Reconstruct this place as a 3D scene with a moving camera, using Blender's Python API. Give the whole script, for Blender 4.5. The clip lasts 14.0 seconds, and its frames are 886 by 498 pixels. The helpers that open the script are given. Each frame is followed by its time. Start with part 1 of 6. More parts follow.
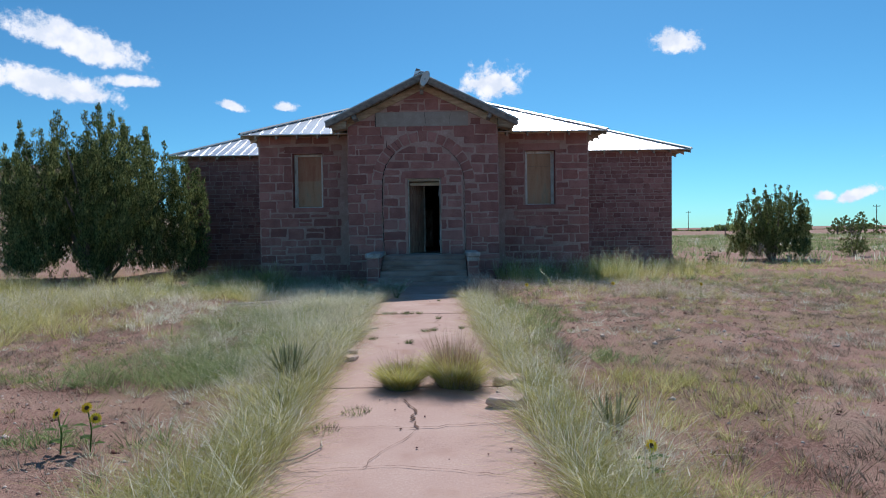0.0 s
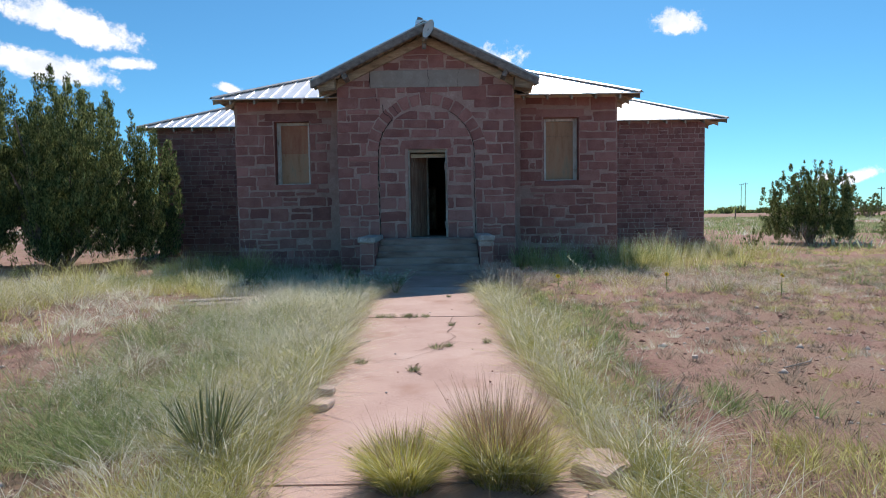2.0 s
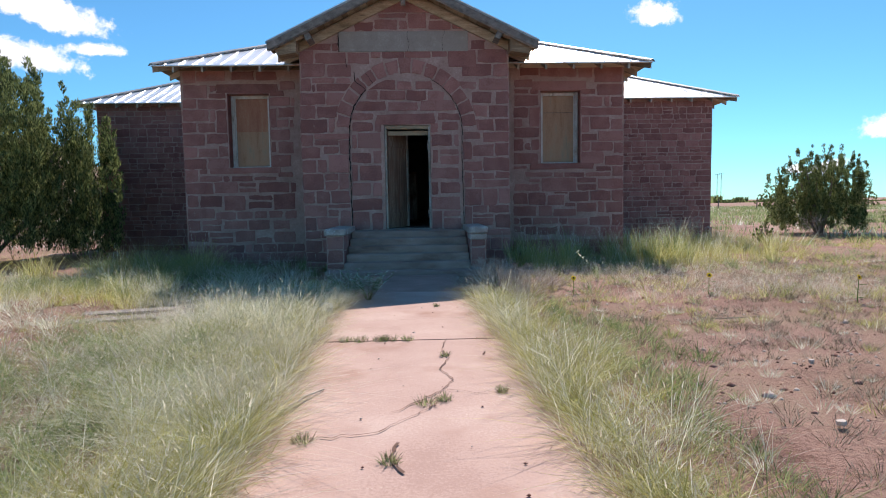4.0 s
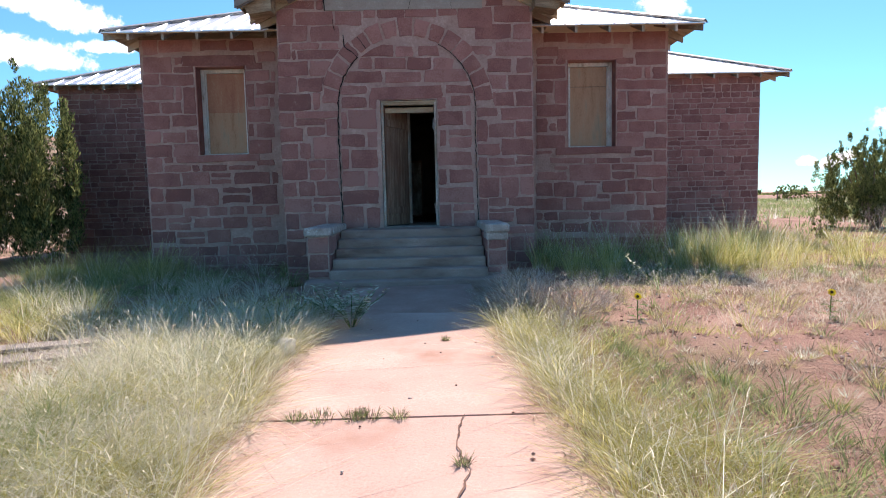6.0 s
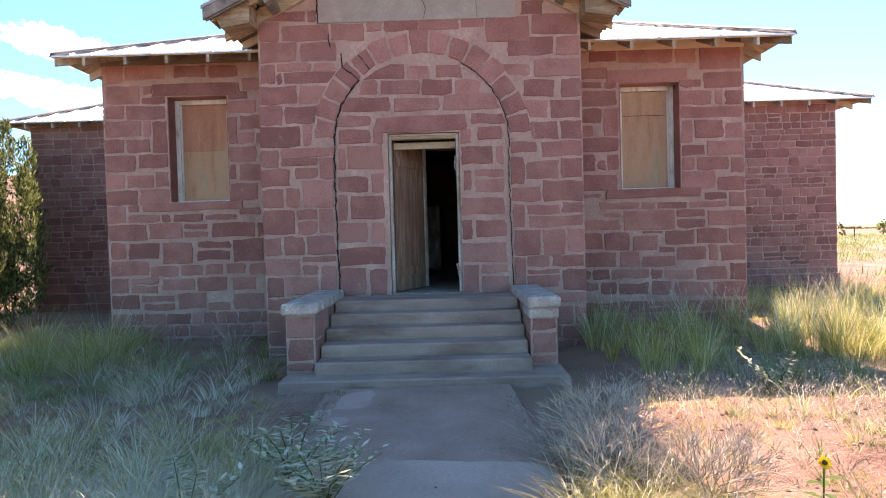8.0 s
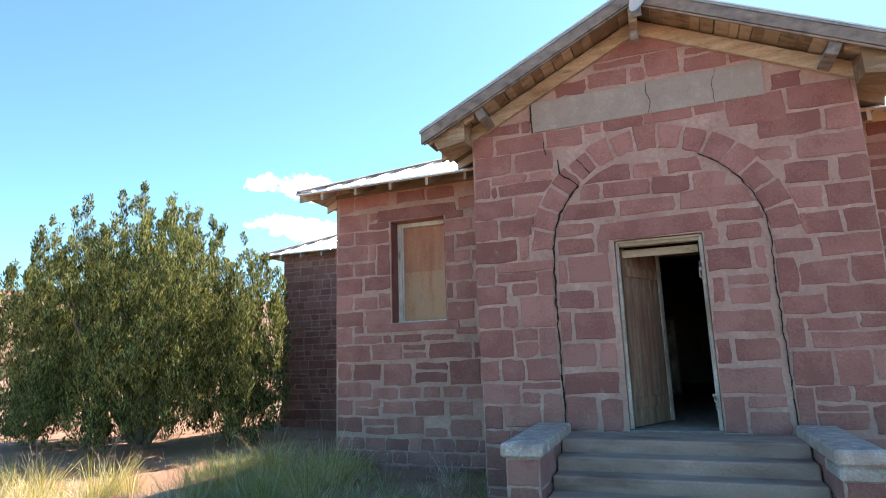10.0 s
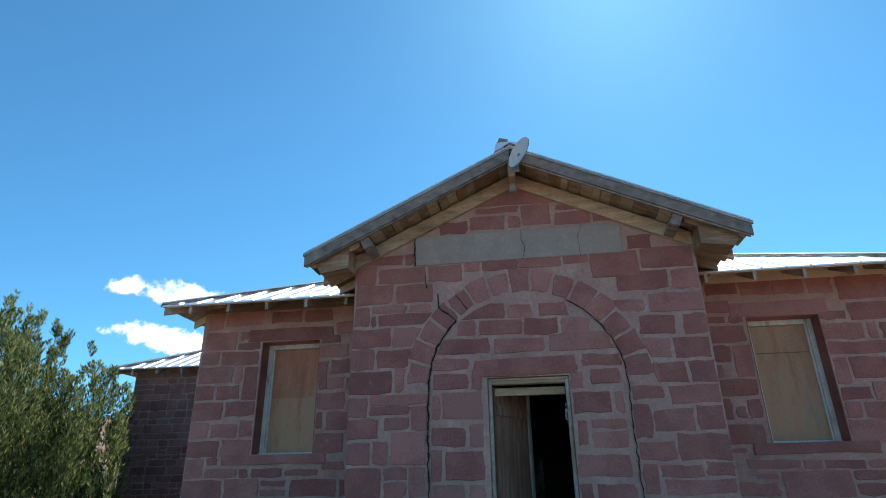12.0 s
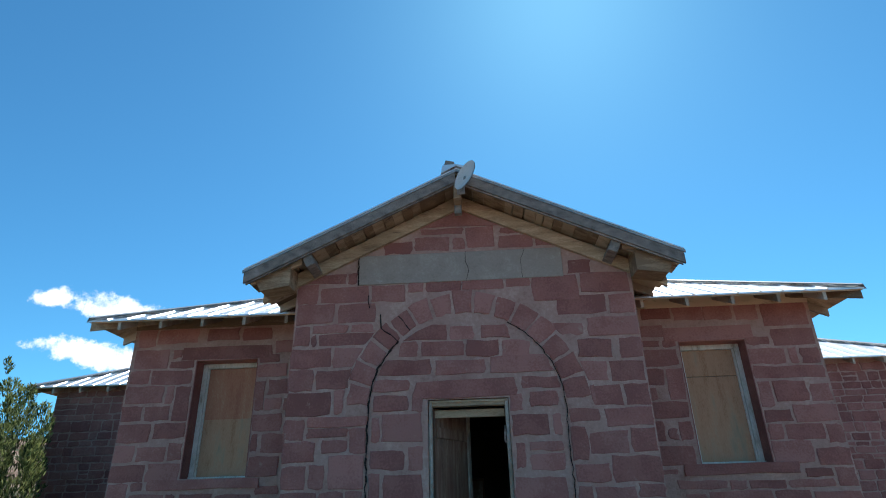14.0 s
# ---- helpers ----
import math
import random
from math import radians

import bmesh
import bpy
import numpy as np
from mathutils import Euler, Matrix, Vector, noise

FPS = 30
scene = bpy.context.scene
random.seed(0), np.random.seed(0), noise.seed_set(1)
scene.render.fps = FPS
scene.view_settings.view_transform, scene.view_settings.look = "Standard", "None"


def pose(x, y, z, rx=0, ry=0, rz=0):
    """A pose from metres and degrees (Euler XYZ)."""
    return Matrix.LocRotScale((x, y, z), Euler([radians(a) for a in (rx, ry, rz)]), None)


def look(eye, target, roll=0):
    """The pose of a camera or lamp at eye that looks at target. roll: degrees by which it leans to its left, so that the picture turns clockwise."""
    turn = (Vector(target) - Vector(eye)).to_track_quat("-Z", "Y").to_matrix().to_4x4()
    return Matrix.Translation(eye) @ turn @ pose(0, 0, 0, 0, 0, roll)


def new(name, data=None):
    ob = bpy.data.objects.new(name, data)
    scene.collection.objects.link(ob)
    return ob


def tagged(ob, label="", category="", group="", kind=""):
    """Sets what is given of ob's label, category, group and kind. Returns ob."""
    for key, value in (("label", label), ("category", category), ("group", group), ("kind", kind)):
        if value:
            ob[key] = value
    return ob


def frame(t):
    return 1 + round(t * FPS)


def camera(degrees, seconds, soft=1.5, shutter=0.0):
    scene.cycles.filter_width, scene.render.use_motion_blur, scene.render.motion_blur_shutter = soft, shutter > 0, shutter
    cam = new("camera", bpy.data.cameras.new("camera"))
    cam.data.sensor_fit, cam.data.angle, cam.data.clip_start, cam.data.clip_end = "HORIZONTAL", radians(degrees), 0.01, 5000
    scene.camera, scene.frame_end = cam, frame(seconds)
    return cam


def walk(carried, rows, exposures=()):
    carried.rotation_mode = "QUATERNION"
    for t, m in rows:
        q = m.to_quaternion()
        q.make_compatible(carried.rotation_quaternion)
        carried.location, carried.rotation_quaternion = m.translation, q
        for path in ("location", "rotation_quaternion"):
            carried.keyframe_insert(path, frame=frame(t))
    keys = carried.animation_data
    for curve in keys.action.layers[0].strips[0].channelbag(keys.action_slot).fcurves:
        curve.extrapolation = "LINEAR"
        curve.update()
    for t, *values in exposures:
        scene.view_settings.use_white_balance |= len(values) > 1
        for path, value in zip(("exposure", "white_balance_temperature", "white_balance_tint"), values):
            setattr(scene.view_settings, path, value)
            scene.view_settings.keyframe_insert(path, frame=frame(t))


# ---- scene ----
cam = camera(74.9, 14.0, soft=1.0)
PATH = [
    (0, (0.042, -0.416, 1.396), (0.034, 1.583, 1.334), -0.8),
    (0.5, (-0.035, 0.124, 1.376), (-0.047, 2.122, 1.302), -0.9),
    (1, (-0.114, 0.706, 1.378), (-0.122, 2.704, 1.293), -0.9),
    (1.5, (-0.149, 1.343, 1.35), (-0.144, 3.34, 1.255), -1.1),
    (2, (-0.149, 1.948, 1.31), (-0.155, 3.944, 1.191), -0.9),
    (2.5, (-0.153, 2.489, 1.282), (-0.135, 4.485, 1.154), -0.8),
    (5, (-0.278, 5.004, 1.251), (-0.206, 6.996, 1.086), -1.0),
    (5.5, (-0.229, 5.567, 1.236), (-0.169, 7.56, 1.074), -1.2),
    (6, (-0.199, 6.095, 1.216), (-0.16, 8.088, 1.044), -1.3),
    (6.5, (-0.177, 6.628, 1.227), (-0.135, 8.62, 1.055), -1.3),
    (7, (-0.13, 7.271, 1.268), (-0.088, 9.262, 1.085), -1.6),
    (7.5, (-0.185, 7.827, 1.426), (-0.155, 9.821, 1.264), -1.6),
    (8, (-0.239, 8.328, 1.517), (-0.258, 10.328, 1.472), -1.6),
    (8.5, (-0.398, 8.725, 1.546), (-0.623, 10.71, 1.644), -1.6),
    (8.7, (-0.487, 8.835, 1.561), (-0.844, 10.798, 1.708), -1.4),
    (10.8, (-0.477, 9.134, 1.703), (-1.191, 10.923, 2.241), -0.9),
    (11, (-0.461, 9.136, 1.718), (-1.083, 10.939, 2.319), -0.8),
    (11.5, (-0.452, 9.115, 1.739), (-0.86, 10.941, 2.446), -0.8),
    (12, (-0.44, 9.104, 1.724), (-0.724, 10.933, 2.48), -0.8),
    (12.5, (-0.403, 9.085, 1.733), (-0.602, 10.916, 2.512), -0.9),
    (13, (-0.41, 9.09, 1.746), (-0.558, 10.92, 2.538), -1.1),
    (13.5, (-0.401, 9.091, 1.751), (-0.521, 10.919, 2.553), -1.3),
    (14, (-0.397, 9.099, 1.746), (-0.498, 10.924, 2.558), -1.5),
]
EXPOSURES = [
    (0.0, -0.15, 6200, 15), (1.5, 0.05, 6500, 16), (2.5, 0.2, 6600, 17), (5.0, 0.53, 6900, 22), (6.5, 0.92, 7300, 28), (7.0, 1.06, 7500, 31), (7.5, 1.42, 7900, 34),
    (8.0, 1.72, 8600, 37), (8.7, 2.28, 9200, 36), (10.8, 1.12, 7700, 20), (11.4, 0.87, 7100, 14), (12.0, 0.62, 6600, 11), (14.0, 0.43, 6300, 8)]
walk(cam, [(t, look(eye, target, roll)) for t, eye, target, roll in PATH], EXPOSURES)

# ---------------------------------------------------------------- sky and sun
SUN = Vector((0.20, 0.855, 1.0)).normalized()
elevation, azimuth = math.asin(SUN.z), math.atan2(SUN.x, SUN.y)
sun_data = bpy.data.lights.new("sun", "SUN")
sun_data.energy, sun_data.angle, sun_data.color = 4.7, radians(0.55), (1.0, 0.945, 0.855)
sun = new("sun", sun_data)
sun.matrix_world = look(SUN * 60, (0, 0, 0))


class Nodes:
    """A short hand for node trees."""

    def __init__(self, tree):
        self.tree = tree
        tree.nodes.clear()

    def add(self, kind):
        return self.tree.nodes.new("ShaderNode" + kind)

    def link(self, source, target):
        self.tree.links.new(source, target)

    def fill(self, socket, value):
        if hasattr(value, "is_output"):
            self.link(value, socket)
        else:
            socket.default_value = value

    def math(self, operation, *values, clamp=False):
        node = self.add("Math")
        node.operation, node.use_clamp = operation, clamp
        for socket, value in zip(node.inputs, values):
            self.fill(socket, value)
        return node.outputs[0]

    def mix(self, factor, a, b, blend="MIX"):
        node = self.add("Mix")
        node.data_type, node.blend_type = "RGBA", blend
        for index, value in ((0, factor), (6, a), (7, b)):
            self.fill(node.inputs[index], (*value, 1) if isinstance(value, tuple) and len(value) == 3 else value)
        return node.outputs[2]

    def noise(self, vector, scale, detail=4.0, rough=0.55):
        node = self.add("TexNoise")
        self.link(vector, node.inputs["Vector"])
        node.inputs["Scale"].default_value, node.inputs["Detail"].default_value = scale, detail
        node.inputs["Roughness"].default_value = rough
        return node.outputs["Fac"]

    def span(self, value, low, high, to_low=0.0, to_high=1.0, kind="SMOOTHSTEP"):
        node = self.add("MapRange")
        node.interpolation_type = kind
        self.fill(node.inputs[0], value)
        for index, v in zip((1, 2, 3, 4), (low, high, to_low, to_high)):
            node.inputs[index].default_value = v
        return node.outputs[0]


world = bpy.data.worlds.new("sky")
scene.world = world
world.use_nodes = True
wn = Nodes(world.node_tree)
sky = wn.add("TexSky")
sky.sky_type, sky.sun_disc, sky.sun_elevation, sky.sun_rotation = "NISHITA", False, elevation, azimuth
sky.altitude, sky.air_density, sky.dust_density, sky.ozone_density = 1500.0, 1.0, 0.7, 3.2
blue = wn.mix(1.0, sky.outputs[0], (0.40, 0.865, 0.965), "MULTIPLY")
way = wn.add("TexCoord").outputs["Generated"]
# cumulus clouds: direction, half width, half height, lean
CLOUDS = [
    (-0.515, 0.813, 0.268, 0.095, 0.030, -0.22), (-0.545, 0.812, 0.210, 0.095, 0.026, -0.10),
    (-0.462, 0.857, 0.226, 0.040, 0.013, 0.05), (-0.334, 0.921, 0.201, 0.020, 0.010, -0.2),
    (-0.255, 0.945, 0.204, 0.022, 0.010, 0.0), (0.076, 0.967, 0.240, 0.060, 0.036, 0.05),
    (0.358, 0.890, 0.280, 0.042, 0.024, -0.15), (0.549, 0.835, 0.041, 0.016, 0.009, 0.0),
    (0.578, 0.815, 0.043, 0.030, 0.011, 0.3), (-0.600, 0.750, 0.285, 0.030, 0.016, 0.3),
    (0.640, 0.765, 0.095, 0.050, 0.020, 0.1),
]
shape = wn.math("ADD", wn.math("MULTIPLY", wn.math("SUBTRACT", wn.noise(way, 48.0, 7.0, 0.66), 0.5), 3.4), wn.math("MULTIPLY", wn.math("SUBTRACT", wn.noise(way, 17.0, 2.0), 0.5), 1.6))
cover = 0.0
for cx, cy, cz, wide, tall, lean in CLOUDS:
    ahead = Vector((cx, cy, cz)).normalized()
    side = ahead.cross(Vector((0, 0, 1))).normalized()
    above = side.cross(ahead)
    across, along = side * math.cos(lean) + above * math.sin(lean), above * math.cos(lean) - side * math.sin(lean)

    def dot(v):
        node = wn.add("VectorMath")
        node.operation = "DOT_PRODUCT"
        wn.link(way, node.inputs[0])
        node.inputs[1].default_value = v
        return node.outputs["Value"]

    u, v = wn.math("DIVIDE", dot(across), wide), wn.math("DIVIDE", dot(along), tall)
    # flatter below than above
    v = wn.math("ADD", wn.math("MAXIMUM", v, 0.0), wn.math("MULTIPLY", wn.math("MINIMUM", v, 0.0), 1.5))
    reach = wn.math("SQRT", wn.math("ADD", wn.math("MULTIPLY", u, u), wn.math("MULTIPLY", v, v)))
    front = wn.math("GREATER_THAN", dot(ahead), 0.5)
    dense = wn.math("MULTIPLY", wn.span(wn.math("SUBTRACT", wn.math("SUBTRACT", 1.05, reach), wn.math("MULTIPLY", shape, -0.55)), 0.0, 0.55), front)
    cover = wn.math("MAXIMUM", cover, dense)
white = wn.mix(wn.span(wn.noise(way, 40.0, 3.0), 0.3, 0.7), (6.5, 7.2, 8.0), (8.8, 9.0, 9.2))
back = wn.add("Background")
wn.link(wn.mix(cover, blue, white), back.inputs[0])
back.inputs[1].default_value = 0.124
wn.link(back.outputs[0], wn.add("OutputWorld").inputs[0])


# ---------------------------------------------------------------- materials
def material(name, colours, scale=6.0, fine=45.0, rough=0.85, bump=0.25, depth=0.01, metal=0.0, piece=0.0, island=0.0, through_light=0.0, stain=None, stain_scale=1.3, stain_cut=(0.5, 0.7), stretch=(1, 1, 1), spec=0.3, value_spread=0.0):
    """A surface of two or three colours in broad patches and fine grain, with relief, varied from piece to piece."""
    m = bpy.data.materials.new(name)
    m.use_nodes = True
    n = Nodes(m.node_tree)
    place = n.add("NewGeometry")
    at = place.outputs["Position"]
    if stretch != (1, 1, 1):
        node = n.add("VectorMath")
        node.operation = "MULTIPLY"
        n.link(at, node.inputs[0])
        node.inputs[1].default_value = stretch
        at = node.outputs[0]
    broad, grain = n.noise(at, scale, 4.0), n.noise(at, fine, 6.0, 0.65)
    factor = n.math("ADD", n.math("ADD", n.math("MULTIPLY", broad, 1.0), n.math("MULTIPLY", grain, 0.85)), -0.42)
    if piece:
        factor = n.math("ADD", n.math("MULTIPLY", n.math("SUBTRACT", n.add("ObjectInfo").outputs["Random"], 0.5), piece), factor)
    if island:
        factor = n.math("ADD", n.math("MULTIPLY", n.math("SUBTRACT", place.outputs["Random Per Island"], 0.5), island), factor)
    ramp = n.add("ValToRGB")
    ramp.color_ramp.interpolation = "EASE"
    while len(ramp.color_ramp.elements) < len(colours):
        ramp.color_ramp.elements.new(0.5)
    for k, (element, colour) in enumerate(zip(ramp.color_ramp.elements, colours)):
        element.position, element.color = 0.25 + 0.5 * k / max(1, len(colours) - 1), (*colour, 1)
    n.link(factor, ramp.inputs[0])
    colour = ramp.outputs[0]
    if value_spread:
        value = n.add("HueSaturation")
        source = n.add("ObjectInfo").outputs["Random"] if piece else place.outputs["Random Per Island"]
        n.fill(value.inputs["Value"], n.span(n.math("FRACT", n.math("MULTIPLY", source, 7.31)), 0, 1, 1 - value_spread, 1 + value_spread, "LINEAR"))
        n.link(colour, value.inputs["Color"])
        colour = value.outputs[0]
    if stain:
        patch = n.math("ADD", n.math("MULTIPLY", n.noise(at, stain_scale, 5.0, 0.6), 0.8), n.math("MULTIPLY", grain, 0.2))
        colour = n.mix(n.span(patch, *stain_cut), colour, stain)
    shader = n.add("BsdfPrincipled")
    n.link(colour, shader.inputs["Base Color"])
    shader.inputs["Metallic"].default_value = metal
    shader.inputs["Specular IOR Level"].default_value = spec
    n.link(n.span(grain, 0.2, 0.8, max(0.05, rough - 0.1), min(1.0, rough + 0.1), "LINEAR"), shader.inputs["Roughness"])
    if bump:
        relief = n.add("Bump")
        relief.inputs["Strength"].default_value, relief.inputs["Distance"].default_value = bump, depth
        n.link(n.math("ADD", n.math("MULTIPLY", broad, 0.5), grain), relief.inputs["Height"])
        n.link(relief.outputs[0], shader.inputs["Normal"])
    out = shader.outputs[0]
    if through_light:
        leaf = n.add("BsdfTranslucent")
        n.link(colour, leaf.inputs[0])
        both = n.add("MixShader")
        both.inputs[0].default_value = through_light
        n.link(out, both.inputs[1])
        n.link(leaf.outputs[0], both.inputs[2])
        out = both.outputs[0]
    n.link(out, n.add("OutputMaterial").inputs[0])
    return m


STONE = material("red_sandstone", [(0.268, 0.114, 0.100), (0.345, 0.154, 0.135), (0.42, 0.205, 0.180)], 3.0, 38.0, 0.92, 0.8, 0.018, piece=0.42, value_spread=0.10, stain=(0.42, 0.28, 0.238), stain_scale=5.0, stain_cut=(0.60, 0.74), spec=0.2)
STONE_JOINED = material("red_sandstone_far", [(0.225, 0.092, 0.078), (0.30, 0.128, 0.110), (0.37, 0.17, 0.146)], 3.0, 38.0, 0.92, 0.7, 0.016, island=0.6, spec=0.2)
MORTAR = material("mortar", [(0.36, 0.222, 0.188), (0.445, 0.288, 0.245), (0.53, 0.37, 0.318)], 2.5, 24.0, 0.95, 0.9, 0.022, stain=(0.36, 0.20, 0.172), stain_scale=2.4, stain_cut=(0.54, 0.76), spec=0.2)
CONCRETE = material("step_concrete", [(0.27, 0.180, 0.148), (0.365, 0.255, 0.214), (0.47, 0.345, 0.296)], 2.2, 55.0, 0.92, 0.5, 0.008, stretch=(0.7, 2.2, 2.2), stain=(0.235, 0.145, 0.118), stain_scale=1.7, stain_cut=(0.48, 0.66), spec=0.2)
CAP = material("pier_cap_concrete", [(0.33, 0.25, 0.22), (0.44, 0.36, 0.325), (0.58, 0.52, 0.485)], 7.0, 50.0, 0.92, 0.8, 0.014, stain=(0.70, 0.70, 0.69), stain_scale=4.0, stain_cut=(0.60, 0.66), spec=0.2)
SLAB = material("pink_concrete", [(0.42, 0.28, 0.235), (0.50, 0.35, 0.297), (0.565, 0.42, 0.36)], 1.3, 60.0, 0.92, 0.45, 0.006, stain=(0.385, 0.232, 0.178), stain_scale=1.5, stain_cut=(0.52, 0.72), spec=0.2)
PANEL = material("sign_slab", [(0.29, 0.245, 0.215), (0.34, 0.29, 0.255), (0.40, 0.35, 0.31)], 3.5, 40.0, 0.9, 0.2, 0.004, stain=(0.43, 0.39, 0.36), stain_scale=4.0, stain_cut=(0.6, 0.72))
FLOOR_CRACK = material("floor_crack", [(0.13, 0.075, 0.055), (0.20, 0.12, 0.09)], 9.0, 60.0, 1.0, 0.0)
CRACK = material("crack_shadow", [(0.02, 0.014, 0.012), (0.04, 0.025, 0.022)], 9.0, 60.0, 1.0, 0.0)
GREY_WOOD = material("weathered_grey_wood", [(0.13, 0.115, 0.105), (0.23, 0.205, 0.185), (0.34, 0.30, 0.27)], 5.0, 60.0, 0.9, 0.5, 0.006, stretch=(1.6, 3, 2.4), piece=0.3)
TAN_WOOD = material("bare_tan_wood", [(0.25, 0.175, 0.115), (0.40, 0.30, 0.205), (0.53, 0.42, 0.30)], 4.0, 50.0, 0.9, 0.6, 0.008, stretch=(0.6, 3, 3), piece=0.75, value_spread=0.22, stain=(0.15, 0.11, 0.08), stain_scale=3.4, stain_cut=(0.55, 0.70), spec=0.15)
TAIL_WOOD = material("rafter_tail_wood", [(0.30, 0.24, 0.18), (0.45, 0.39, 0.31), (0.58, 0.52, 0.44)], 4.0, 50.0, 0.88, 0.45, 0.006, piece=0.6)
PALE_PAINT = material("flaking_white_paint", [(0.25, 0.195, 0.15), (0.42, 0.37, 0.32), (0.62, 0.585, 0.54)], 9.0, 70.0, 0.8, 0.5, 0.004, stretch=(1, 1, 0.35), stain=(0.30, 0.23, 0.17), stain_scale=7.0, stain_cut=(0.5, 0.62))
WHITE_PAINT = material("worn_white_paint", [(0.45, 0.39, 0.33), (0.64, 0.60, 0.55), (0.76, 0.73, 0.69)], 9.0, 70.0, 0.8, 0.5, 0.004, stretch=(1, 1, 0.35), stain=(0.36, 0.29, 0.22), stain_scale=7.0, stain_cut=(0.58, 0.7))
PLYWOOD = material("weathered_plywood", [(0.36, 0.195, 0.115), (0.46, 0.275, 0.175), (0.54, 0.36, 0.24)], 2.0, 30.0, 0.88, 0.35, 0.003, stretch=(3.5, 3.5, 0.7), stain=(0.30, 0.25, 0.18), stain_scale=2.0)
PLYWOOD_RED = material("plywood_red_stained", [(0.36, 0.14, 0.09), (0.43, 0.20, 0.125), (0.47, 0.28, 0.18)], 2.0, 30.0, 0.88, 0.35, 0.003, stretch=(3.5, 3.5, 0.7))
DOOR_WOOD = material("old_door_wood", [(0.15, 0.078, 0.054), (0.25, 0.15, 0.105), (0.36, 0.26, 0.195)], 4.0, 40.0, 0.85, 0.5, 0.004, stretch=(4, 4, 0.5), stain=(0.20, 0.10, 0.07), stain_scale=1.6)
METAL = material("galvanised_sheet", [(0.76, 0.77, 0.78), (0.84, 0.85, 0.86), (0.90, 0.90, 0.90)], 1.0, 14.0, 0.40, 0.05, 0.002, metal=0.65, spec=0.6)
METAL_DARK = material("trim_metal", [(0.25, 0.25, 0.25), (0.38, 0.38, 0.37), (0.50, 0.50, 0.49)], 2.0, 30.0, 0.5, 0.1, 0.002, metal=0.6)
DISH = material("dish_paint", [(0.60, 0.58, 0.55), (0.68, 0.66, 0.63), (0.72, 0.71, 0.68)], 5.0, 40.0, 0.5, 0.1, 0.002)
PLASTER = material("dark_plaster", [(0.10, 0.085, 0.075), (0.17, 0.15, 0.13), (0.24, 0.21, 0.185)], 1.5, 20.0, 0.9, 0.3, 0.006)
FLOORBOARD = material("dark_floorboards", [(0.12, 0.095, 0.075), (0.20, 0.16, 0.13), (0.27, 0.225, 0.185)], 2.0, 40.0, 0.85, 0.3, 0.004, stretch=(4, 0.5, 1))
SOIL = material("red_soil", [(0.215, 0.120, 0.094), (0.355, 0.222, 0.176), (0.52, 0.36, 0.295)], 1.1, 34.0, 0.97, 1.0, 0.03, stain=(0.29, 0.205, 0.142), stain_scale=0.55, stain_cut=(0.44, 0.64), spec=0.1)
# dust colour with the house's shade on the path mixed in
SHADE_DUST = material("red_shade_dust", [(0.33, 0.205, 0.168), (0.40, 0.26, 0.215), (0.47, 0.315, 0.265)], 2.2, 40.0, 0.97, 0.6, 0.012, spec=0.1)
PEBBLE = material("pebble_stone", [(0.22, 0.11, 0.085), (0.38, 0.23, 0.18), (0.58, 0.50, 0.44)], 12.0, 60.0, 0.9, 0.3, 0.004, island=0.9)
ROCK = material("broken_concrete", [(0.40, 0.27, 0.225), (0.54, 0.40, 0.345), (0.64, 0.50, 0.44)], 6.0, 50.0, 0.95, 0.6, 0.012)
GRASS_GREEN = material("yellow_green_grass", [(0.30, 0.30, 0.08), (0.51, 0.49, 0.175), (0.69, 0.655, 0.34)], 1.7, 7.0, 0.75, 0, island=0.9, through_light=0.58)
GRASS_PALE = material("pale_straw_grass", [(0.45, 0.465, 0.315), (0.68, 0.69, 0.535), (0.86, 0.86, 0.755)], 1.7, 7.0, 0.75, 0, island=0.95, through_light=0.58)
GRASS_BLUE = material("grey_green_grass", [(0.13, 0.195, 0.07), (0.26, 0.335, 0.13), (0.46, 0.51, 0.265)], 1.7, 7.0, 0.75, 0, island=0.8, through_light=0.55)
GRASS_YELLOW = material("bright_bunch_grass", [(0.36, 0.35, 0.07), (0.58, 0.54, 0.15), (0.74, 0.68, 0.30)], 1.7, 7.0, 0.75, 0, island=0.9, through_light=0.55)
GRASS_DRY = material("dry_mauve_grass", [(0.15, 0.115, 0.08), (0.31, 0.25, 0.175), (0.56, 0.48, 0.36)], 0.8, 6.0, 0.85, 0, island=1.2, through_light=0.2)
SEED = material("pale_seed_heads", [(0.50, 0.45, 0.34), (0.66, 0.61, 0.49), (0.78, 0.74, 0.64)], 0.8, 6.0, 0.85, 0, island=0.8, through_light=0.55)
STALK = material("reddish_seed_stalks", [(0.27, 0.165, 0.105), (0.43, 0.30, 0.19), (0.58, 0.44, 0.30)], 2.0, 12.0, 0.85, 0, island=0.9, through_light=0.35)
YUCCA = material("yucca_leaf", [(0.16, 0.18, 0.08), (0.27, 0.29, 0.14), (0.40, 0.40, 0.23)], 2.0, 20.0, 0.6, 0, island=0.8, through_light=0.12)
TWIG = material("dead_twigs", [(0.30, 0.235, 0.19), (0.46, 0.385, 0.32), (0.60, 0.53, 0.46)], 4.0, 30.0, 0.9, 0, island=0.9)
WEED = material("silvery_weed_leaf", [(0.22, 0.27, 0.15), (0.42, 0.47, 0.31), (0.66, 0.68, 0.54)], 3.0, 30.0, 0.7, 0, island=0.9, through_light=0.3)
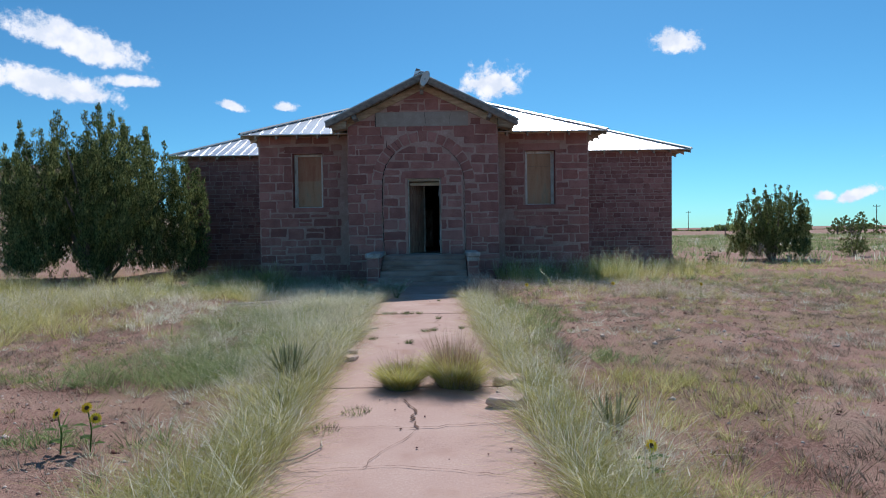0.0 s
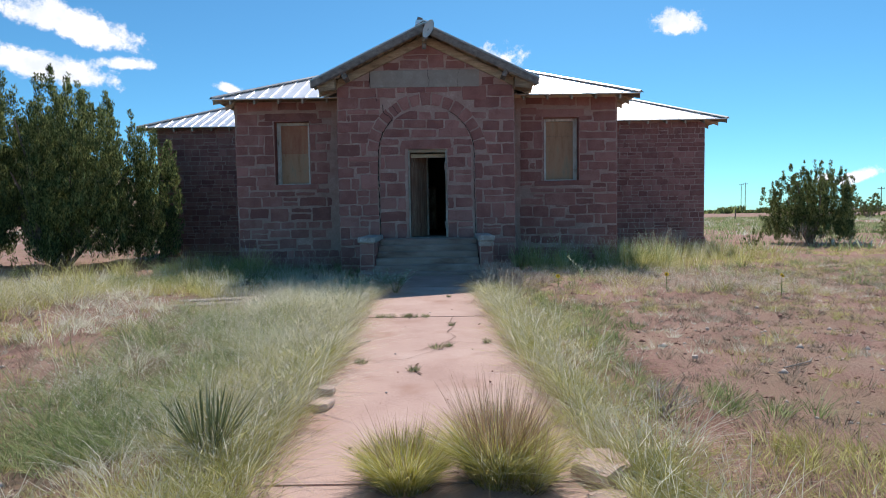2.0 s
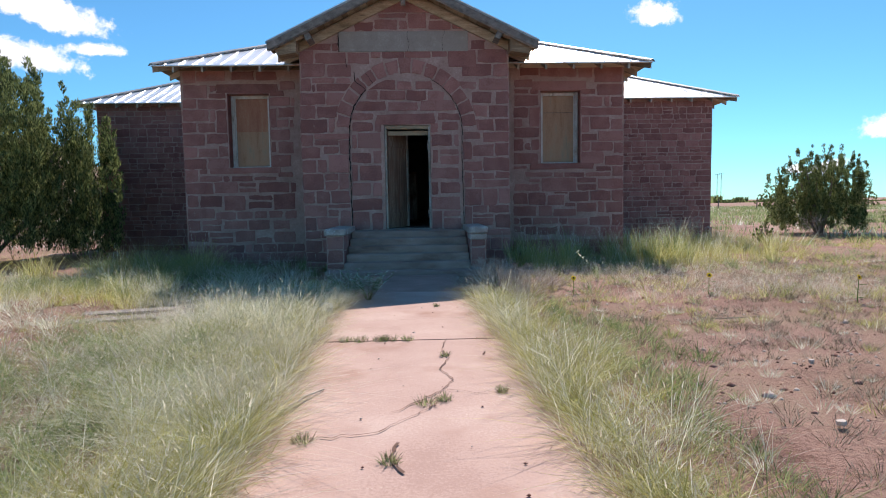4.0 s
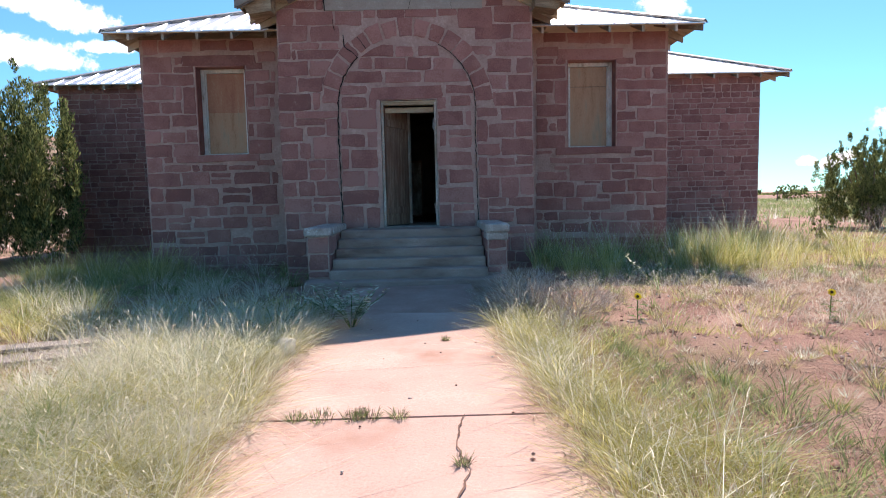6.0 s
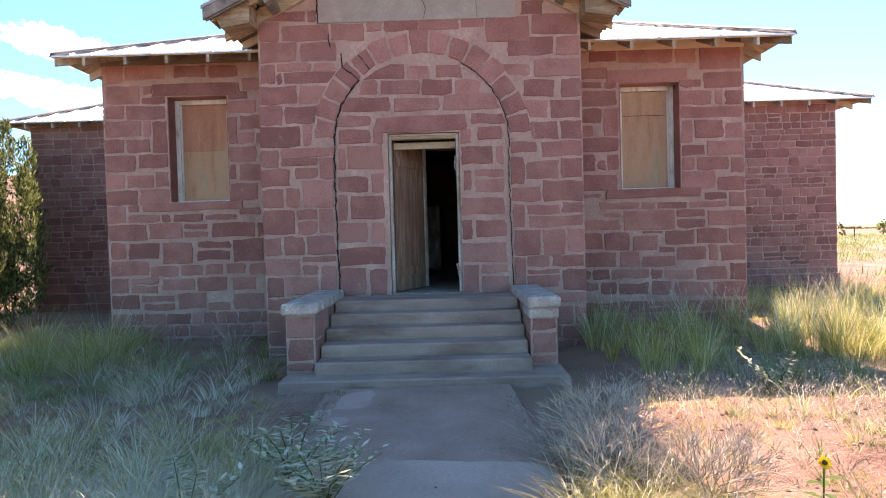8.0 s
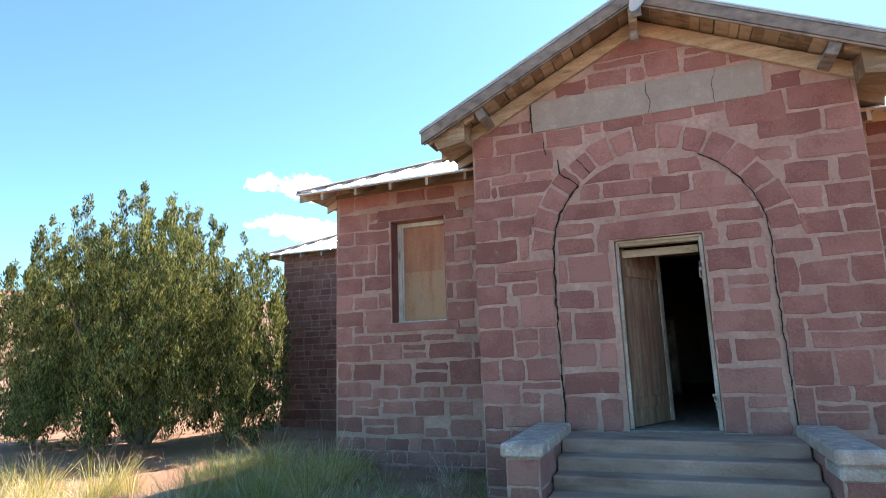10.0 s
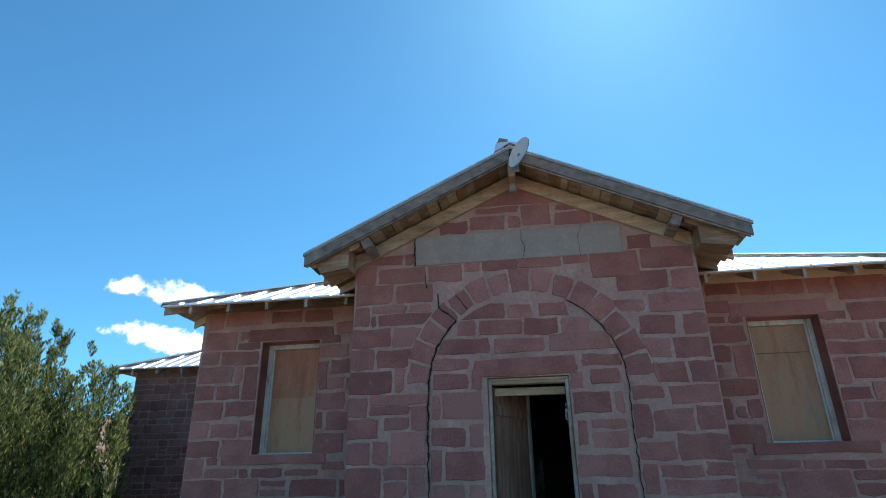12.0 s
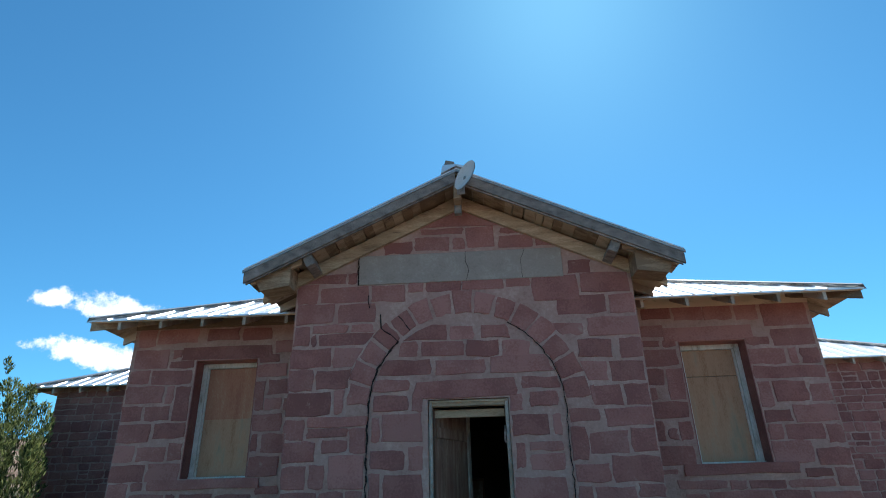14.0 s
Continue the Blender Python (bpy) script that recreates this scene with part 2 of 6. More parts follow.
LEAF = material("sunflower_leaf", [(0.07, 0.13, 0.035), (0.13, 0.22, 0.06), (0.20, 0.30, 0.09)], 3.0, 30.0, 0.7, 0, island=0.6, through_light=0.55)
PETAL = material("yellow_petal", [(0.68, 0.45, 0.02), (0.80, 0.58, 0.03), (0.85, 0.68, 0.07)], 8.0, 40.0, 0.6, 0, island=0.5, through_light=0.4)
SEED_DISC = material("brown_flower_disc", [(0.05, 0.03, 0.015), (0.10, 0.06, 0.02)], 30.0, 90.0, 0.9, 0.3)
JUNIPER = material("juniper_foliage", [(0.056, 0.080, 0.031), (0.135, 0.175, 0.060), (0.31, 0.35, 0.135)], 1.6, 9.0, 0.8, 0, island=0.9, through_light=0.42)
BARK = material("juniper_bark", [(0.12, 0.09, 0.07), (0.24, 0.19, 0.155), (0.36, 0.30, 0.25)], 4.0, 40.0, 0.95, 0.7, 0.02, stretch=(3, 3, 0.5))
POLE = material("old_pole_wood", [(0.10, 0.085, 0.075), (0.18, 0.155, 0.135)], 2.0, 20.0, 0.9, 0.2)
PLASTIC = material("white_plastic_film", [(0.70, 0.69, 0.67), (0.80, 0.79, 0.78)], 6.0, 30.0, 0.4, 0.3, 0.01, through_light=0.3)
FARHILL = material("hill_scrub", [(0.17, 0.105, 0.075), (0.27, 0.18, 0.125), (0.33, 0.25, 0.165)], 0.05, 0.35, 0.95, 0.5, 1.0, stain=(0.09, 0.10, 0.05), stain_scale=0.22, stain_cut=(0.5, 0.56))


# ---------------------------------------------------------------- builders
def mesh_object(name, bm, mat, parent=None):
    data = bpy.data.meshes.new(name)
    bmesh.ops.recalc_face_normals(bm, faces=bm.faces)
    bm.to_mesh(data)
    bm.free()
    data.materials.append(mat)
    ob = new(name, data)
    ob.parent = parent
    return ob


def part(name, bm, mat, parent, label=""):
    return tagged(mesh_object(name, bm, mat, parent), label)


def empty(name, x=0.0, y=0.0, z=0.0):
    ob = new(name)
    ob.empty_display_size = 0.2
    ob.matrix_world = pose(x, y, z)
    return ob


def from_arrays(name, verts, faces, mat, parent=None, smooth=False):
    """A mesh from arrays of places and of faces (all of one length, or a list of such arrays)."""
    data = bpy.data.meshes.new(name)
    groups = faces if isinstance(faces, list) else [faces]
    loops = np.concatenate([g.ravel() for g in groups]).astype(np.int32)
    totals = np.concatenate([np.full(len(g), g.shape[1]) for g in groups]).astype(np.int32)
    data.vertices.add(len(verts))
    data.vertices.foreach_set("co", np.asarray(verts, np.float32).ravel())
    data.loops.add(len(loops))
    data.loops.foreach_set("vertex_index", loops)
    data.polygons.add(len(totals))
    data.polygons.foreach_set("loop_start", np.concatenate([[0], np.cumsum(totals)[:-1]]).astype(np.int32))
    data.polygons.foreach_set("loop_total", totals)
    if smooth:
        data.polygons.foreach_set("use_smooth", np.ones(len(totals), bool))
    data.update(calc_edges=True)
    data.validate()
    data.materials.append(mat)
    ob = new(name, data)
    ob.parent = parent
    return ob


def box(bm, x0, x1, y0, y1, z0, z1, bevel=0.0, m=None):
    """A box with its edges eased, added to bm."""
    made = bmesh.ops.create_cube(bm, size=1.0)["verts"]
    move = Matrix.Translation(((x0 + x1) / 2, (y0 + y1) / 2, (z0 + z1) / 2)) @ Matrix.Diagonal((x1 - x0, y1 - y0, z1 - z0, 1))
    bmesh.ops.transform(bm, matrix=(m @ move) if m else move, verts=made)
    if bevel:
        edges = {e for v in made for e in v.link_edges}
        bmesh.ops.bevel(bm, geom=list(edges), offset=bevel, segments=1, affect="EDGES")
    return bm


def a_box(*size, bevel=0.0, m=None):
    return box(bmesh.new(), *size, bevel=bevel, m=m)


def prism(bm, outline, y0, y1):
    """An outline in x and z pushed through from y0 to y1."""
    near = [bm.verts.new((x, y0, z)) for x, z in outline]
    far = [bm.verts.new((x, y1, z)) for x, z in outline]
    bm.faces.new(near)
    bm.faces.new(far[::-1])
    for k in range(len(outline)):
        bm.faces.new((near[k], near[k - 1], far[k - 1], far[k]))
    return bm


def slab_of(bm, corners, thick):
    """A plate on the given corners (in order), that hangs thick below them."""
    up = [bm.verts.new(c) for c in corners]
    down = [bm.verts.new(Vector(c) - Vector((0, 0, thick))) for c in corners]
    bm.faces.new(up)
    bm.faces.new(down[::-1])
    for k in range(len(corners)):
        bm.faces.new((up[k - 1], up[k], down[k], down[k - 1]))
    return bm


def tube(bm, points, radii, sides=5):
    """A tapering tube along points."""
    rings = []
    for k, (p, r) in enumerate(zip(points, radii)):
        p = Vector(p)
        ahead = (Vector(points[min(k + 1, len(points) - 1)]) - Vector(points[max(k - 1, 0)])).normalized()
        side = ahead.orthogonal().normalized()
        other = ahead.cross(side)
        rings.append([bm.verts.new(p + (side * math.cos(a) + other * math.sin(a)) * r) for a in (2 * math.pi * j / sides for j in range(sides))])
    for a, b in zip(rings, rings[1:]):
        for j in range(sides):
            bm.faces.new((a[j - 1], a[j], b[j], b[j - 1]))
    bm.faces.new(rings[0][::-1])
    bm.faces.new(rings[-1])
    return bm


def lattice_noise(x, y, seed=0):
    """Smooth noise from 0 to 1 over arrays of places."""
    x, y = np.asarray(x, float), np.asarray(y, float)
    xi, yi = np.floor(x), np.floor(y)
    fx, fy = x - xi, y - yi
    fx, fy = fx * fx * (3 - 2 * fx), fy * fy * (3 - 2 * fy)

    def value(a, b):
        s = np.sin(a * 127.1 + b * 311.7 + seed * 74.7) * 43758.5453
        return s - np.floor(s)

    return (value(xi, yi) * (1 - fx) + value(xi + 1, yi) * fx) * (1 - fy) + (value(xi, yi + 1) * (1 - fx) + value(xi + 1, yi + 1) * fx) * fy


def ground_height(x, y):
    """The lie of the land: nearly level, with low bumps off the path."""
    x, y = np.asarray(x, float), np.asarray(y, float)
    off_path = np.clip((np.abs(x + 0.14 + 0.036 * (y - 2.5)) - 1.0) / 1.2, 0, 1)
    bumps = (lattice_noise(x * 0.35, y * 0.35, 3) - 0.5) * 0.16 + (lattice_noise(x * 1.3, y * 1.3, 5) - 0.5) * 0.06 + (lattice_noise(x * 4.1, y * 4.1, 7) - 0.5) * 0.022
    far = np.clip((np.hypot(x, y - 10) - 60) / 200, 0, 1)
    return -0.015 + off_path * (bumps + 0.0) + far * (lattice_noise(x * 0.01, y * 0.01, 9) - 0.5) * 1.5


# ---------------------------------------------------------------- ground
def spread(low, high, fine_low, fine_high, step, grow=1.16):
    middle = list(np.arange(fine_low, fine_high + step / 2, step))
    up, down, s = [], [], step
    p = middle[-1]
    while p < high:
        s *= grow
        p += s
        up.append(p)
    p, s = middle[0], step
    while p > low:
        s *= grow
        p -= s
        down.append(p)
    return np.array(down[::-1] + middle + up)


gx, gy = spread(-2600, 2600, -9, 9, 0.16), spread(-2600, 2600, -1.5, 17.5, 0.16)
X, Y = np.meshgrid(gx, gy)
index = np.arange(X.size).reshape(X.shape)
ground = from_arrays("ground", np.stack([X, Y, ground_height(X, Y)], -1).reshape(-1, 3), np.stack([index[:-1, :-1], index[:-1, 1:], index[1:, 1:], index[1:, :-1]], -1).reshape(-1, 4), SOIL, smooth=True)
tagged(ground, "dry red soil of a desert plain", "ground", kind="structure")

# low hill on the skyline
angles = np.radians(np.linspace(22, 80, 90))
rows = np.linspace(0, 1, 14)
A, R = np.meshgrid(angles, rows)
rise = 36 * np.clip((np.degrees(A) - 22) / 10, 0, 1) * (0.85 + 0.3 * lattice_noise(np.degrees(A) * 0.16, R * 0, 4))
dist = 240 + 110 * R
HZ = rise * R ** 0.8 + (lattice_noise(np.degrees(A) * 0.8, R * 9, 6) - 0.5) * 3 * R - 0.5
index = np.arange(A.size).reshape(A.shape)
hill = from_arrays("hill", np.stack([-np.sin(A) * dist, np.cos(A) * dist, HZ], -1).reshape(-1, 3), np.stack([index[:-1, 1:], index[:-1, :-1], index[1:, :-1], index[1:, 1:]], -1).reshape(-1, 4), FARHILL, smooth=True)
tagged(hill, "low reddish hill with dark scrub on the skyline", "hill", kind="structure")


# ---------------------------------------------------------------- stone walls
GAP = 0.011
STONES = []                       # laid at the end


class Wall:
    """A wall's face, with u along it and v up: stones stand a little proud of its mortar."""

    def __init__(self, owner, place, ahead_out, joined=False):
        self.owner, self.origin, self.along, self.out, self.joined = owner, Vector(place[0]), Vector(place[1]), Vector(ahead_out), joined
        self.verts, self.faces = [], []

    def stone(self, outline, proud=None, name="stone"):
        """One stone of the given outline (u, v), its edges worn and rounded."""
        proud = random.uniform(0.004, 0.014) if proud is None else proud
        n, pts = len(outline), []
        for k in range(n):
            (a, b), (c, d) = outline[k], outline[(k + 1) % n]
            pts += [(a, b), (a + (c - a) * 0.34, b + (d - b) * 0.34), (a + (c - a) * 0.67, b + (d - b) * 0.67)]
        cu, cv = sum(p[0] for p in pts) / len(pts), sum(p[1] for p in pts) / len(pts)
        verts = []
        wob = [(random.gauss(0, 0.0075), random.gauss(0, 0.0075)) for _ in pts]
        for inset, depth in ((0.0, -0.014), (0.0, proud - 0.007), (0.012, proud)):
            for (u, v), (du, dv) in zip(pts, wob):
                r = max(1e-6, math.hypot(u - cu, v - cv))
                corner = 1.0 if (u, v) in outline else 0.0
                pull = inset + 0.006 * corner
                u2, v2 = u + du - (u - cu) / r * pull, v + dv - (v - cv) / r * pull
                verts.append(self.origin + self.along * u2 + Vector((0, 0, v2)) + self.out * (depth + (random.uniform(-0.003, 0.003) if inset else 0)))
        m = len(pts)
        faces = [(k, (k + 1) % m, m + (k + 1) % m, m + k) for k in range(m)] + [(m + k, m + (k + 1) % m, 2 * m + (k + 1) % m, 2 * m + k) for k in range(m)]
        faces.append(tuple(range(2 * m, 3 * m)))
        if self.joined:
            base = len(self.verts)
            self.verts += [tuple(v) for v in verts]
            self.faces += [tuple(i + base for i in f) for f in faces]
            return
        STONES.append((name, verts, faces, self.owner))

    def course(self, v0, v1, spans, mean=0.36, thin=0.16):
        """One course: each span is its left and right end, at foot and at head."""
        for (lf, lh), (rf, rh) in spans:
            width = min(rf, rh) - max(lf, lh)
            if max(rf - lf, rh - lh) < 0.05:
                continue
            cuts, u = [], max(lf, lh)
            tall = v1 - v0
            while True:
                u += random.uniform(0.55, 1.5) * mean * (0.6 + 1.9 * tall)
                if u > min(rf, rh) - 0.13:
                    break
                cuts.append(u)
            ends = [(lf, lh)] + [(c + random.gauss(0, 0.006), c + random.gauss(0, 0.006)) for c in cuts] + [(rf, rh)]
            for (a0, a1), (b0, b1) in zip(ends, ends[1:]):
                a0, a1, b0, b1 = a0 + GAP, a1 + GAP, b0 - GAP, b1 - GAP
                if b0 - a0 < 0.02 and b1 - a1 < 0.02:
                    continue
                if b0 - a0 < 0.02:
                    self.stone([(a0, v0 + GAP), (b1, v1 - GAP), (a1, v1 - GAP)])
                elif b1 - a1 < 0.02:
                    self.stone([(a0, v0 + GAP), (b0, v0 + GAP), (a1, v1 - GAP)])
                elif tall > 0.17 and random.random() < thin and a0 == a0 and abs(a0 - a1) < 0.03 and abs(b0 - b1) < 0.03:
                    mid = v0 + tall * random.uniform(0.38, 0.62)
                    self.stone([(a0, v0 + GAP), (b0, v0 + GAP), (b0, mid - GAP), (a0, mid - GAP)])
                    if b0 - a0 > 0.42 and random.random() < 0.5:
                        c = a0 + (b0 - a0) * random.uniform(0.35, 0.65)
                        self.stone([(a1, mid + GAP), (c - GAP, mid + GAP), (c - GAP, v1 - GAP), (a1, v1 - GAP)])
                        self.stone([(c + GAP, mid + GAP), (b1, mid + GAP), (b1, v1 - GAP), (c + GAP, v1 - GAP)])
                    else:
                        self.stone([(a1, mid + GAP), (b1, mid + GAP), (b1, v1 - GAP), (a1, v1 - GAP)])
                else:
                    dv = random.gauss(0, 0.004)
                    self.stone([(a0, v0 + GAP), (b0, v0 + GAP), (b1, v1 - GAP + dv), (a1, v1 - GAP)])

    def lay(self, breaks, spans_at, rows=(0.13, 0.26), mean=0.36, thin=0.16):
        """Courses between the given levels; spans_at(v0, v1) gives the spans of one."""
        for low, high in zip(breaks, breaks[1:]):
            count = max(1, round((high - low) / (sum(rows) / 2)))
            shares = [random.uniform(*rows) for _ in range(count)]
            v = low
            for share in shares:
                top = v + share / sum(shares) * (high - low)
                self.course(v, top, spans_at(v, top), mean, thin)
                v = top

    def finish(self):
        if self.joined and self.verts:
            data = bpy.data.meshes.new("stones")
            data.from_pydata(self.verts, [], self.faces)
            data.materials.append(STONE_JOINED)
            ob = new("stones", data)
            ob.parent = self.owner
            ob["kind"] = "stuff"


def less(spans, holes):
    """Upright spans with the holes taken out."""
    for a, b in holes:
        kept = []
        for lo, hi in spans:
            if b <= lo or a >= hi:
                kept.append((lo, hi))
                continue
            if a > lo:
                kept.append((lo, a))
            if b < hi:
                kept.append((b, hi))
        spans = kept
    return spans


def upright(spans):
    return [((a, a), (b, b)) for a, b in spans]


CX = -0.555                       # middle line of the porch
PORCH_Y, BAY_Y, MAIN_Y = 16.0, 17.6, 21.7
PORCH = (-2.68, 1.57)
BAY = (-5.72, 4.52)
MAIN = (-9.85, 8.70)
BACK_Y, SILL = 32.2, 0.77
DOOR = (-1.005, -0.06)
DOOR_TOP = 2.89
WINDOWS = ((-4.68, -3.72), (2.54, 3.50))
WIN_Z = (2.18, 3.87)
THICK = 0.40


def wall(name, bm, label):
    return tagged(mesh_object(name, bm, MORTAR), label, "wall", kind="structure")


# porch front with its gable
APEX, EDGE = 5.44, 4.41           # head of the masonry in the middle and at the corners
bm = bmesh.new()
y0, y1 = PORCH_Y + 0.008, PORCH_Y + THICK
box(bm, PORCH[0], DOOR[0], y0, y1, -0.3, DOOR_TOP)
box(bm, DOOR[1], PORCH[1], y0, y1, -0.3, DOOR_TOP)
box(bm, DOOR[0], DOOR[1], y0, y1, -0.3, SILL - 0.02)
prism(bm, [(PORCH[0], DOOR_TOP), (PORCH[1], DOOR_TOP), (PORCH[1], EDGE), (CX, APEX), (PORCH[0], EDGE)], y0, y1)
porch_wall = wall("wall_porch_front", bm, "red sandstone porch wall with a bricked-up arch and gable")

face = Wall(porch_wall, ((0, PORCH_Y + 0.008, 0), (1, 0, 0)), (0, -1, 0))
SPRING, R_IN, R_OUT = 2.755, 1.155, 1.455
SIGN = (-1.885, 0.745, 4.35, 4.77)


def half(v, r):
    """Half the arch's width at a level."""
    return r if v <= SPRING else math.sqrt(max(0.0, r * r - (v - SPRING) ** 2))


def rake(v):
    return (APEX - v) / (APEX - EDGE) * (PORCH[1] - CX)


# how its stones are laid: left, right, foot and head of each, in centimetres
WEST_LOW = [
    (-270, -231, 223, 246), (-225, -194, 233, 247), (-193, -172, 232, 261), (-270, -240, 195, 220), (-238, -219, 195, 220), (-215, -174, 194, 230),
    (-269, -227, 159, 192), (-224, -196, 178, 191), (-223, -197, 159, 176), (-195, -175, 159, 193), (-269, -245, 132, 156), (-242, -215, 131, 156),
    (-212, -174, 132, 156), (-269, -222, 105, 128), (-219, -174, 120, 129), (-218, -197, 105, 118), (-195, -173, 82, 116), (-267, -244, 76, 102),
    (-242, -198, 79, 102),
]
WEST_HIGH = [
    (-266, -217, 387, 413), (-213, -165, 387, 412), (-267, -246, 359, 384), (-244, -200, 375, 385), (-196, -170, 374, 385), (-244, -238, 358, 373),
    (-236, -176, 358, 373), (-269, -218, 332, 356), (-216, -188, 331, 355), (-270, -239, 304, 330), (-236, -199, 305, 329), (-196, -173, 306, 329),
    (-270, -216, 275, 302), (-212, -170, 276, 304), (-270, -246, 248, 272), (-243, -171, 262, 274), (-243, -194, 250, 260),
]
FILL_WEST = [
    (-165, -124, 277, 295), (-120, -106, 276, 296), (-167, -157, 243, 271), (-155, -107, 243, 274), (-168, -128, 214, 234), (-124, -106, 211, 238),
    (-169, -156, 176, 210), (-152, -107, 177, 208), (-169, -131, 146, 172), (-126, -107, 143, 172), (-169, -107, 116, 140), (-169, -134, 76, 112),
    (-129, -106, 75, 110),
]
FILL_EAST = [
    (-5, 10, 273, 293), (18, 52, 278, 295), (-4, 38, 245, 269), (43, 53, 245, 269), (-2, 10, 211, 239), (14, 52, 228, 239),
    (14, 52, 208, 226), (-6, 53, 178, 202), (13, 54, 149, 171), (-5, 9, 146, 172), (-6, 54, 115, 141), (-5, 16, 75, 112),
    (19, 55, 101, 112), (19, 56, 74, 97),
]
FILL_TOP = [
    (-159, -122, 300, 314), (10, 48, 298, 312), (-152, -96, 319, 338), (-91, -32, 318, 335), (-25, 40, 317, 338), (-136, -112, 341, 360),
    (-108, -56, 340, 359), (-53, -13, 338, 358), (-10, 23, 338, 357), (-120, -76, 361, 380), (-73, -43, 360, 377), (-35, 0, 360, 377),
]
EAST_HIGH = [
    (60, 122, 386, 411), (125, 155, 385, 410), (62, 90, 360, 375), (95, 156, 358, 381), (81, 121, 332, 354), (129, 157, 330, 355),
    (86, 112, 304, 328), (115, 156, 302, 327), (60, 95, 277, 300), (97, 126, 275, 299), (128, 157, 275, 300), (62, 97, 259, 274),
    (102, 157, 252, 272),
]
EAST_LOW = [
    (61, 79, 217, 254), (81, 125, 223, 248), (128, 156, 224, 250), (62, 101, 194, 214), (103, 157, 193, 221), (63, 79, 160, 191),
    (81, 125, 177, 189), (128, 156, 177, 192), (83, 156, 160, 175), (64, 99, 123, 157), (101, 132, 122, 157), (134, 157, 126, 157),
    (80, 110, 107, 122), (113, 156, 107, 122), (63, 78, 78, 121), (80, 123, 98, 104), (80, 123, 80, 96), (126, 158, 75, 103),
    (80, 158, 60, 73),
]
HEAD = [
    (-267, -239, 413, 441), (-236, -174, 413, 436), (-171, -127, 412, 435), (-124, -104, 424, 437), (-101, -56, 423, 438), (-52, -3, 423, 441),
    (0, 31, 426, 440), (33, 90, 404, 438), (93, 153, 413, 439),
]
GABLE = [
    (-258, -204, 440, 453), (-202, -190, 438, 453), (-156, -118, 477, 495), (-115, -69, 480, 499), (-66, -50, 480, 497), (-47, -10, 482, 512),
    (-5, 39, 479, 497), (-107, -51, 503, 512), (-3, 30, 500, 509), (80, 109, 440, 458), (42, 68, 480, 494),
]


def laid(stones, snap=0):
    """Set stones by their sizes; those that meet the arch are cut to it."""
    for u0, u1, v0, v1 in stones:
        u0, u1, v0, v1 = u0 / 100 + 0.002, u1 / 100 - 0.002, v0 / 100 + 0.001, v1 / 100 - 0.001
        ends = [[u0, u1, u1, u0], [v0, v0, v1, v1]]
        if snap and v1 > SPRING + 0.12:
            r = R_OUT + 0.012 if snap > 0 else R_IN - 0.012
            for corner, (u, v) in enumerate(zip(*ends)):
                edge = math.copysign(half(v, r), (u0 + u1) / 2 - CX) + CX
                inward = corner in ((0, 3) if (u0 + u1) / 2 > CX else (1, 2))
                if snap > 0 and inward and (abs(edge - u) < 0.11 or (edge - u) * (u - CX) > 0):
                    ends[0][corner] = edge
                if snap < 0 and not inward and (edge - u) * (u - CX) < 0.12 * abs(u - CX):
                    ends[0][corner] = edge
        if v1 > EDGE:
            limit = max(0.03, rake(v1))
            ends[0][2], ends[0][3] = min(ends[0][2], CX + limit), max(ends[0][3], CX - limit)
        face.stone(list(zip(*ends)))


laid(WEST_LOW), laid(EAST_LOW), laid(HEAD, 1), laid(GABLE)
laid(WEST_HIGH, 1), laid(EAST_HIGH, 1)
laid(FILL_WEST), laid(FILL_EAST), laid(FILL_TOP, -1)
face.lay([-0.2, 0.30, 0.56], lambda v0, v1: upright([PORCH]), mean=0.40)
face.course(0.58, 0.75, upright([(PORCH[0], -1.0)]))
face.course(5.12, 5.38, [((CX - rake(5.12), CX - 0.06), (CX + rake(5.12), CX + 0.06))])
face.stone([(-1.19, DOOR_TOP + 0.01), (0.05, DOOR_TOP + 0.01), (0.03, DOOR_TOP + 0.225), (-1.15, DOOR_TOP + 0.205)], 0.012, "lintel")
count = 15
for k in range(count):            # the ring of the arch
    a0, a1 = (radians(3 + 174 * (k + e) / count) for e in (0.06, 0.94))
    grow = 0.03 if k == count // 2 else random.uniform(-0.03, 0.015)
    ring = [(CX + r * math.cos(a), SPRING + 0.02 + r * math.sin(a)) for r, a in ((R_IN + 0.008, a0), (R_OUT - 0.012 + grow, a0), (R_OUT - 0.012 + grow, a1), (R_IN + 0.008, a1))]
    face.stone(ring, random.uniform(0.008, 0.016), "arch_stone")

panel = part("sign_slab", a_box(SIGN[0] + 0.01, SIGN[1] - 0.01, PORCH_Y - 0.012, PORCH_Y + 0.012, SIGN[2] + 0.01, SIGN[3] - 0.01, bevel=0.006), PANEL, porch_wall, "blank cracked grey name slab")


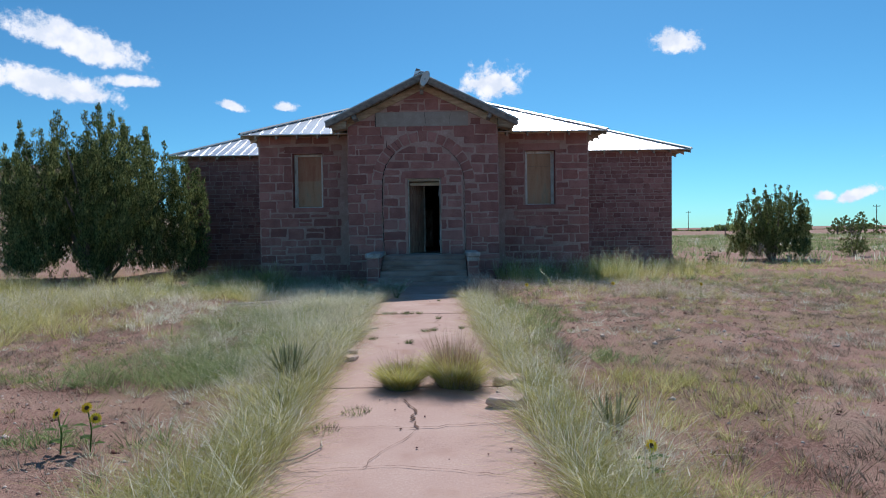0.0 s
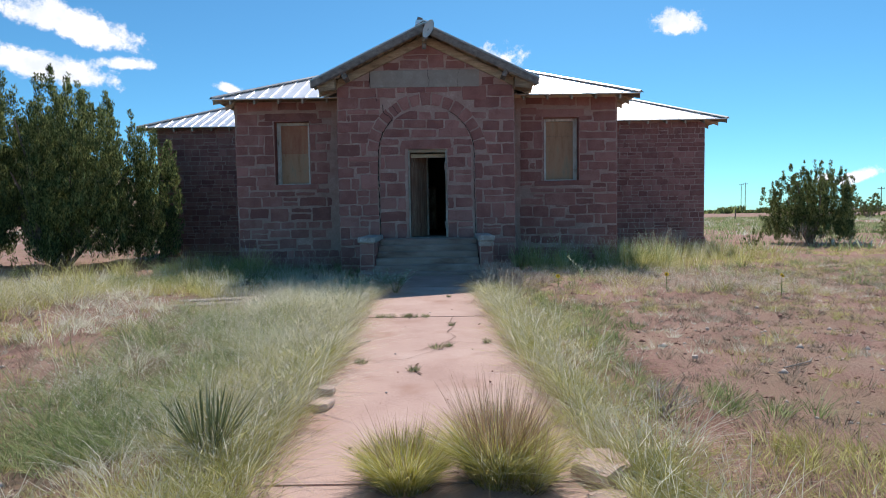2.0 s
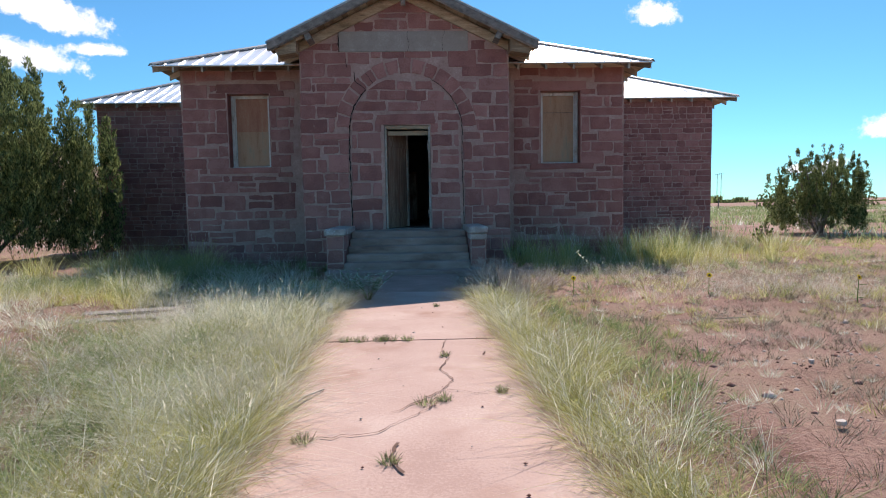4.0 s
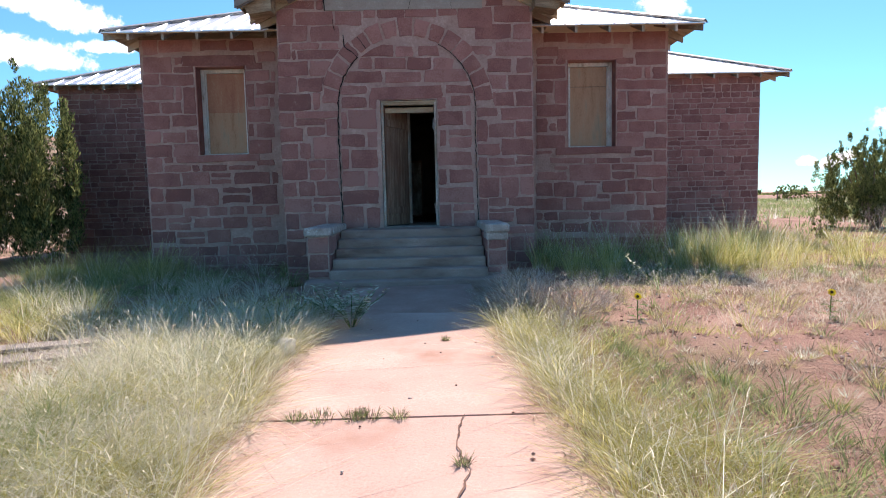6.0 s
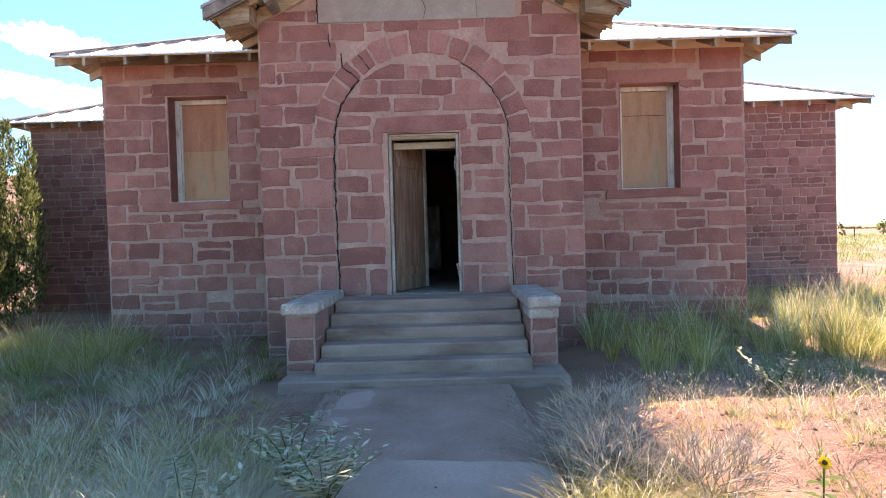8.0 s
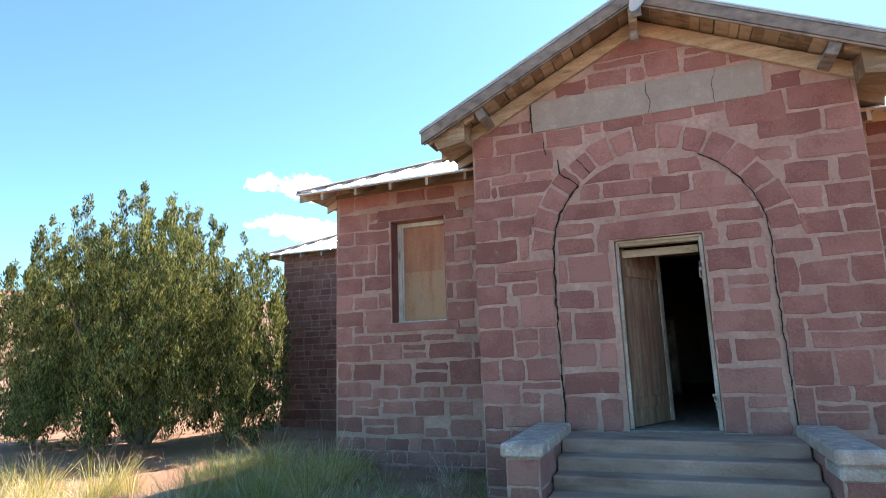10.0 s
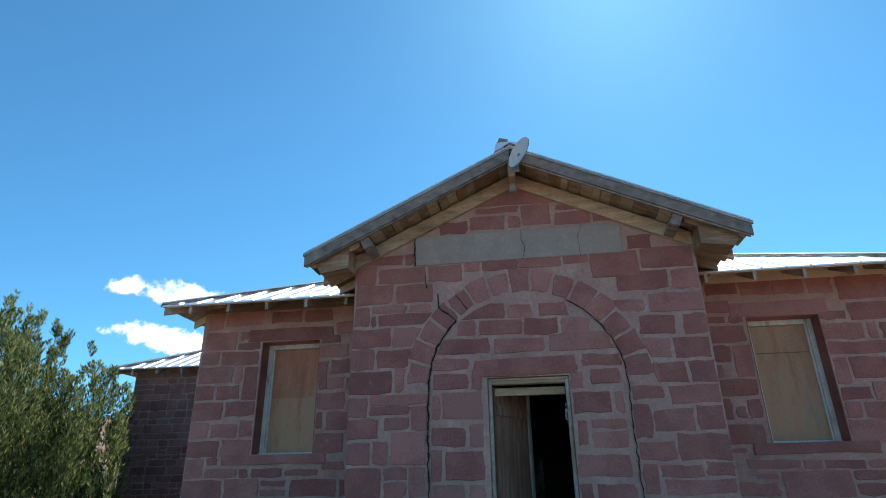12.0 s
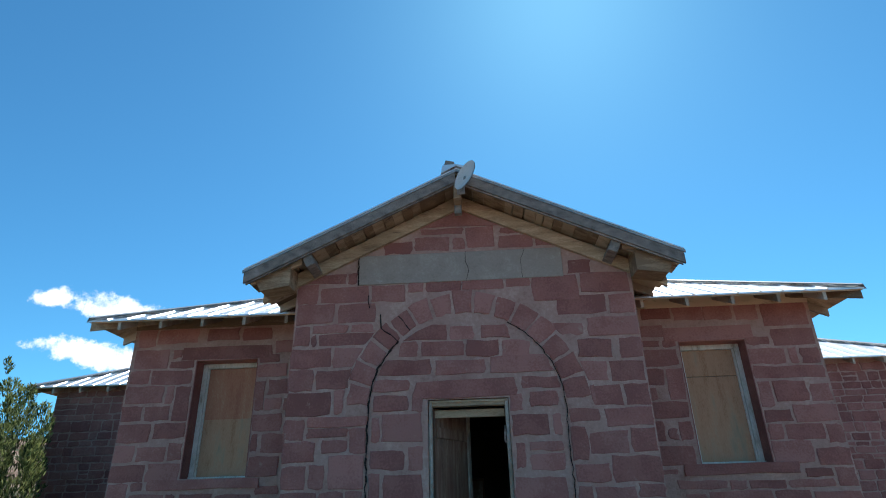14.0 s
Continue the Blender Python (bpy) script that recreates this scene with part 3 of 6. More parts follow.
def ribbon(bm, points, width, y):
    """A jagged dark gap along points (x, z) on a wall's face."""
    fine = []
    for (a, b), (c, d) in zip(points, points[1:]):
        steps = max(2, int(math.hypot(c - a, d - b) / 0.06))
        fine += [(a + (c - a) * k / steps + random.gauss(0, 0.006), b + (d - b) * k / steps) for k in range(steps)]
    fine.append(points[-1])
    for n, ((a, b), (c, d)) in enumerate(zip(fine, fine[1:])):
        w = width * random.uniform(0.5, 1.3) / 2
        px, pz = -(d - b), c - a
        s = w / max(1e-6, math.hypot(px, pz))
        px, pz = px * s, pz * s
        vs = [bm.verts.new((x, yy, z)) for yy in (y, y + 0.012) for x, z in ((a - px, b - pz), (c - px, d - pz), (c + px, d + pz), (a + px, b + pz))]
        bm.faces.new(vs[:4])
        for i in range(4):
            bm.faces.new((vs[i], vs[(i + 1) % 4], vs[4 + (i + 1) % 4], vs[4 + i]))
    return bm


def arc(a0, a1, r=R_IN, n=10):
    return [(CX + r * math.cos(radians(a0 + (a1 - a0) * k / n)), SPRING + 0.02 + r * math.sin(radians(a0 + (a1 - a0) * k / n))) for k in range(n + 1)]


crack = ribbon(bmesh.new(), [(CX - R_IN + 0.01, 0.80), (CX - R_IN, 1.5), (CX - R_IN - 0.01, 2.2), (CX - R_IN, SPRING)] + arc(178, 134), 0.019, PORCH_Y - 0.008)
ribbon(crack, [arc(134, 134, R_IN)[0], (CX - 1.02, 3.78), (CX - 1.03, 3.96)], 0.014, PORCH_Y - 0.010)
ribbon(crack, [(CX - 1.18, 4.05), (CX - 1.19, 4.22)], 0.014, PORCH_Y - 0.010)
ribbon(crack, [(SIGN[0] + 0.002, 4.36), (SIGN[0] + 0.004, 4.74)], 0.016, PORCH_Y - 0.012)
ribbon(crack, [(CX - 0.80, 3.93), (CX - 0.66, 3.74)], 0.010, PORCH_Y - 0.010)
part("crack", crack, CRACK, porch_wall, "open crack along the old arch")
crack = ribbon(bmesh.new(), [(CX + R_IN + 0.01, 0.78), (CX + R_IN, 1.6), (CX + R_IN - 0.01, 2.4), (CX + R_IN, SPRING)] + arc(2, 62), 0.010, PORCH_Y - 0.008)
part("crack", crack, CRACK, porch_wall, "open crack along the old arch")
crack = ribbon(bmesh.new(), [(-0.50, 4.36), (-0.46, 4.5), (-0.50, 4.62), (-0.49, 4.76)], 0.007, PORCH_Y - 0.0165)
ribbon(crack, [(0.22, 4.36), (0.20, 4.55), (0.27, 4.76)], 0.004, PORCH_Y - 0.0165)
part("crack", crack, CRACK, panel)

# porch sides
for name, x0, x1, out, u in (("wall_porch_west", PORCH[0] + 0.008, PORCH[0] + THICK, (-1, 0, 0), PORCH[0] + 0.008), ("wall_porch_east", PORCH[1] - THICK, PORCH[1] - 0.008, (1, 0, 0), PORCH[1] - 0.008)):
    side_wall = wall(name, a_box(x0, x1, PORCH_Y + THICK, BAY_Y + 0.3, -0.3, EDGE), "red sandstone side wall of the porch")
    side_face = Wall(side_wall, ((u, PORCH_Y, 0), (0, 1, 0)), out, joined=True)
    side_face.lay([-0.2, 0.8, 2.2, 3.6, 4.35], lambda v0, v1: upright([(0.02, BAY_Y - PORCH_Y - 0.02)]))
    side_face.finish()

# bay fronts, each with a boarded window; their stones as on the porch
BAY_WEST_HIGH = [
    (-565, -538, 410, 440), (-535, -471, 414, 437), (-455, -405, 416, 436), (-400, -354, 415, 434), (-347, -314, 394, 413), (-566, -512, 377, 406),
    (-506, -492, 391, 405), (-509, -471, 376, 387), (-569, -538, 354, 374), (-535, -471, 352, 373), (-570, -512, 325, 350), (-508, -496, 323, 349),
    (-494, -470, 297, 348), (-571, -540, 299, 321), (-536, -498, 299, 320), (-572, -522, 269, 295), (-517, -470, 274, 295), (-573, -541, 242, 266),
    (-538, -494, 242, 263), (-491, -471, 243, 267), (-573, -521, 215, 239), (-518, -470, 215, 240),
]
BAY_WEST_JAMB = [
    (-370, -339, 380, 391), (-372, -326, 358, 377), (-323, -315, 357, 376), (-372, -357, 309, 351), (-353, -316, 331, 354), (-356, -331, 309, 326),
    (-328, -318, 308, 326), (-373, -328, 280, 304), (-372, -360, 252, 276), (-355, -320, 249, 276), (-374, -327, 218, 245), (-358, -324, 195, 206),
    (-573, -542, 186, 213), (-537, -520, 204, 215),
]
BAY_WEST_LOW = [
    (-538, -488, 186, 199), (-484, -470, 186, 198), (-465, -417, 186, 198), (-413, -363, 188, 196), (-571, -508, 158, 183), (-505, -452, 159, 184),
    (-448, -410, 174, 182), (-448, -410, 161, 170), (-404, -334, 160, 183), (-330, -318, 160, 182), (-568, -543, 128, 155), (-540, -489, 127, 154),
    (-484, -436, 119, 153), (-428, -374, 143, 153), (-429, -375, 123, 138), (-370, -321, 120, 156),
]
BAY_WEST_FOOT = [
    (-569, -508, 101, 125), (-505, -459, 98, 115), (-456, -420, 99, 117), (-416, -388, 100, 116), (-383, -352, 101, 117), (-345, -319, 98, 116),
    (-570, -542, 73, 97), (-536, -492, 87, 97), (-537, -494, 72, 84), (-487, -434, 76, 95), (-430, -382, 74, 96), (-374, -336, 74, 95),
    (-570, -525, 47, 70), (-522, -468, 58, 68), (-518, -468, 45, 55), (-462, -417, 46, 71), (-414, -378, 42, 55), (-372, -323, 43, 68),
]
BAY_EAST_HIGH = [
    (193, 236, 394, 412), (208, 251, 421, 445), (254, 297, 418, 443), (299, 340, 417, 442), (344, 378, 415, 441), (382, 447, 404, 442),
    (350, 384, 377, 389), (388, 449, 374, 400), (350, 401, 349, 372), (406, 418, 349, 371), (421, 449, 348, 371), (350, 449, 328, 345),
    (352, 370, 289, 325), (373, 418, 296, 324), (422, 449, 295, 320), (352, 388, 269, 285), (392, 451, 268, 291), (352, 372, 246, 267),
    (375, 426, 245, 266), (429, 452, 240, 265), (352, 405, 216, 244), (408, 453, 212, 234),
]
BAY_EAST_JAMB = [
    (193, 227, 380, 390), (231, 250, 379, 389), (193, 250, 351, 376), (192, 226, 324, 348), (229, 252, 303, 348), (192, 212, 304, 321),
    (193, 252, 279, 301), (192, 214, 248, 275), (218, 230, 250, 265), (233, 252, 249, 274), (192, 249, 217, 242), (191, 222, 205, 212),
    (387, 422, 199, 209), (425, 455, 185, 209),
]
BAY_EAST_LOW = [
    (219, 283, 187, 198), (286, 308, 186, 197), (311, 359, 185, 196), (363, 421, 186, 196), (226, 253, 174, 182), (257, 339, 152, 183),
    (342, 388, 172, 183), (342, 388, 154, 168), (391, 453, 156, 181), (192, 252, 154, 171), (190, 223, 123, 150), (226, 266, 121, 149),
    (271, 312, 120, 144), (288, 319, 146, 151), (323, 369, 128, 151), (373, 422, 129, 152), (425, 454, 127, 152),
]
BAY_EAST_FOOT = [
    (190, 245, 95, 118), (250, 282, 94, 118), (312, 337, 115, 125), (341, 388, 103, 124), (285, 339, 93, 111), (392, 407, 100, 126),
    (410, 454, 100, 126), (190, 203, 76, 90), (206, 233, 74, 90), (236, 297, 75, 90), (300, 317, 74, 89), (320, 367, 73, 88),
    (371, 421, 70, 91), (425, 456, 69, 96), (192, 215, 58, 71), (219, 244, 51, 70), (247, 296, 50, 68), (300, 332, 48, 70),
    (336, 394, 44, 68), (398, 454, 41, 67),
]
BAY_STONES = (BAY_WEST_HIGH + BAY_WEST_JAMB + BAY_WEST_LOW + BAY_WEST_FOOT, BAY_EAST_HIGH + BAY_EAST_JAMB + BAY_EAST_LOW + BAY_EAST_FOOT)
for k, (name, x0, x1) in enumerate((("wall_bay_west", BAY[0], PORCH[0]), ("wall_bay_east", PORCH[1], BAY[1]))):
    a, b = WINDOWS[k]
    bm = bmesh.new()
    y0, y1 = BAY_Y + 0.008, BAY_Y + THICK
    inner0, inner1 = (x0, x1 + 0.0) if k == 0 else (x0, x1)
    box(bm, inner0, a, y0, y1, -0.3, 4.45)
    box(bm, b, inner1, y0, y1, -0.3, 4.45)
    box(bm, a, b, y0, y1, -0.3, WIN_Z[0])
    box(bm, a, b, y0, y1, WIN_Z[1], 4.45)
    bay_wall = wall(name, bm, "red sandstone wall with a boarded-up window")
    bay_face = Wall(bay_wall, ((0, BAY_Y + 0.008, 0), (1, 0, 0)), (0, -1, 0))
    sill = (a - 0.45, b + 0.20) if k == 0 else (a - 0.24, b + 0.30)
    head = (a - 0.24, b + 0.20) if k == 0 else (a - 0.20, b + 0.13)

    def bay_spans(v0, v1):
        holes = []
        if v1 <= WIN_Z[0] + 0.001 and v0 >= WIN_Z[0] - 0.151:
            holes = [sill]
        elif v0 >= WIN_Z[0] - 0.001 and v1 <= WIN_Z[1] + 0.001:
            holes = [(a, b)]
        elif v0 >= WIN_Z[1] - 0.001 and v1 <= WIN_Z[1] + 0.181:
            holes = [head]
        return upright(less([(x0 + 0.004, x1 - 0.004)], holes))

    low = min(s[2] for s in BAY_STONES[k]) / 100
    bay_face.lay([-0.2, low - 0.02], bay_spans, rows=(0.14, 0.24), mean=0.33, thin=0.1)
    for u0, u1, v0, v1 in BAY_STONES[k]:
        u0, u1 = max(u0 / 100, x0 + 0.01), min(u1 / 100, x1 - 0.01)
        v0, v1 = v0 / 100 + 0.001, v1 / 100 - 0.001
        if v1 > WIN_Z[0] and v0 < WIN_Z[1]:
            u0, u1 = (u0, min(u1, a - 0.004)) if u0 < (a + b) / 2 and u1 < b else (max(u0, b + 0.004), u1)
        if u1 - u0 > 0.03:
            bay_face.stone([(u0, v0), (u1, v0), (u1, v1), (u0, v1)])
    bay_face.stone([(sill[0], WIN_Z[0] - 0.14), (sill[1], WIN_Z[0] - 0.14), (sill[1], WIN_Z[0] - 0.004), (sill[0], WIN_Z[0] - 0.004)], 0.03, "sill")
    bay_face.stone([(head[0], WIN_Z[1] + 0.004), (head[1], WIN_Z[1] + 0.004), (head[1], WIN_Z[1] + 0.20), (head[0], WIN_Z[1] + 0.20)], 0.012, "lintel")
    # dressed stone in the window's sides
    for u0, u1 in ((a, a + 0.012), (b - 0.012, b)):
        part("reveal", a_box(u0, u1, BAY_Y + 0.004, BAY_Y + 0.24, WIN_Z[0], WIN_Z[1]), STONE, bay_wall)
    part("reveal", a_box(a + 0.012, b - 0.012, BAY_Y + 0.004, BAY_Y + 0.24, WIN_Z[1] - 0.012, WIN_Z[1]), STONE, bay_wall)

# bay sides, and the main block behind
for name, x0, x1, u, out in (("wall_bay_side_west", BAY[0] + 0.008, BAY[0] + THICK, BAY[0] + 0.008, (-1, 0, 0)), ("wall_bay_side_east", BAY[1] - THICK, BAY[1] - 0.008, BAY[1] - 0.008, (1, 0, 0))):
    side_wall = wall(name, a_box(x0, x1, BAY_Y + THICK, MAIN_Y + 0.3, -0.3, 4.45), "red sandstone side wall")
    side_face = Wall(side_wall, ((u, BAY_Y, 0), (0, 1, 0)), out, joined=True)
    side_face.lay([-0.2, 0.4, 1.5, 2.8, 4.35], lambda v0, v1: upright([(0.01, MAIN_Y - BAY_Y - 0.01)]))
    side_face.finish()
for name, x0, x1 in (("wall_main_west", MAIN[0], BAY[0]), ("wall_main_east", BAY[1], MAIN[1])):
    main_wall = wall(name, a_box(x0, x1, MAIN_Y + 0.008, MAIN_Y + THICK, -0.3, 4.45), "long red sandstone wall of the main block")
    main_face = Wall(main_wall, ((0, MAIN_Y + 0.008, 0), (1, 0, 0)), (0, -1, 0))
    main_face.lay([0.42, 1.4, 2.2, 3.1, 4.3], lambda v0, v1: upright([(x0 + 0.004, x1 - 0.004)]), rows=(0.10, 0.22), mean=0.36, thin=0.12)
    foot = Wall(main_wall, ((0, MAIN_Y - 0.03, 0), (1, 0, 0)), (0, -1, 0))
    part("plinth", a_box(x0 - 0.04 * (x0 == MAIN[0]), x1 + 0.04 * (x1 == MAIN[1]), MAIN_Y - 0.03, MAIN_Y + 0.008, -0.3, 0.42), MORTAR, main_wall)
    foot.lay([-0.1, 0.42], lambda v0, v1: upright([(x0 + 0.004, x1 - 0.004)]), rows=(0.2, 0.3), mean=0.5, thin=0.05)
for name, x0, x1, u, out in (("wall_main_side_west", MAIN[0] + 0.008, MAIN[0] + THICK, MAIN[0] + 0.008, (-1, 0, 0)), ("wall_main_side_east", MAIN[1] - THICK, MAIN[1] - 0.008, MAIN[1] - 0.008, (1, 0, 0))):
    side_wall = wall(name, a_box(x0, x1, MAIN_Y + THICK, BACK_Y - THICK, -0.3, 4.45), "red sandstone side wall of the main block")
    side_face = Wall(side_wall, ((u, MAIN_Y, 0), (0, 1, 0)), out, joined=True)
    side_face.lay([-0.1, 1.4, 2.8, 4.3], lambda v0, v1: upright([(0.01, BACK_Y - MAIN_Y - 0.01)]), rows=(0.14, 0.26), mean=0.5)
    side_face.finish()
wall("wall_main_back", a_box(MAIN[0], MAIN[1], BACK_Y - THICK, BACK_Y, -0.3, 4.45), "red sandstone back wall")


# ---------------------------------------------------------------- roofs
EAVE, SLOPE = 4.35, 0.46
BAY_EAVE = (-6.06, 4.93, 16.92)   # west, east, front
MAIN_EAVE = (-10.32, 9.32, 21.36)


def seam(bm, a, b, normal, width=0.034, height=0.018):
    """A raised rib of a metal sheet, from a to b."""
    a, b = Vector(a), Vector(b)
    side = (b - a).cross(normal).normalized() * width / 2
    vs = [bm.verts.new(p + o) for p in (a, b) for o in (side - normal * 0.004, -side - normal * 0.004, normal * height)]
    for f in ((0, 1, 2), (3, 5, 4), (0, 2, 5, 3), (1, 4, 5, 2), (0, 3, 4, 1)):
        bm.faces.new([vs[i] for i in f])


def inside_run(origin, rise, corners):
    """How far a line that rises from the eave stays on a convex roof plane (in plan)."""
    best = 1e9
    o, d = Vector(origin[:2]), Vector(rise[:2])
    for p, q in zip(corners, corners[1:] + corners[:1]):
        p, e = Vector(p[:2]), Vector(q[:2]) - Vector(p[:2])
        den = d.x * e.y - d.y * e.x
        if abs(den) < 1e-9:
            continue
        t = ((p.x - o.x) * e.y - (p.y - o.y) * e.x) / den
        if t > 0.02:
            best = min(best, t)
    return best


def roof_plane(owner, corners, rise, rib_step=0.30):
    """A sloping sheet with ribs up its slope: corners from the eave's two ends on; rise: the way up it, in plan and height."""
    part("sheet", slab_of(bmesh.new(), corners, 0.022), METAL, owner)
    a, b = Vector(corners[0]), Vector(corners[1])
    up = Vector(rise)
    normal = (b - a).cross(up).normalized()
    normal = normal if normal.z > 0 else -normal
    bm = bmesh.new()
    length = (b - a).length
    for k in range(1, int(length / rib_step)):
        o = a + (b - a) * (k * rib_step / length)
        run = inside_run(o, up, corners)
        if run < 50:
            seam(bm, o - up.normalized() * 0.02, o + up * run, normal)
    return part("ribs", bm, METAL, owner, "raised ribs of the metal sheet")


def hip_cap(owner, a, b):
    """A folded strip over a hip, standing on the ribs."""
    a, b = Vector(a), Vector(b)
    way_along = (b - a).normalized()
    side = way_along.cross(Vector((0, 0, 1))).normalized() * 0.13
    bm = bmesh.new()
    for sign in (-1, 1):
        vs = [bm.verts.new(p + side * sign * w + Vector((0, 0, h))) for p in (a, b) for w, h in ((0, 0.055), (1, 0.012), (1, 0.006), (0, 0.049))]
        for f in ((0, 1, 5, 4), (1, 2, 6, 5), (2, 3, 7, 6), (0, 3, 2, 1), (4, 5, 6, 7)):
            bm.faces.new([vs[i] for i in f])
    part("hip_cap", bm, METAL_DARK, owner, "folded metal hip cap")


def tails(owner, along, count, start, step, eave_y, wall_y, flip=False):
    """Rafter tails under an eave: pieces from the wall out to the eave."""
    for k in range(count):
        p = start + k * step
        rise = (wall_y + 0.25 - eave_y) * SLOPE * (1 if wall_y > eave_y else -1)
        e = eave_y + (0.04 if wall_y > eave_y else -0.04)
        w = wall_y + (0.25 if wall_y > eave_y else -0.25)
        z0, z1 = EAVE - 0.03, EAVE - 0.03 + abs(w - e) * SLOPE
        bm = bmesh.new()
        if along == "x":
            outline = [(e, z0 - 0.115), (e, z0), (w, z1), (w, z1 - 0.14)]
            near = [bm.verts.new((p - 0.022, y, z)) for y, z in outline]
            far = [bm.verts.new((p + 0.022, y, z)) for y, z in outline]
        else:
            outline = [(e, z0 - 0.115), (e, z0), (w, z1), (w, z1 - 0.14)]
            near = [bm.verts.new((x, p - 0.022, z)) for x, z in outline]
            far = [bm.verts.new((x, p + 0.022, z)) for x, z in outline]
        bm.faces.new(near)
        bm.faces.new(far[::-1])
        for i in range(4):
            bm.faces.new((near[i], near[i - 1], far[i - 1], far[i]))
        part("rafter_tail", bm, TAIL_WOOD, owner)


def hip_tail(owner, corner, dx, dy):
    """The longer rafter under a hip's corner."""
    bm = bmesh.new()
    c = Vector(corner)
    away = Vector((dx, dy, 0)).normalized()
    side = Vector((-away.y, away.x, 0)) * 0.028
    top, drop = c - Vector((0, 0, 0.035)) - away * 0.05, Vector((0, 0, 0.15))
    inner = top - away * 1.1 + Vector((0, 0, 1.1 * SLOPE / math.sqrt(2)))
    vs = [bm.verts.new(p) for s in (side, -side) for p in (top + s, top + s - drop * 0.75, inner + s - drop, inner + s)]
    for f in ((0, 1, 2, 3), (7, 6, 5, 4), (0, 4, 5, 1), (1, 5, 6, 2), (2, 6, 7, 3), (3, 7, 4, 0)):
        bm.faces.new([vs[i] for i in f])
    part("hip_rafter", bm, TAN_WOOD, owner)


# roof over the bays: a hip that runs back into the main roof
bay_roof = tagged(empty("roof_bay", CX, 18, EAVE), "bright ribbed metal hip roof over the front bays", "roof", kind="structure")
bay_roof.matrix_world = Matrix()
w, e, f = BAY_EAVE
mid, run = (w + e) / 2, (e - w) / 2
ridge = (mid, f + run, EAVE + run * SLOPE)
ridge_end = (mid, 27.0, EAVE + run * SLOPE)
roof_plane(bay_roof, [(w, f, EAVE), (e, f, EAVE), ridge], (0, 1, SLOPE))
roof_plane(bay_roof, [(e, f, EAVE), (e, 27.0, EAVE), ridge_end, ridge], (-1, 0, SLOPE))
roof_plane(bay_roof, [(w, 27.0, EAVE), (w, f, EAVE), ridge, ridge_end], (1, 0, SLOPE))
hip_cap(bay_roof, (w, f, EAVE), ridge)
hip_cap(bay_roof, (e, f, EAVE), ridge)
# boarding under the overhang
bm = bmesh.new()
d = 0.70
for a, b, c2, dd in (((w + 0.03, f + 0.03), (e - 0.03, f + 0.03), (e - 1.0, f + 1.0), (w + 1.0, f + 1.0)), ((e - 0.03, f + 0.03), (e - 0.03, 24.0), (e - 1.0, 24.0), (e - 1.0, f + 1.0)), ((w + 0.03, 24.0), (w + 0.03, f + 0.03), (w + 1.0, f + 1.0), (w + 1.0, 24.0))):
    slab_of(bm, [(x, y, EAVE - 0.026 + min(abs(x - w), abs(x - e), abs(y - f)) * SLOPE) for x, y in (a, b, c2, dd)], 0.022)
part("sheathing", bm, TAN_WOOD, bay_roof, "bare wooden sheathing boards under the eaves")
tails(bay_roof, "x", 5, BAY[0] + 0.12, 0.62, f, BAY_Y)
tails(bay_roof, "x", 5, PORCH[1] + 0.36, 0.62, f, BAY_Y)
tails(bay_roof, "y", 7, BAY_Y + 0.2, 0.62, e, BAY[1])
tails(bay_roof, "y", 7, BAY_Y + 0.2, 0.62, w, BAY[0])
hip_tail(bay_roof, (w, f, EAVE), -1, -1)
hip_tail(bay_roof, (e, f, EAVE), 1, -1)
for x0, x1 in ((BAY[0], PORCH[0]), (PORCH[1], BAY[1])):     # board along the wall's head between the tails
    part("wall_plate", a_box(x0, x1, BAY_Y - 0.012, BAY_Y + 0.006, EAVE + 0.03, EAVE + 0.22), TAN_WOOD, bay_roof)

main_roof = tagged(empty("roof_main"), "bright ribbed metal hip roof over the main block", "roof", kind="structure")
w, e, f = MAIN_EAVE
back = 2 * 27.0 - f
run = 27.0 - f
r0, r1 = (w + run, 27.0, EAVE + run * SLOPE), (e - run, 27.0, EAVE + run * SLOPE)
roof_plane(main_roof, [(w, f, EAVE), (e, f, EAVE), r1, r0], (0, 1, SLOPE))
roof_plane(main_roof, [(e, f, EAVE), (e, back, EAVE), r1], (-1, 0, SLOPE))
roof_plane(main_roof, [(w, back, EAVE), (w, f, EAVE), r0], (1, 0, SLOPE))
roof_plane(main_roof, [(e, back, EAVE), (w, back, EAVE), r0, r1], (0, -1, SLOPE))
hip_cap(main_roof, (w, f, EAVE), r0)
hip_cap(main_roof, (e, f, EAVE), r1)
bm = bmesh.new()
for a, b, c2, dd in (((w + 0.03, f + 0.03), (e - 0.03, f + 0.03), (e - 0.9, f + 0.9), (w + 0.9, f + 0.9)), ((e - 0.03, f + 0.03), (e - 0.03, 31.0), (e - 0.9, 31.0), (e - 0.9, f + 0.9)), ((w + 0.03, 31.0), (w + 0.03, f + 0.03), (w + 0.9, f + 0.9), (w + 0.9, 31.0))):
    slab_of(bm, [(x, y, EAVE - 0.026 + min(abs(x - w), abs(x - e), abs(y - f)) * SLOPE) for x, y in (a, b, c2, dd)], 0.022)
part("sheathing", bm, TAN_WOOD, main_roof, "bare wooden sheathing boards under the eaves")
tails(main_roof, "x", 7, BAY[1] + 0.3, 0.62, f, MAIN_Y)
tails(main_roof, "x", 7, MAIN[0] + 0.1, 0.62, f, MAIN_Y)
tails(main_roof, "y", 12, MAIN_Y + 0.3, 0.75, e, MAIN[1])
hip_tail(main_roof, (w, f, EAVE), -1, -1)
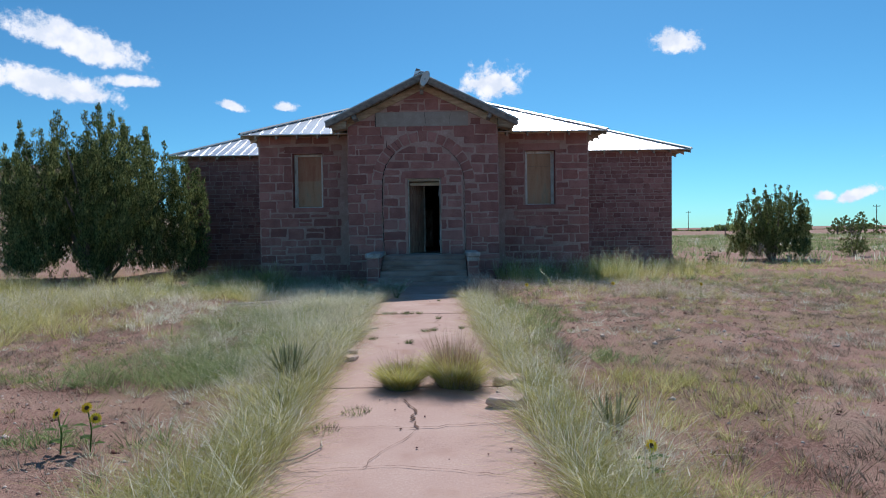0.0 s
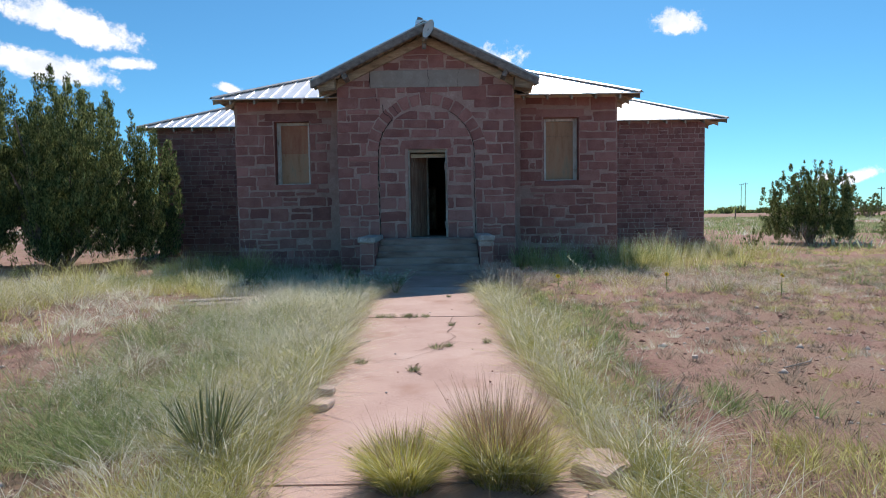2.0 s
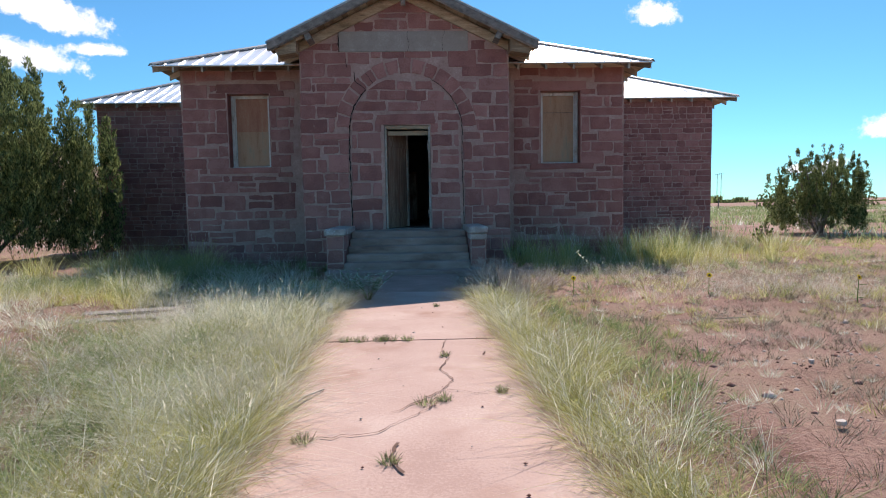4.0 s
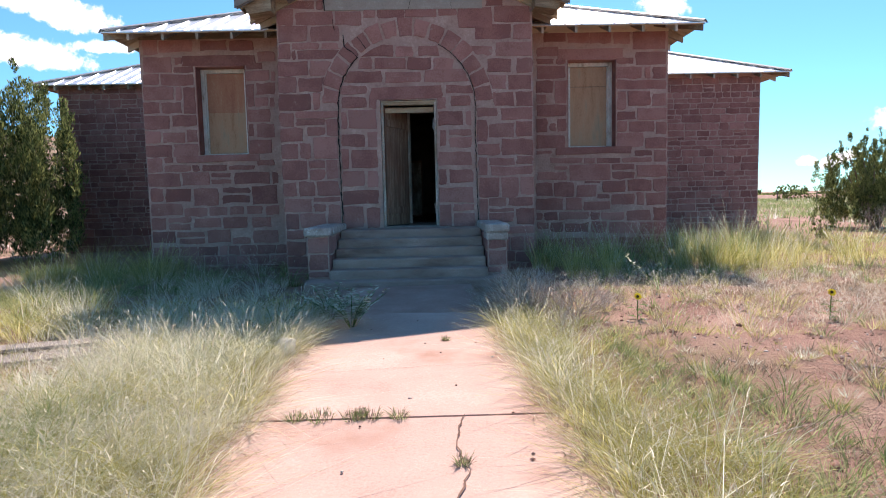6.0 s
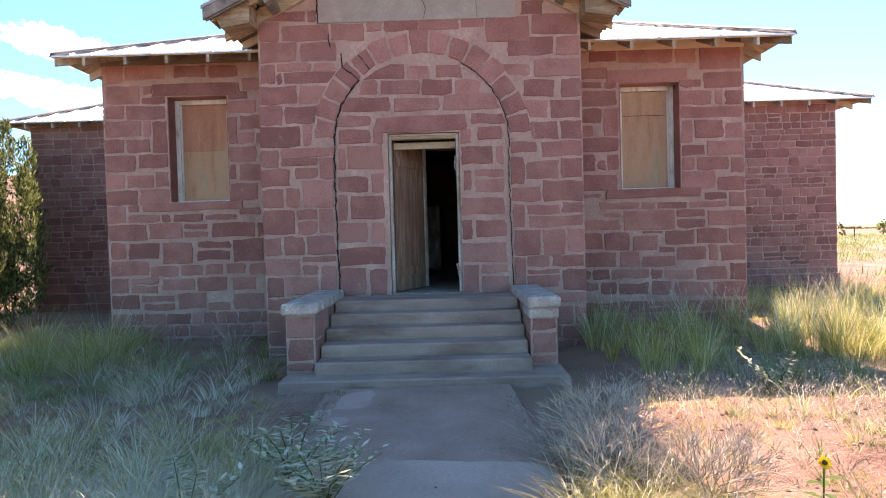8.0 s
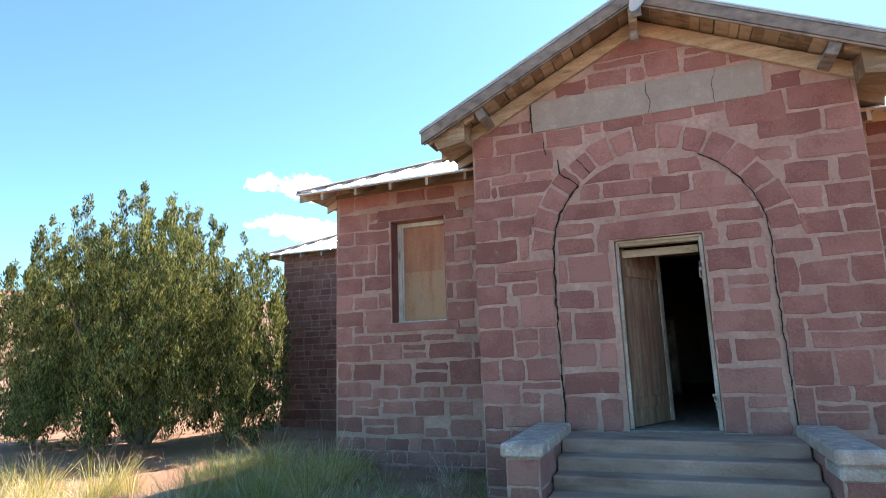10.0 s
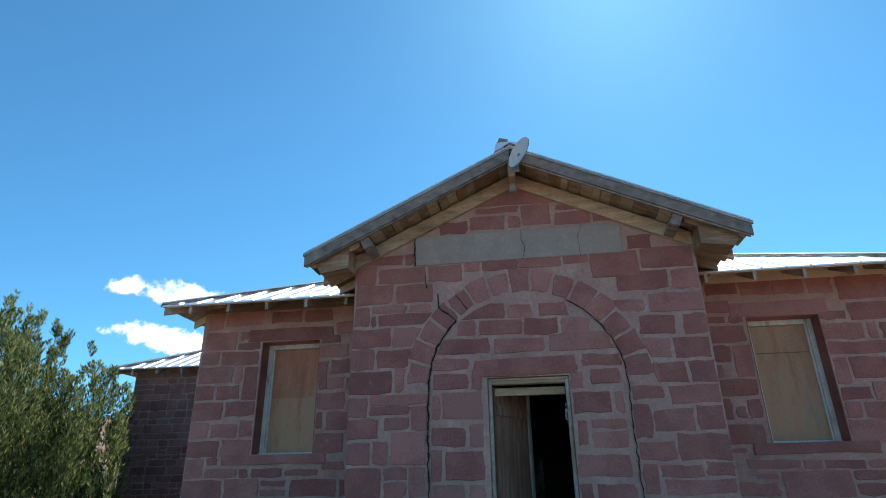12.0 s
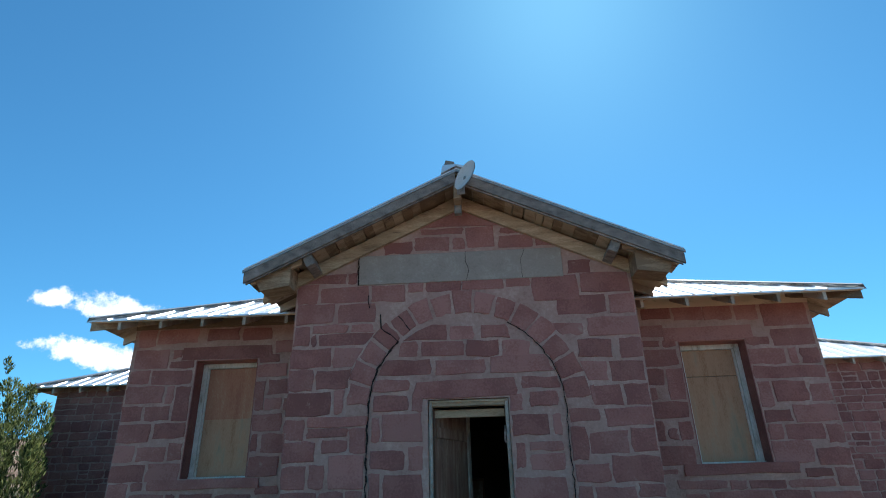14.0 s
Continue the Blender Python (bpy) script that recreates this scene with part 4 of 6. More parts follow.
hip_tail(main_roof, (e, f, EAVE), 1, -1)

# gable roof over the porch
gable = tagged(empty("roof_porch"), "gabled porch roof with weathered wooden rake boards", "roof", kind="structure")
GY, GZ, GE = 15.53, 5.72, 4.45
GW = 2.645                        # from the middle to the edge
K = (GZ - GE) / GW
run_len = math.hypot(GW, GZ - GE)
for sign in (-1, 1):
    edge_x = CX + sign * GW

    def on(s, dz=0.0, dn=0.0):
        """A place on the slope, s metres down it from the ridge."""
        return CX + sign * s * GW / run_len, GZ - s * (GZ - GE) / run_len + dz

    corners = [(edge_x, GY - 0.03, GE + 0.012), (edge_x, 20.2, GE + 0.012), (CX, 20.2, GZ + 0.012), (CX, GY - 0.03, GZ + 0.012)]
    part("sheet", slab_of(bmesh.new(), corners, 0.016), METAL, gable)
    bm = bmesh.new()
    normal = Vector((sign * K, 0, 1)).normalized()
    for k in range(1, 15):
        seam(bm, (edge_x, GY + k * 0.3, GE + 0.012), (CX, GY + k * 0.3, GZ + 0.012), normal)
    part("ribs", bm, METAL, gable, "raised ribs of the metal sheet")

    def slope_board(y0, y1, top, bottom, s0, s1, mat, name, label=""):
        """A board that follows the slope, from s0 to s1 down it; top, bottom: heights below the slope's line."""
        bm = bmesh.new()
        (xa, za), (xb, zb) = on(s0), on(s1)
        prism(bm, [(xa, za - top), (xb, zb - top), (xb, zb - bottom), (xa, za - bottom)], y0, y1)
        return part(name, bm, mat, gable, label)

    slope_board(GY - 0.022, GY, -0.004, 0.035, 0.0, run_len + 0.02, METAL_DARK, "drip_edge", "dull metal drip edge")
    slope_board(GY - 0.014, GY + 0.022, 0.038, 0.175, 0.02, run_len, GREY_WOOD, "rake_board", "weathered grey rake board")
    slope_board(GY + 0.006, GY + 0.03, 0.178, 0.20, 0.02, run_len - 0.03, GREY_WOOD, "rake_trim")
    slope_board(PORCH_Y - 0.05, PORCH_Y + 0.004, 0.165, 0.345, 0.0, run_len - 0.12, TAN_WOOD, "frieze_board", "bare tan frieze board")
    slope_board(PORCH_Y + 0.03, PORCH_Y + 0.2, 0.02, 0.30, 0.0, run_len - 0.15, TAN_WOOD, "rafter")
    s = 0.05
    while s < run_len - 0.05:     # sheathing boards seen from below
        wide = min(random.uniform(0.10, 0.17), run_len - s)
        sag = random.uniform(0.0, 0.012)
        slope_board(GY + 0.024, PORCH_Y + 0.02 + random.uniform(0, 0.01), 0.085 + sag, 0.11 + sag, s, s + wide - random.choice((0.004, 0.006, 0.012, 0.02)), TAN_WOOD, "sheathing_board")
        s += wide
    part("sheathing", slab_of(bmesh.new(), [(edge_x - sign * 0.03, GY + 0.03, GE - 0.03), (edge_x - sign * 0.03, 19.0, GE - 0.03), (CX, 19.0, GZ - 0.03), (CX, GY + 0.03, GZ - 0.03)], 0.03), TAN_WOOD, gable)
    # purlin end that carries the rake
    x, z = on(run_len * 0.745)
    part("purlin", a_box(x - 0.06, x + 0.06, GY + 0.04, PORCH_Y + 0.05, z - 0.31, z - 0.125, bevel=0.008, m=Matrix.Translation((x, 0, z)) @ Matrix.Rotation(sign * math.atan(K), 4, "Y") @ Matrix.Translation((-x, 0, -z))), GREY_WOOD, gable, "worn purlin end")
    # side eave of the porch: boards and tails out over the porch's side wall
    wall_x = PORCH[0] if sign < 0 else PORCH[1]
    for k in range(3):
        y = GY + 0.12 + k * 0.55
        bm = bmesh.new()
        xe = edge_x - sign * 0.05
        xi = wall_x - sign * 0.15
        prism(bm, [(xe, GE - 0.045), (xi, GE - 0.045 + abs(xi - xe) * K), (xi, GE - 0.20 + abs(xi - xe) * K), (xe, GE - 0.15)], y, y + 0.05)
        part("rafter_tail", bm, TAIL_WOOD if k else TAN_WOOD, gable)
    # broken box of the eave at the corner
    bm = bmesh.new()
    prism(bm, [(edge_x - sign * 0.10, GE - 0.10), (wall_x - sign * 0.02, GE - 0.10 + 0.38 * K), (wall_x - sign * 0.02, GE - 0.33 + 0.3 * K), (edge_x - sign * 0.18, GE - 0.24)], GY + 0.10, PORCH_Y - 0.06)
    part("eave_return", bm, TAN_WOOD, gable, "splintered eave return")
part("ridge_beam", a_box(CX - 0.045, CX + 0.045, GY + 0.03, PORCH_Y + 0.05, GZ - 0.40, GZ - 0.10, bevel=0.008), TAN_WOOD, gable)
part("ridge_post", a_box(CX - 0.05, CX + 0.045, GY + 0.22, GY + 0.30, GZ - 0.52, GZ - 0.10, bevel=0.008), GREY_WOOD, gable)
bm = bmesh.new()                  # ridge cap, its end bent open
prism(bm, [(CX - 0.20, GZ - 0.075), (CX - 0.17, GZ + 0.045), (CX, GZ + 0.05), (CX + 0.17, GZ + 0.0), (CX + 0.19, GZ - 0.06), (CX, GZ + 0.03)], GY - 0.06, 20.0)
part("ridge_cap", bm, METAL, gable, "bent metal ridge cap")
bm = bmesh.new()
prism(bm, [(CX - 0.19, GZ - 0.05), (CX - 0.13, GZ + 0.12), (CX - 0.02, GZ + 0.09), (CX - 0.02, GZ + 0.01)], GY - 0.05, GY + 0.10)
part("cap_end", bm, GREY_WOOD, gable, "bent grey end of the ridge cap")

# dish on the gable's peak
dish = tagged(empty("satellite_dish", CX + 0.09, GY + 0.02, GZ - 0.22), "small pale satellite dish on the gable peak", "satellite dish")
bm = bmesh.new()
rings = 7
for side_sign, lift in ((1, 0.0), (-1, 0.008)):
    previous = [bm.verts.new((0, 0, lift))]
    for k in range(1, rings + 1):
        r = k / rings
        ring = [bm.verts.new((math.cos(a) * 0.20 * r, math.sin(a) * 0.21 * r, 0.045 * r * r + lift)) for a in (2 * math.pi * j / 28 for j in range(28))]
        for j in range(28):
            bm.faces.new((previous[0], ring[j - 1], ring[j]) if k == 1 else (previous[j - 1], ring[j - 1], ring[j], previous[j]))
        previous = ring
reflector = part("reflector", bm, DISH, dish)
reflector.matrix_basis = Matrix.Translation((0.055, -0.16, 0.02)) @ Vector((-0.74, -0.60, 0.24)).to_track_quat("Z", "Y").to_matrix().to_4x4()
part("arm", tube(bmesh.new(), [(0.02, -0.15, 0.03), (0.0, -0.05, 0.0), (-0.03, 0.03, -0.06)], [0.018, 0.018, 0.018], 8), METAL_DARK, dish)
part("bracket", a_box(-0.09, 0.01, -0.05, -0.035, -0.16, 0.02, bevel=0.004), METAL_DARK, dish)

# ---------------------------------------------------------------- windows, door
for k, (a, b) in enumerate(WINDOWS):
    window = tagged(empty(f"window_{k + 1}"), "window boarded over with weathered plywood in a flaking white frame", "window", kind="structure")
    y = BAY_Y + 0.24
    holder = part("window_frame", a_box(a + 0.012, a + 0.085, y, y + 0.06, WIN_Z[0] + 0.03, WIN_Z[1] - 0.012, bevel=0.004), WHITE_PAINT, window)
    part("frame_post", a_box(b - 0.085, b - 0.012, y, y + 0.06, WIN_Z[0] + 0.03, WIN_Z[1] - 0.012, bevel=0.004), WHITE_PAINT, window)
    part("frame_head", a_box(a + 0.087, b - 0.087, y, y + 0.06, WIN_Z[1] - 0.085, WIN_Z[1] - 0.012, bevel=0.004), WHITE_PAINT, window)
    part("frame_bead", a_box(a + 0.088, a + 0.112, y + 0.02, y + 0.06, WIN_Z[0] + 0.03, WIN_Z[1] - 0.088, bevel=0.004), WHITE_PAINT, window)
    part("frame_bead", a_box(b - 0.112, b - 0.088, y + 0.02, y + 0.06, WIN_Z[0] + 0.03, WIN_Z[1] - 0.088, bevel=0.004), WHITE_PAINT, window)
    part("window_sill", a_box(a + 0.012, b - 0.012, y - 0.03, y + 0.07, WIN_Z[0] + 0.0, WIN_Z[0] + 0.03, bevel=0.005), WHITE_PAINT, window)
    split = WIN_Z[1] - (0.85 if k == 0 else 0.48)
    part("board", a_box(a + 0.09, b - 0.09, y + 0.044, y + 0.056, split + (0.0 if k == 0 else 0.008), WIN_Z[1] - 0.09), PLYWOOD_RED if k == 0 else PLYWOOD, window, "upper sheet of plywood")
    part("board", a_box(a + 0.09, b - 0.09, y + 0.044, y + 0.056, WIN_Z[0] + 0.032, split - 0.001), PLYWOOD, window, "lower sheet of plywood")
    part("shutter", a_box(a, b, y + 0.07, y + 0.10, WIN_Z[0], WIN_Z[1]), PLASTER, window)

door = tagged(empty("door_1"), "doorway with a splintered white frame and a half-open plank door", "door", kind="structure")
part("door_frame", a_box(DOOR[0] + 0.004, DOOR[0] + 0.044, PORCH_Y + 0.05, PORCH_Y + 0.14, SILL, DOOR_TOP - 0.004, bevel=0.005), PALE_PAINT, door)
part("frame_post", a_box(DOOR[1] - 0.044, DOOR[1] - 0.004, PORCH_Y + 0.05, PORCH_Y + 0.14, SILL, DOOR_TOP - 0.004, bevel=0.005), PALE_PAINT, door)
part("frame_head", a_box(DOOR[0] + 0.046, DOOR[1] - 0.046, PORCH_Y + 0.05, PORCH_Y + 0.14, DOOR_TOP - 0.075, DOOR_TOP - 0.004, bevel=0.005), TAN_WOOD, door)
part("head_trim", a_box(DOOR[0] + 0.02, DOOR[1] - 0.02, PORCH_Y + 0.03, PORCH_Y + 0.048, DOOR_TOP - 0.035, DOOR_TOP - 0.01, bevel=0.003), TAN_WOOD, door)
part("sill_board", a_box(DOOR[0] + 0.004, DOOR[1] - 0.004, PORCH_Y - 0.0, PORCH_Y + THICK, SILL - 0.022, SILL - 0.002, bevel=0.004), GREY_WOOD, door)
for z in (2.45, 1.05):            # splintered hinge places
    bm = bmesh.new()
    for k in range(7):
        x, zz = DOOR[1] - 0.06 + random.uniform(-0.02, 0.01), z + random.uniform(-0.09, 0.09)
        box(bm, x, x + random.uniform(0.012, 0.03), PORCH_Y + 0.034, PORCH_Y + 0.048, zz, zz + random.uniform(0.03, 0.07))
    part("splinter", bm, CAP, door, "pale splintered wood at a hinge")
part("inner_head", a_box(DOOR[0] + 0.05, DOOR[1] - 0.05, PORCH_Y + 0.17, PORCH_Y + 0.20, DOOR_TOP - 0.19, DOOR_TOP - 0.10, bevel=0.004), TAN_WOOD, door, "bare board across the head of the doorway")
leaf_m = pose(DOOR[0] + 0.065, PORCH_Y + 0.16, SILL + 0.01, 0, 0, 63)
for k in range(4):
    part("door_plank", a_box(k * 0.197, k * 0.197 + 0.193, 0, 0.035, 0, 2.03, bevel=0.003, m=leaf_m), DOOR_WOOD, door)
part("door_stile", a_box(0.79, 0.87, -0.01, 0.04, 0, 2.03, bevel=0.004, m=leaf_m), PALE_PAINT, door, "pale worn edge of the door")
for z in (0.2, 1.7):
    part("door_ledge", a_box(0.03, 0.75, -0.025, -0.002, z, z + 0.12, bevel=0.004, m=leaf_m), DOOR_WOOD, door)

# rooms behind the door, with dark-coloured plaster and floorboards
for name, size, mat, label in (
        ("floor", (PORCH[0] + THICK, PORCH[1] - THICK, PORCH_Y + THICK, 25.0, SILL - 0.12, SILL - 0.004), FLOORBOARD, "dark grey-brown floorboards"),
        ("ceiling", (PORCH[0] + THICK, PORCH[1] - THICK, PORCH_Y + THICK, 25.0, 3.55, 3.65), PLASTER, "dark plaster ceiling"),
        ("wall_hall_west", (PORCH[0] + THICK - 0.1, PORCH[0] + THICK, BAY_Y + 0.3, 25.0, 0.5, 3.65), PLASTER, "dark plaster wall"),
        ("wall_hall_east", (PORCH[1] - THICK, PORCH[1] - THICK + 0.1, BAY_Y + 0.3, 25.0, 0.5, 3.65), PLASTER, "dark plaster wall"),
        ("wall_hall_end", (PORCH[0] + THICK - 0.1, PORCH[1] - THICK + 0.1, 25.0, 25.1, 0.5, 3.65), PLASTER, "dark plaster wall")):
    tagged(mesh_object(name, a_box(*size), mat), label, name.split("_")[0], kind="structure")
inner = tagged(mesh_object("wall_inner", a_box(PORCH[0] + THICK, -1.25, 18.2, 18.32, SILL, 3.55), PLASTER), "dark plaster wall with a wide inner doorway", "wall", kind="structure")
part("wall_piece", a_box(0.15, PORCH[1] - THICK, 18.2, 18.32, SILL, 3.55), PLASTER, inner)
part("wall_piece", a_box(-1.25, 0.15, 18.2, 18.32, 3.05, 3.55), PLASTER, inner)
door2 = tagged(empty("door_2"), "inner doorway with pale wooden casing", "door", kind="structure")
part("frame_head", a_box(-1.25, 0.15, 18.16, 18.34, 2.96, 3.05, bevel=0.005), TAN_WOOD, door2, "pale wooden head casing")
part("frame_post", a_box(-1.25, -1.17, 18.16, 18.34, SILL, 2.96, bevel=0.005), PALE_PAINT, door2)
part("frame_post", a_box(0.07, 0.15, 18.16, 18.34, SILL, 2.96, bevel=0.005), PALE_PAINT, door2)
cupboard = tagged(empty("cupboard", -0.65, 21.2, SILL), "dim pale wooden cupboard standing in the hall", "cupboard")
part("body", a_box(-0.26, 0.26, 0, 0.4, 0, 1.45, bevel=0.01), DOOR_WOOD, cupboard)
panel_door = part("door", a_box(-0.23, 0.23, -0.022, -0.002, 0.05, 1.4, bevel=0.006), PALE_PAINT, cupboard)
part("knob", tube(bmesh.new(), [(0.17, -0.022, 0.72), (0.17, -0.05, 0.72)], [0.012, 0.018], 8), CAP, panel_door)

# ---------------------------------------------------------------- steps and piers
steps = tagged(empty("steps"), "worn grey concrete front steps", "steps", kind="structure")
FRONTS = (15.42, 15.13, 14.86, 14.57, 14.28)
RISE = 0.128
for k, y in enumerate(FRONTS):
    z = SILL - 0.024 - k * RISE
    widen = 0.03 * k
    part("step", a_box(-1.66, 0.60, y, PORCH_Y - 0.002 if k == 0 else FRONTS[k - 1] + 0.02, -0.1 if k else -0.1, z, bevel=0.014), CONCRETE, steps)
part("base_slab", a_box(-1.98, 0.94, 14.04, 16.0 - 0.01, -0.15, SILL - 0.024 - 5 * RISE, bevel=0.018), CONCRETE, steps, "wide concrete footing")
for k, (x0, x1, py) in enumerate(((-2.0, -1.665, 14.42), (0.605, 0.915, 14.51))):
    pier = tagged(mesh_object("stair_pier", a_box(x0 + 0.015, x1 - 0.015, py, PORCH_Y - 0.01, 0.0, 0.72), MORTAR), "low red sandstone stair pier with a chipped concrete cap", "pier", kind="structure", group="stair piers")
    front = Wall(pier, ((0, py, 0), (1, 0, 0)), (0, -1, 0))
    front.lay([0.12, 0.22, 0.47, 0.71], lambda v0, v1: upright([(x0 + 0.015, x1 - 0.015)]), rows=(0.2, 0.24), mean=0.32, thin=0.0)
    for u, out in ((x0 + 0.015, (-1, 0, 0)), (x1 - 0.015, (1, 0, 0))):
        cheek = Wall(pier, ((u, py, 0), (0, 1, 0)), out)
        cheek.lay([0.12, 0.45, 0.71], lambda v0, v1: upright([(0.0, PORCH_Y - 0.03 - py)]), rows=(0.2, 0.3), mean=0.34, thin=0.0)
    part("cap", a_box(x0 - 0.025, x1 + 0.025, py - 0.05, PORCH_Y - 0.02, 0.72, 0.845, bevel=0.022), CAP, pier, "chipped pale concrete cap")
    if k:
        part("cap_course", a_box(x0 + 0.0, x1 + 0.005, py - 0.025, py + 0.48, 0.60, 0.718, bevel=0.02), CAP, pier, "lighter block below the cap")

# ---------------------------------------------------------------- path of concrete slabs
def left_edge(y):
    return -1.03 - 0.036 * (y - 2.5)


path = tagged(empty("path"), "cracked pink concrete path up to the steps", "path", kind="structure")
JOINTS = (-6.0, -2.4, 1.1, 4.66, 9.2, 14.0)
for y0, y1 in zip(JOINTS, JOINTS[1:]):
    bm = bmesh.new()
    rim = []
    a0, a1 = y0 + 0.007, y1 - 0.007
    for y in np.linspace(a0, a1, 17):
        rim.append((left_edge(y) + random.uniform(-0.02, 0.02), y))
    for y in np.linspace(a1, a0, 17):
        rim.append((left_edge(y) + 1.76 + random.uniform(-0.02, 0.02), y))
    tilt = random.uniform(-0.003, 0.004)
    up = [bm.verts.new((x, y, 0.02 + tilt + random.uniform(-0.001, 0.001))) for x, y in rim]
    mid_ring = [bm.verts.new((x * 1.0 + (0.012 if k < 17 else -0.012) * -1, y, 0.008 + tilt)) for k, (x, y) in enumerate(rim)]
    low = [bm.verts.new((x, y, -0.09)) for x, y in rim]
    bm.faces.new(up)
    for ring, other in ((up, mid_ring), (mid_ring, low)):
        for k in range(len(rim)):
            bm.faces.new((ring[k - 1], ring[k], other[k], other[k - 1]))
    part("slab", bm, SLAB, path)


def floor_crack(points, width):
    """A jagged crack over the slabs."""
    bm = bmesh.new()
    fine = []
    for (a, b), (c, d) in zip(points, points[1:]):
        n = max(2, int(math.hypot(c - a, d - b) / 0.05))
        fine += [(a + (c - a) * k / n + random.gauss(0, 0.009), b + (d - b) * k / n + random.gauss(0, 0.009)) for k in range(n)]
    fine.append(points[-1])
    for (a, b), (c, d) in zip(fine, fine[1:]):
        w = width * random.uniform(0.25, 0.9) / 2
        px, py = -(d - b), c - a
        s = w / max(1e-6, math.hypot(px, py))
        vs = [bm.verts.new((x, y, 0.0285)) for x, y in ((a - px * s, b - py * s), (c - px * s, d - py * s), (c + px * s, d + py * s), (a + px * s, b + py * s))]
        bm.faces.new(vs)
    part("crack", bm, FLOOR_CRACK, path)


# red dust before the steps; its colour also darkens the path where shade falls
du, dv = np.meshgrid(np.linspace(-0.02, 1.78, 130), np.linspace(11.0, 14.06, 220))
dx = left_edge(dv) + du
heap = np.clip((dv - 11.5) / 1.0, 0, 1) * (0.5 + 0.8 * lattice_noise(dx * 1.7, dv * 1.3, 61)) + 0.22 * lattice_noise(dx * 5, dv * 4, 62)
dz = 0.008 + 0.022 * np.clip(heap, 0, 1.2)
di = np.arange(dx.size).reshape(dx.shape)
drift = from_arrays("soil_drift", np.stack([dx, dv, dz], -1).reshape(-1, 3), np.stack([di[:-1, :-1], di[:-1, 1:], di[1:, 1:], di[1:, :-1]], -1).reshape(-1, 4), SHADE_DUST, smooth=True)
tagged(drift, "thin red dust with shade in its colour, over the path before the steps", "soil", kind="structure")

floor_crack([(-0.30, 4.25), (-0.20, 3.95), (-0.22, 3.75), (-0.16, 3.58)], 0.022)
floor_crack([(-0.80, 3.60), (-0.45, 3.62), (-0.16, 3.58), (0.30, 3.66), (0.62, 3.60)], 0.010)
floor_crack([(-0.98, 2.86), (-0.6, 2.90), (-0.25, 2.93), (0.1, 2.85), (0.5, 2.74)], 0.007)
floor_crack([(-0.45, 2.90), (-0.38, 3.15), (-0.22, 3.4), (-0.16, 3.58)], 0.006)
floor_crack([(-0.05, 9.19), (-0.10, 8.8), (-0.06, 8.5), (-0.13, 8.23), (-0.05, 8.0), (-0.12, 7.75), (-0.30, 7.5), (-0.45, 7.35)], 0.014)
floor_crack([(-0.12, 7.75), (0.1, 7.66), (0.35, 7.7)], 0.006)
floor_crack([(-0.40, 6.90), (-0.42, 6.70), (-0.35, 6.55)], 0.03)
floor_crack([(-1.10, 6.95), (-0.9, 6.98), (-0.55, 7.02), (-0.30, 7.3), (-0.2, 7.45)], 0.010)
floor_crack([(-1.15, 10.05), (-0.7, 10.1), (0.3, 10.22)], 0.004)


# ---------------------------------------------------------------- plants
rng = np.random.default_rng(7)


def blades(name, x, y, tall, wide, lean, mat, label="", category="grass", heading=None, parent=None, z=None, curl=0.35, kind="stuff", small=False):
    """Many narrow leaves in one mesh: each a bent, tapering strip of three faces."""
    n = len(x)
    z = ground_height(x, y) - 0.01 if z is None else z
    heading = rng.uniform(0, 2 * np.pi, n) if heading is None else heading
    turn = rng.uniform(0, 2 * np.pi, n)
    dx, dy = np.cos(heading), np.sin(heading)
    sx, sy = np.cos(turn) * wide / 2, np.sin(turn) * wide / 2
    lean = np.broadcast_to(lean, (n,))
    if small:
        tip = np.stack([x + dx * tall * lean, y + dy * tall * lean, z + tall * (1 - 0.25 * lean)], -1)
        foot = np.stack([x, y, z], -1)
        side = np.stack([sx, sy, np.zeros(n)], -1)
        ob = from_arrays(name, np.stack([foot - side, foot + side, tip], 1).reshape(-1, 3), np.arange(3 * n).reshape(-1, 3), mat, parent)
        return ob if parent else tagged(ob, label, category, kind=kind)
    verts = np.zeros((n, 7, 3))
    for row, (share, width) in enumerate(((0.0, 1.0), (0.42, 0.85), (0.78, 0.55), (1.0, 0.0))):
        off = tall * lean * (share * (1 - curl) + share**2.2 * curl * 2.0)
        up = tall * (share - 0.28 * lean * share**2)
        px, py, pz = x + dx * off, y + dy * off, z + up
        if row < 3:
            verts[:, 2 * row] = np.stack([px - sx * width, py - sy * width, pz], -1)
            verts[:, 2 * row + 1] = np.stack([px + sx * width, py + sy * width, pz], -1)
        else:
            verts[:, 6] = np.stack([px, py, pz], -1)
    base = (np.arange(n) * 7)[:, None]
    quads = np.concatenate([base + np.array([[0, 1, 3, 2]]), base + np.array([[2, 3, 5, 4]])])
    ob = from_arrays(name, verts.reshape(-1, 3), [quads, base + np.array([[4, 5, 6]])], mat, parent)
    if parent is None:
        tagged(ob, label, category, kind=kind)
    return ob


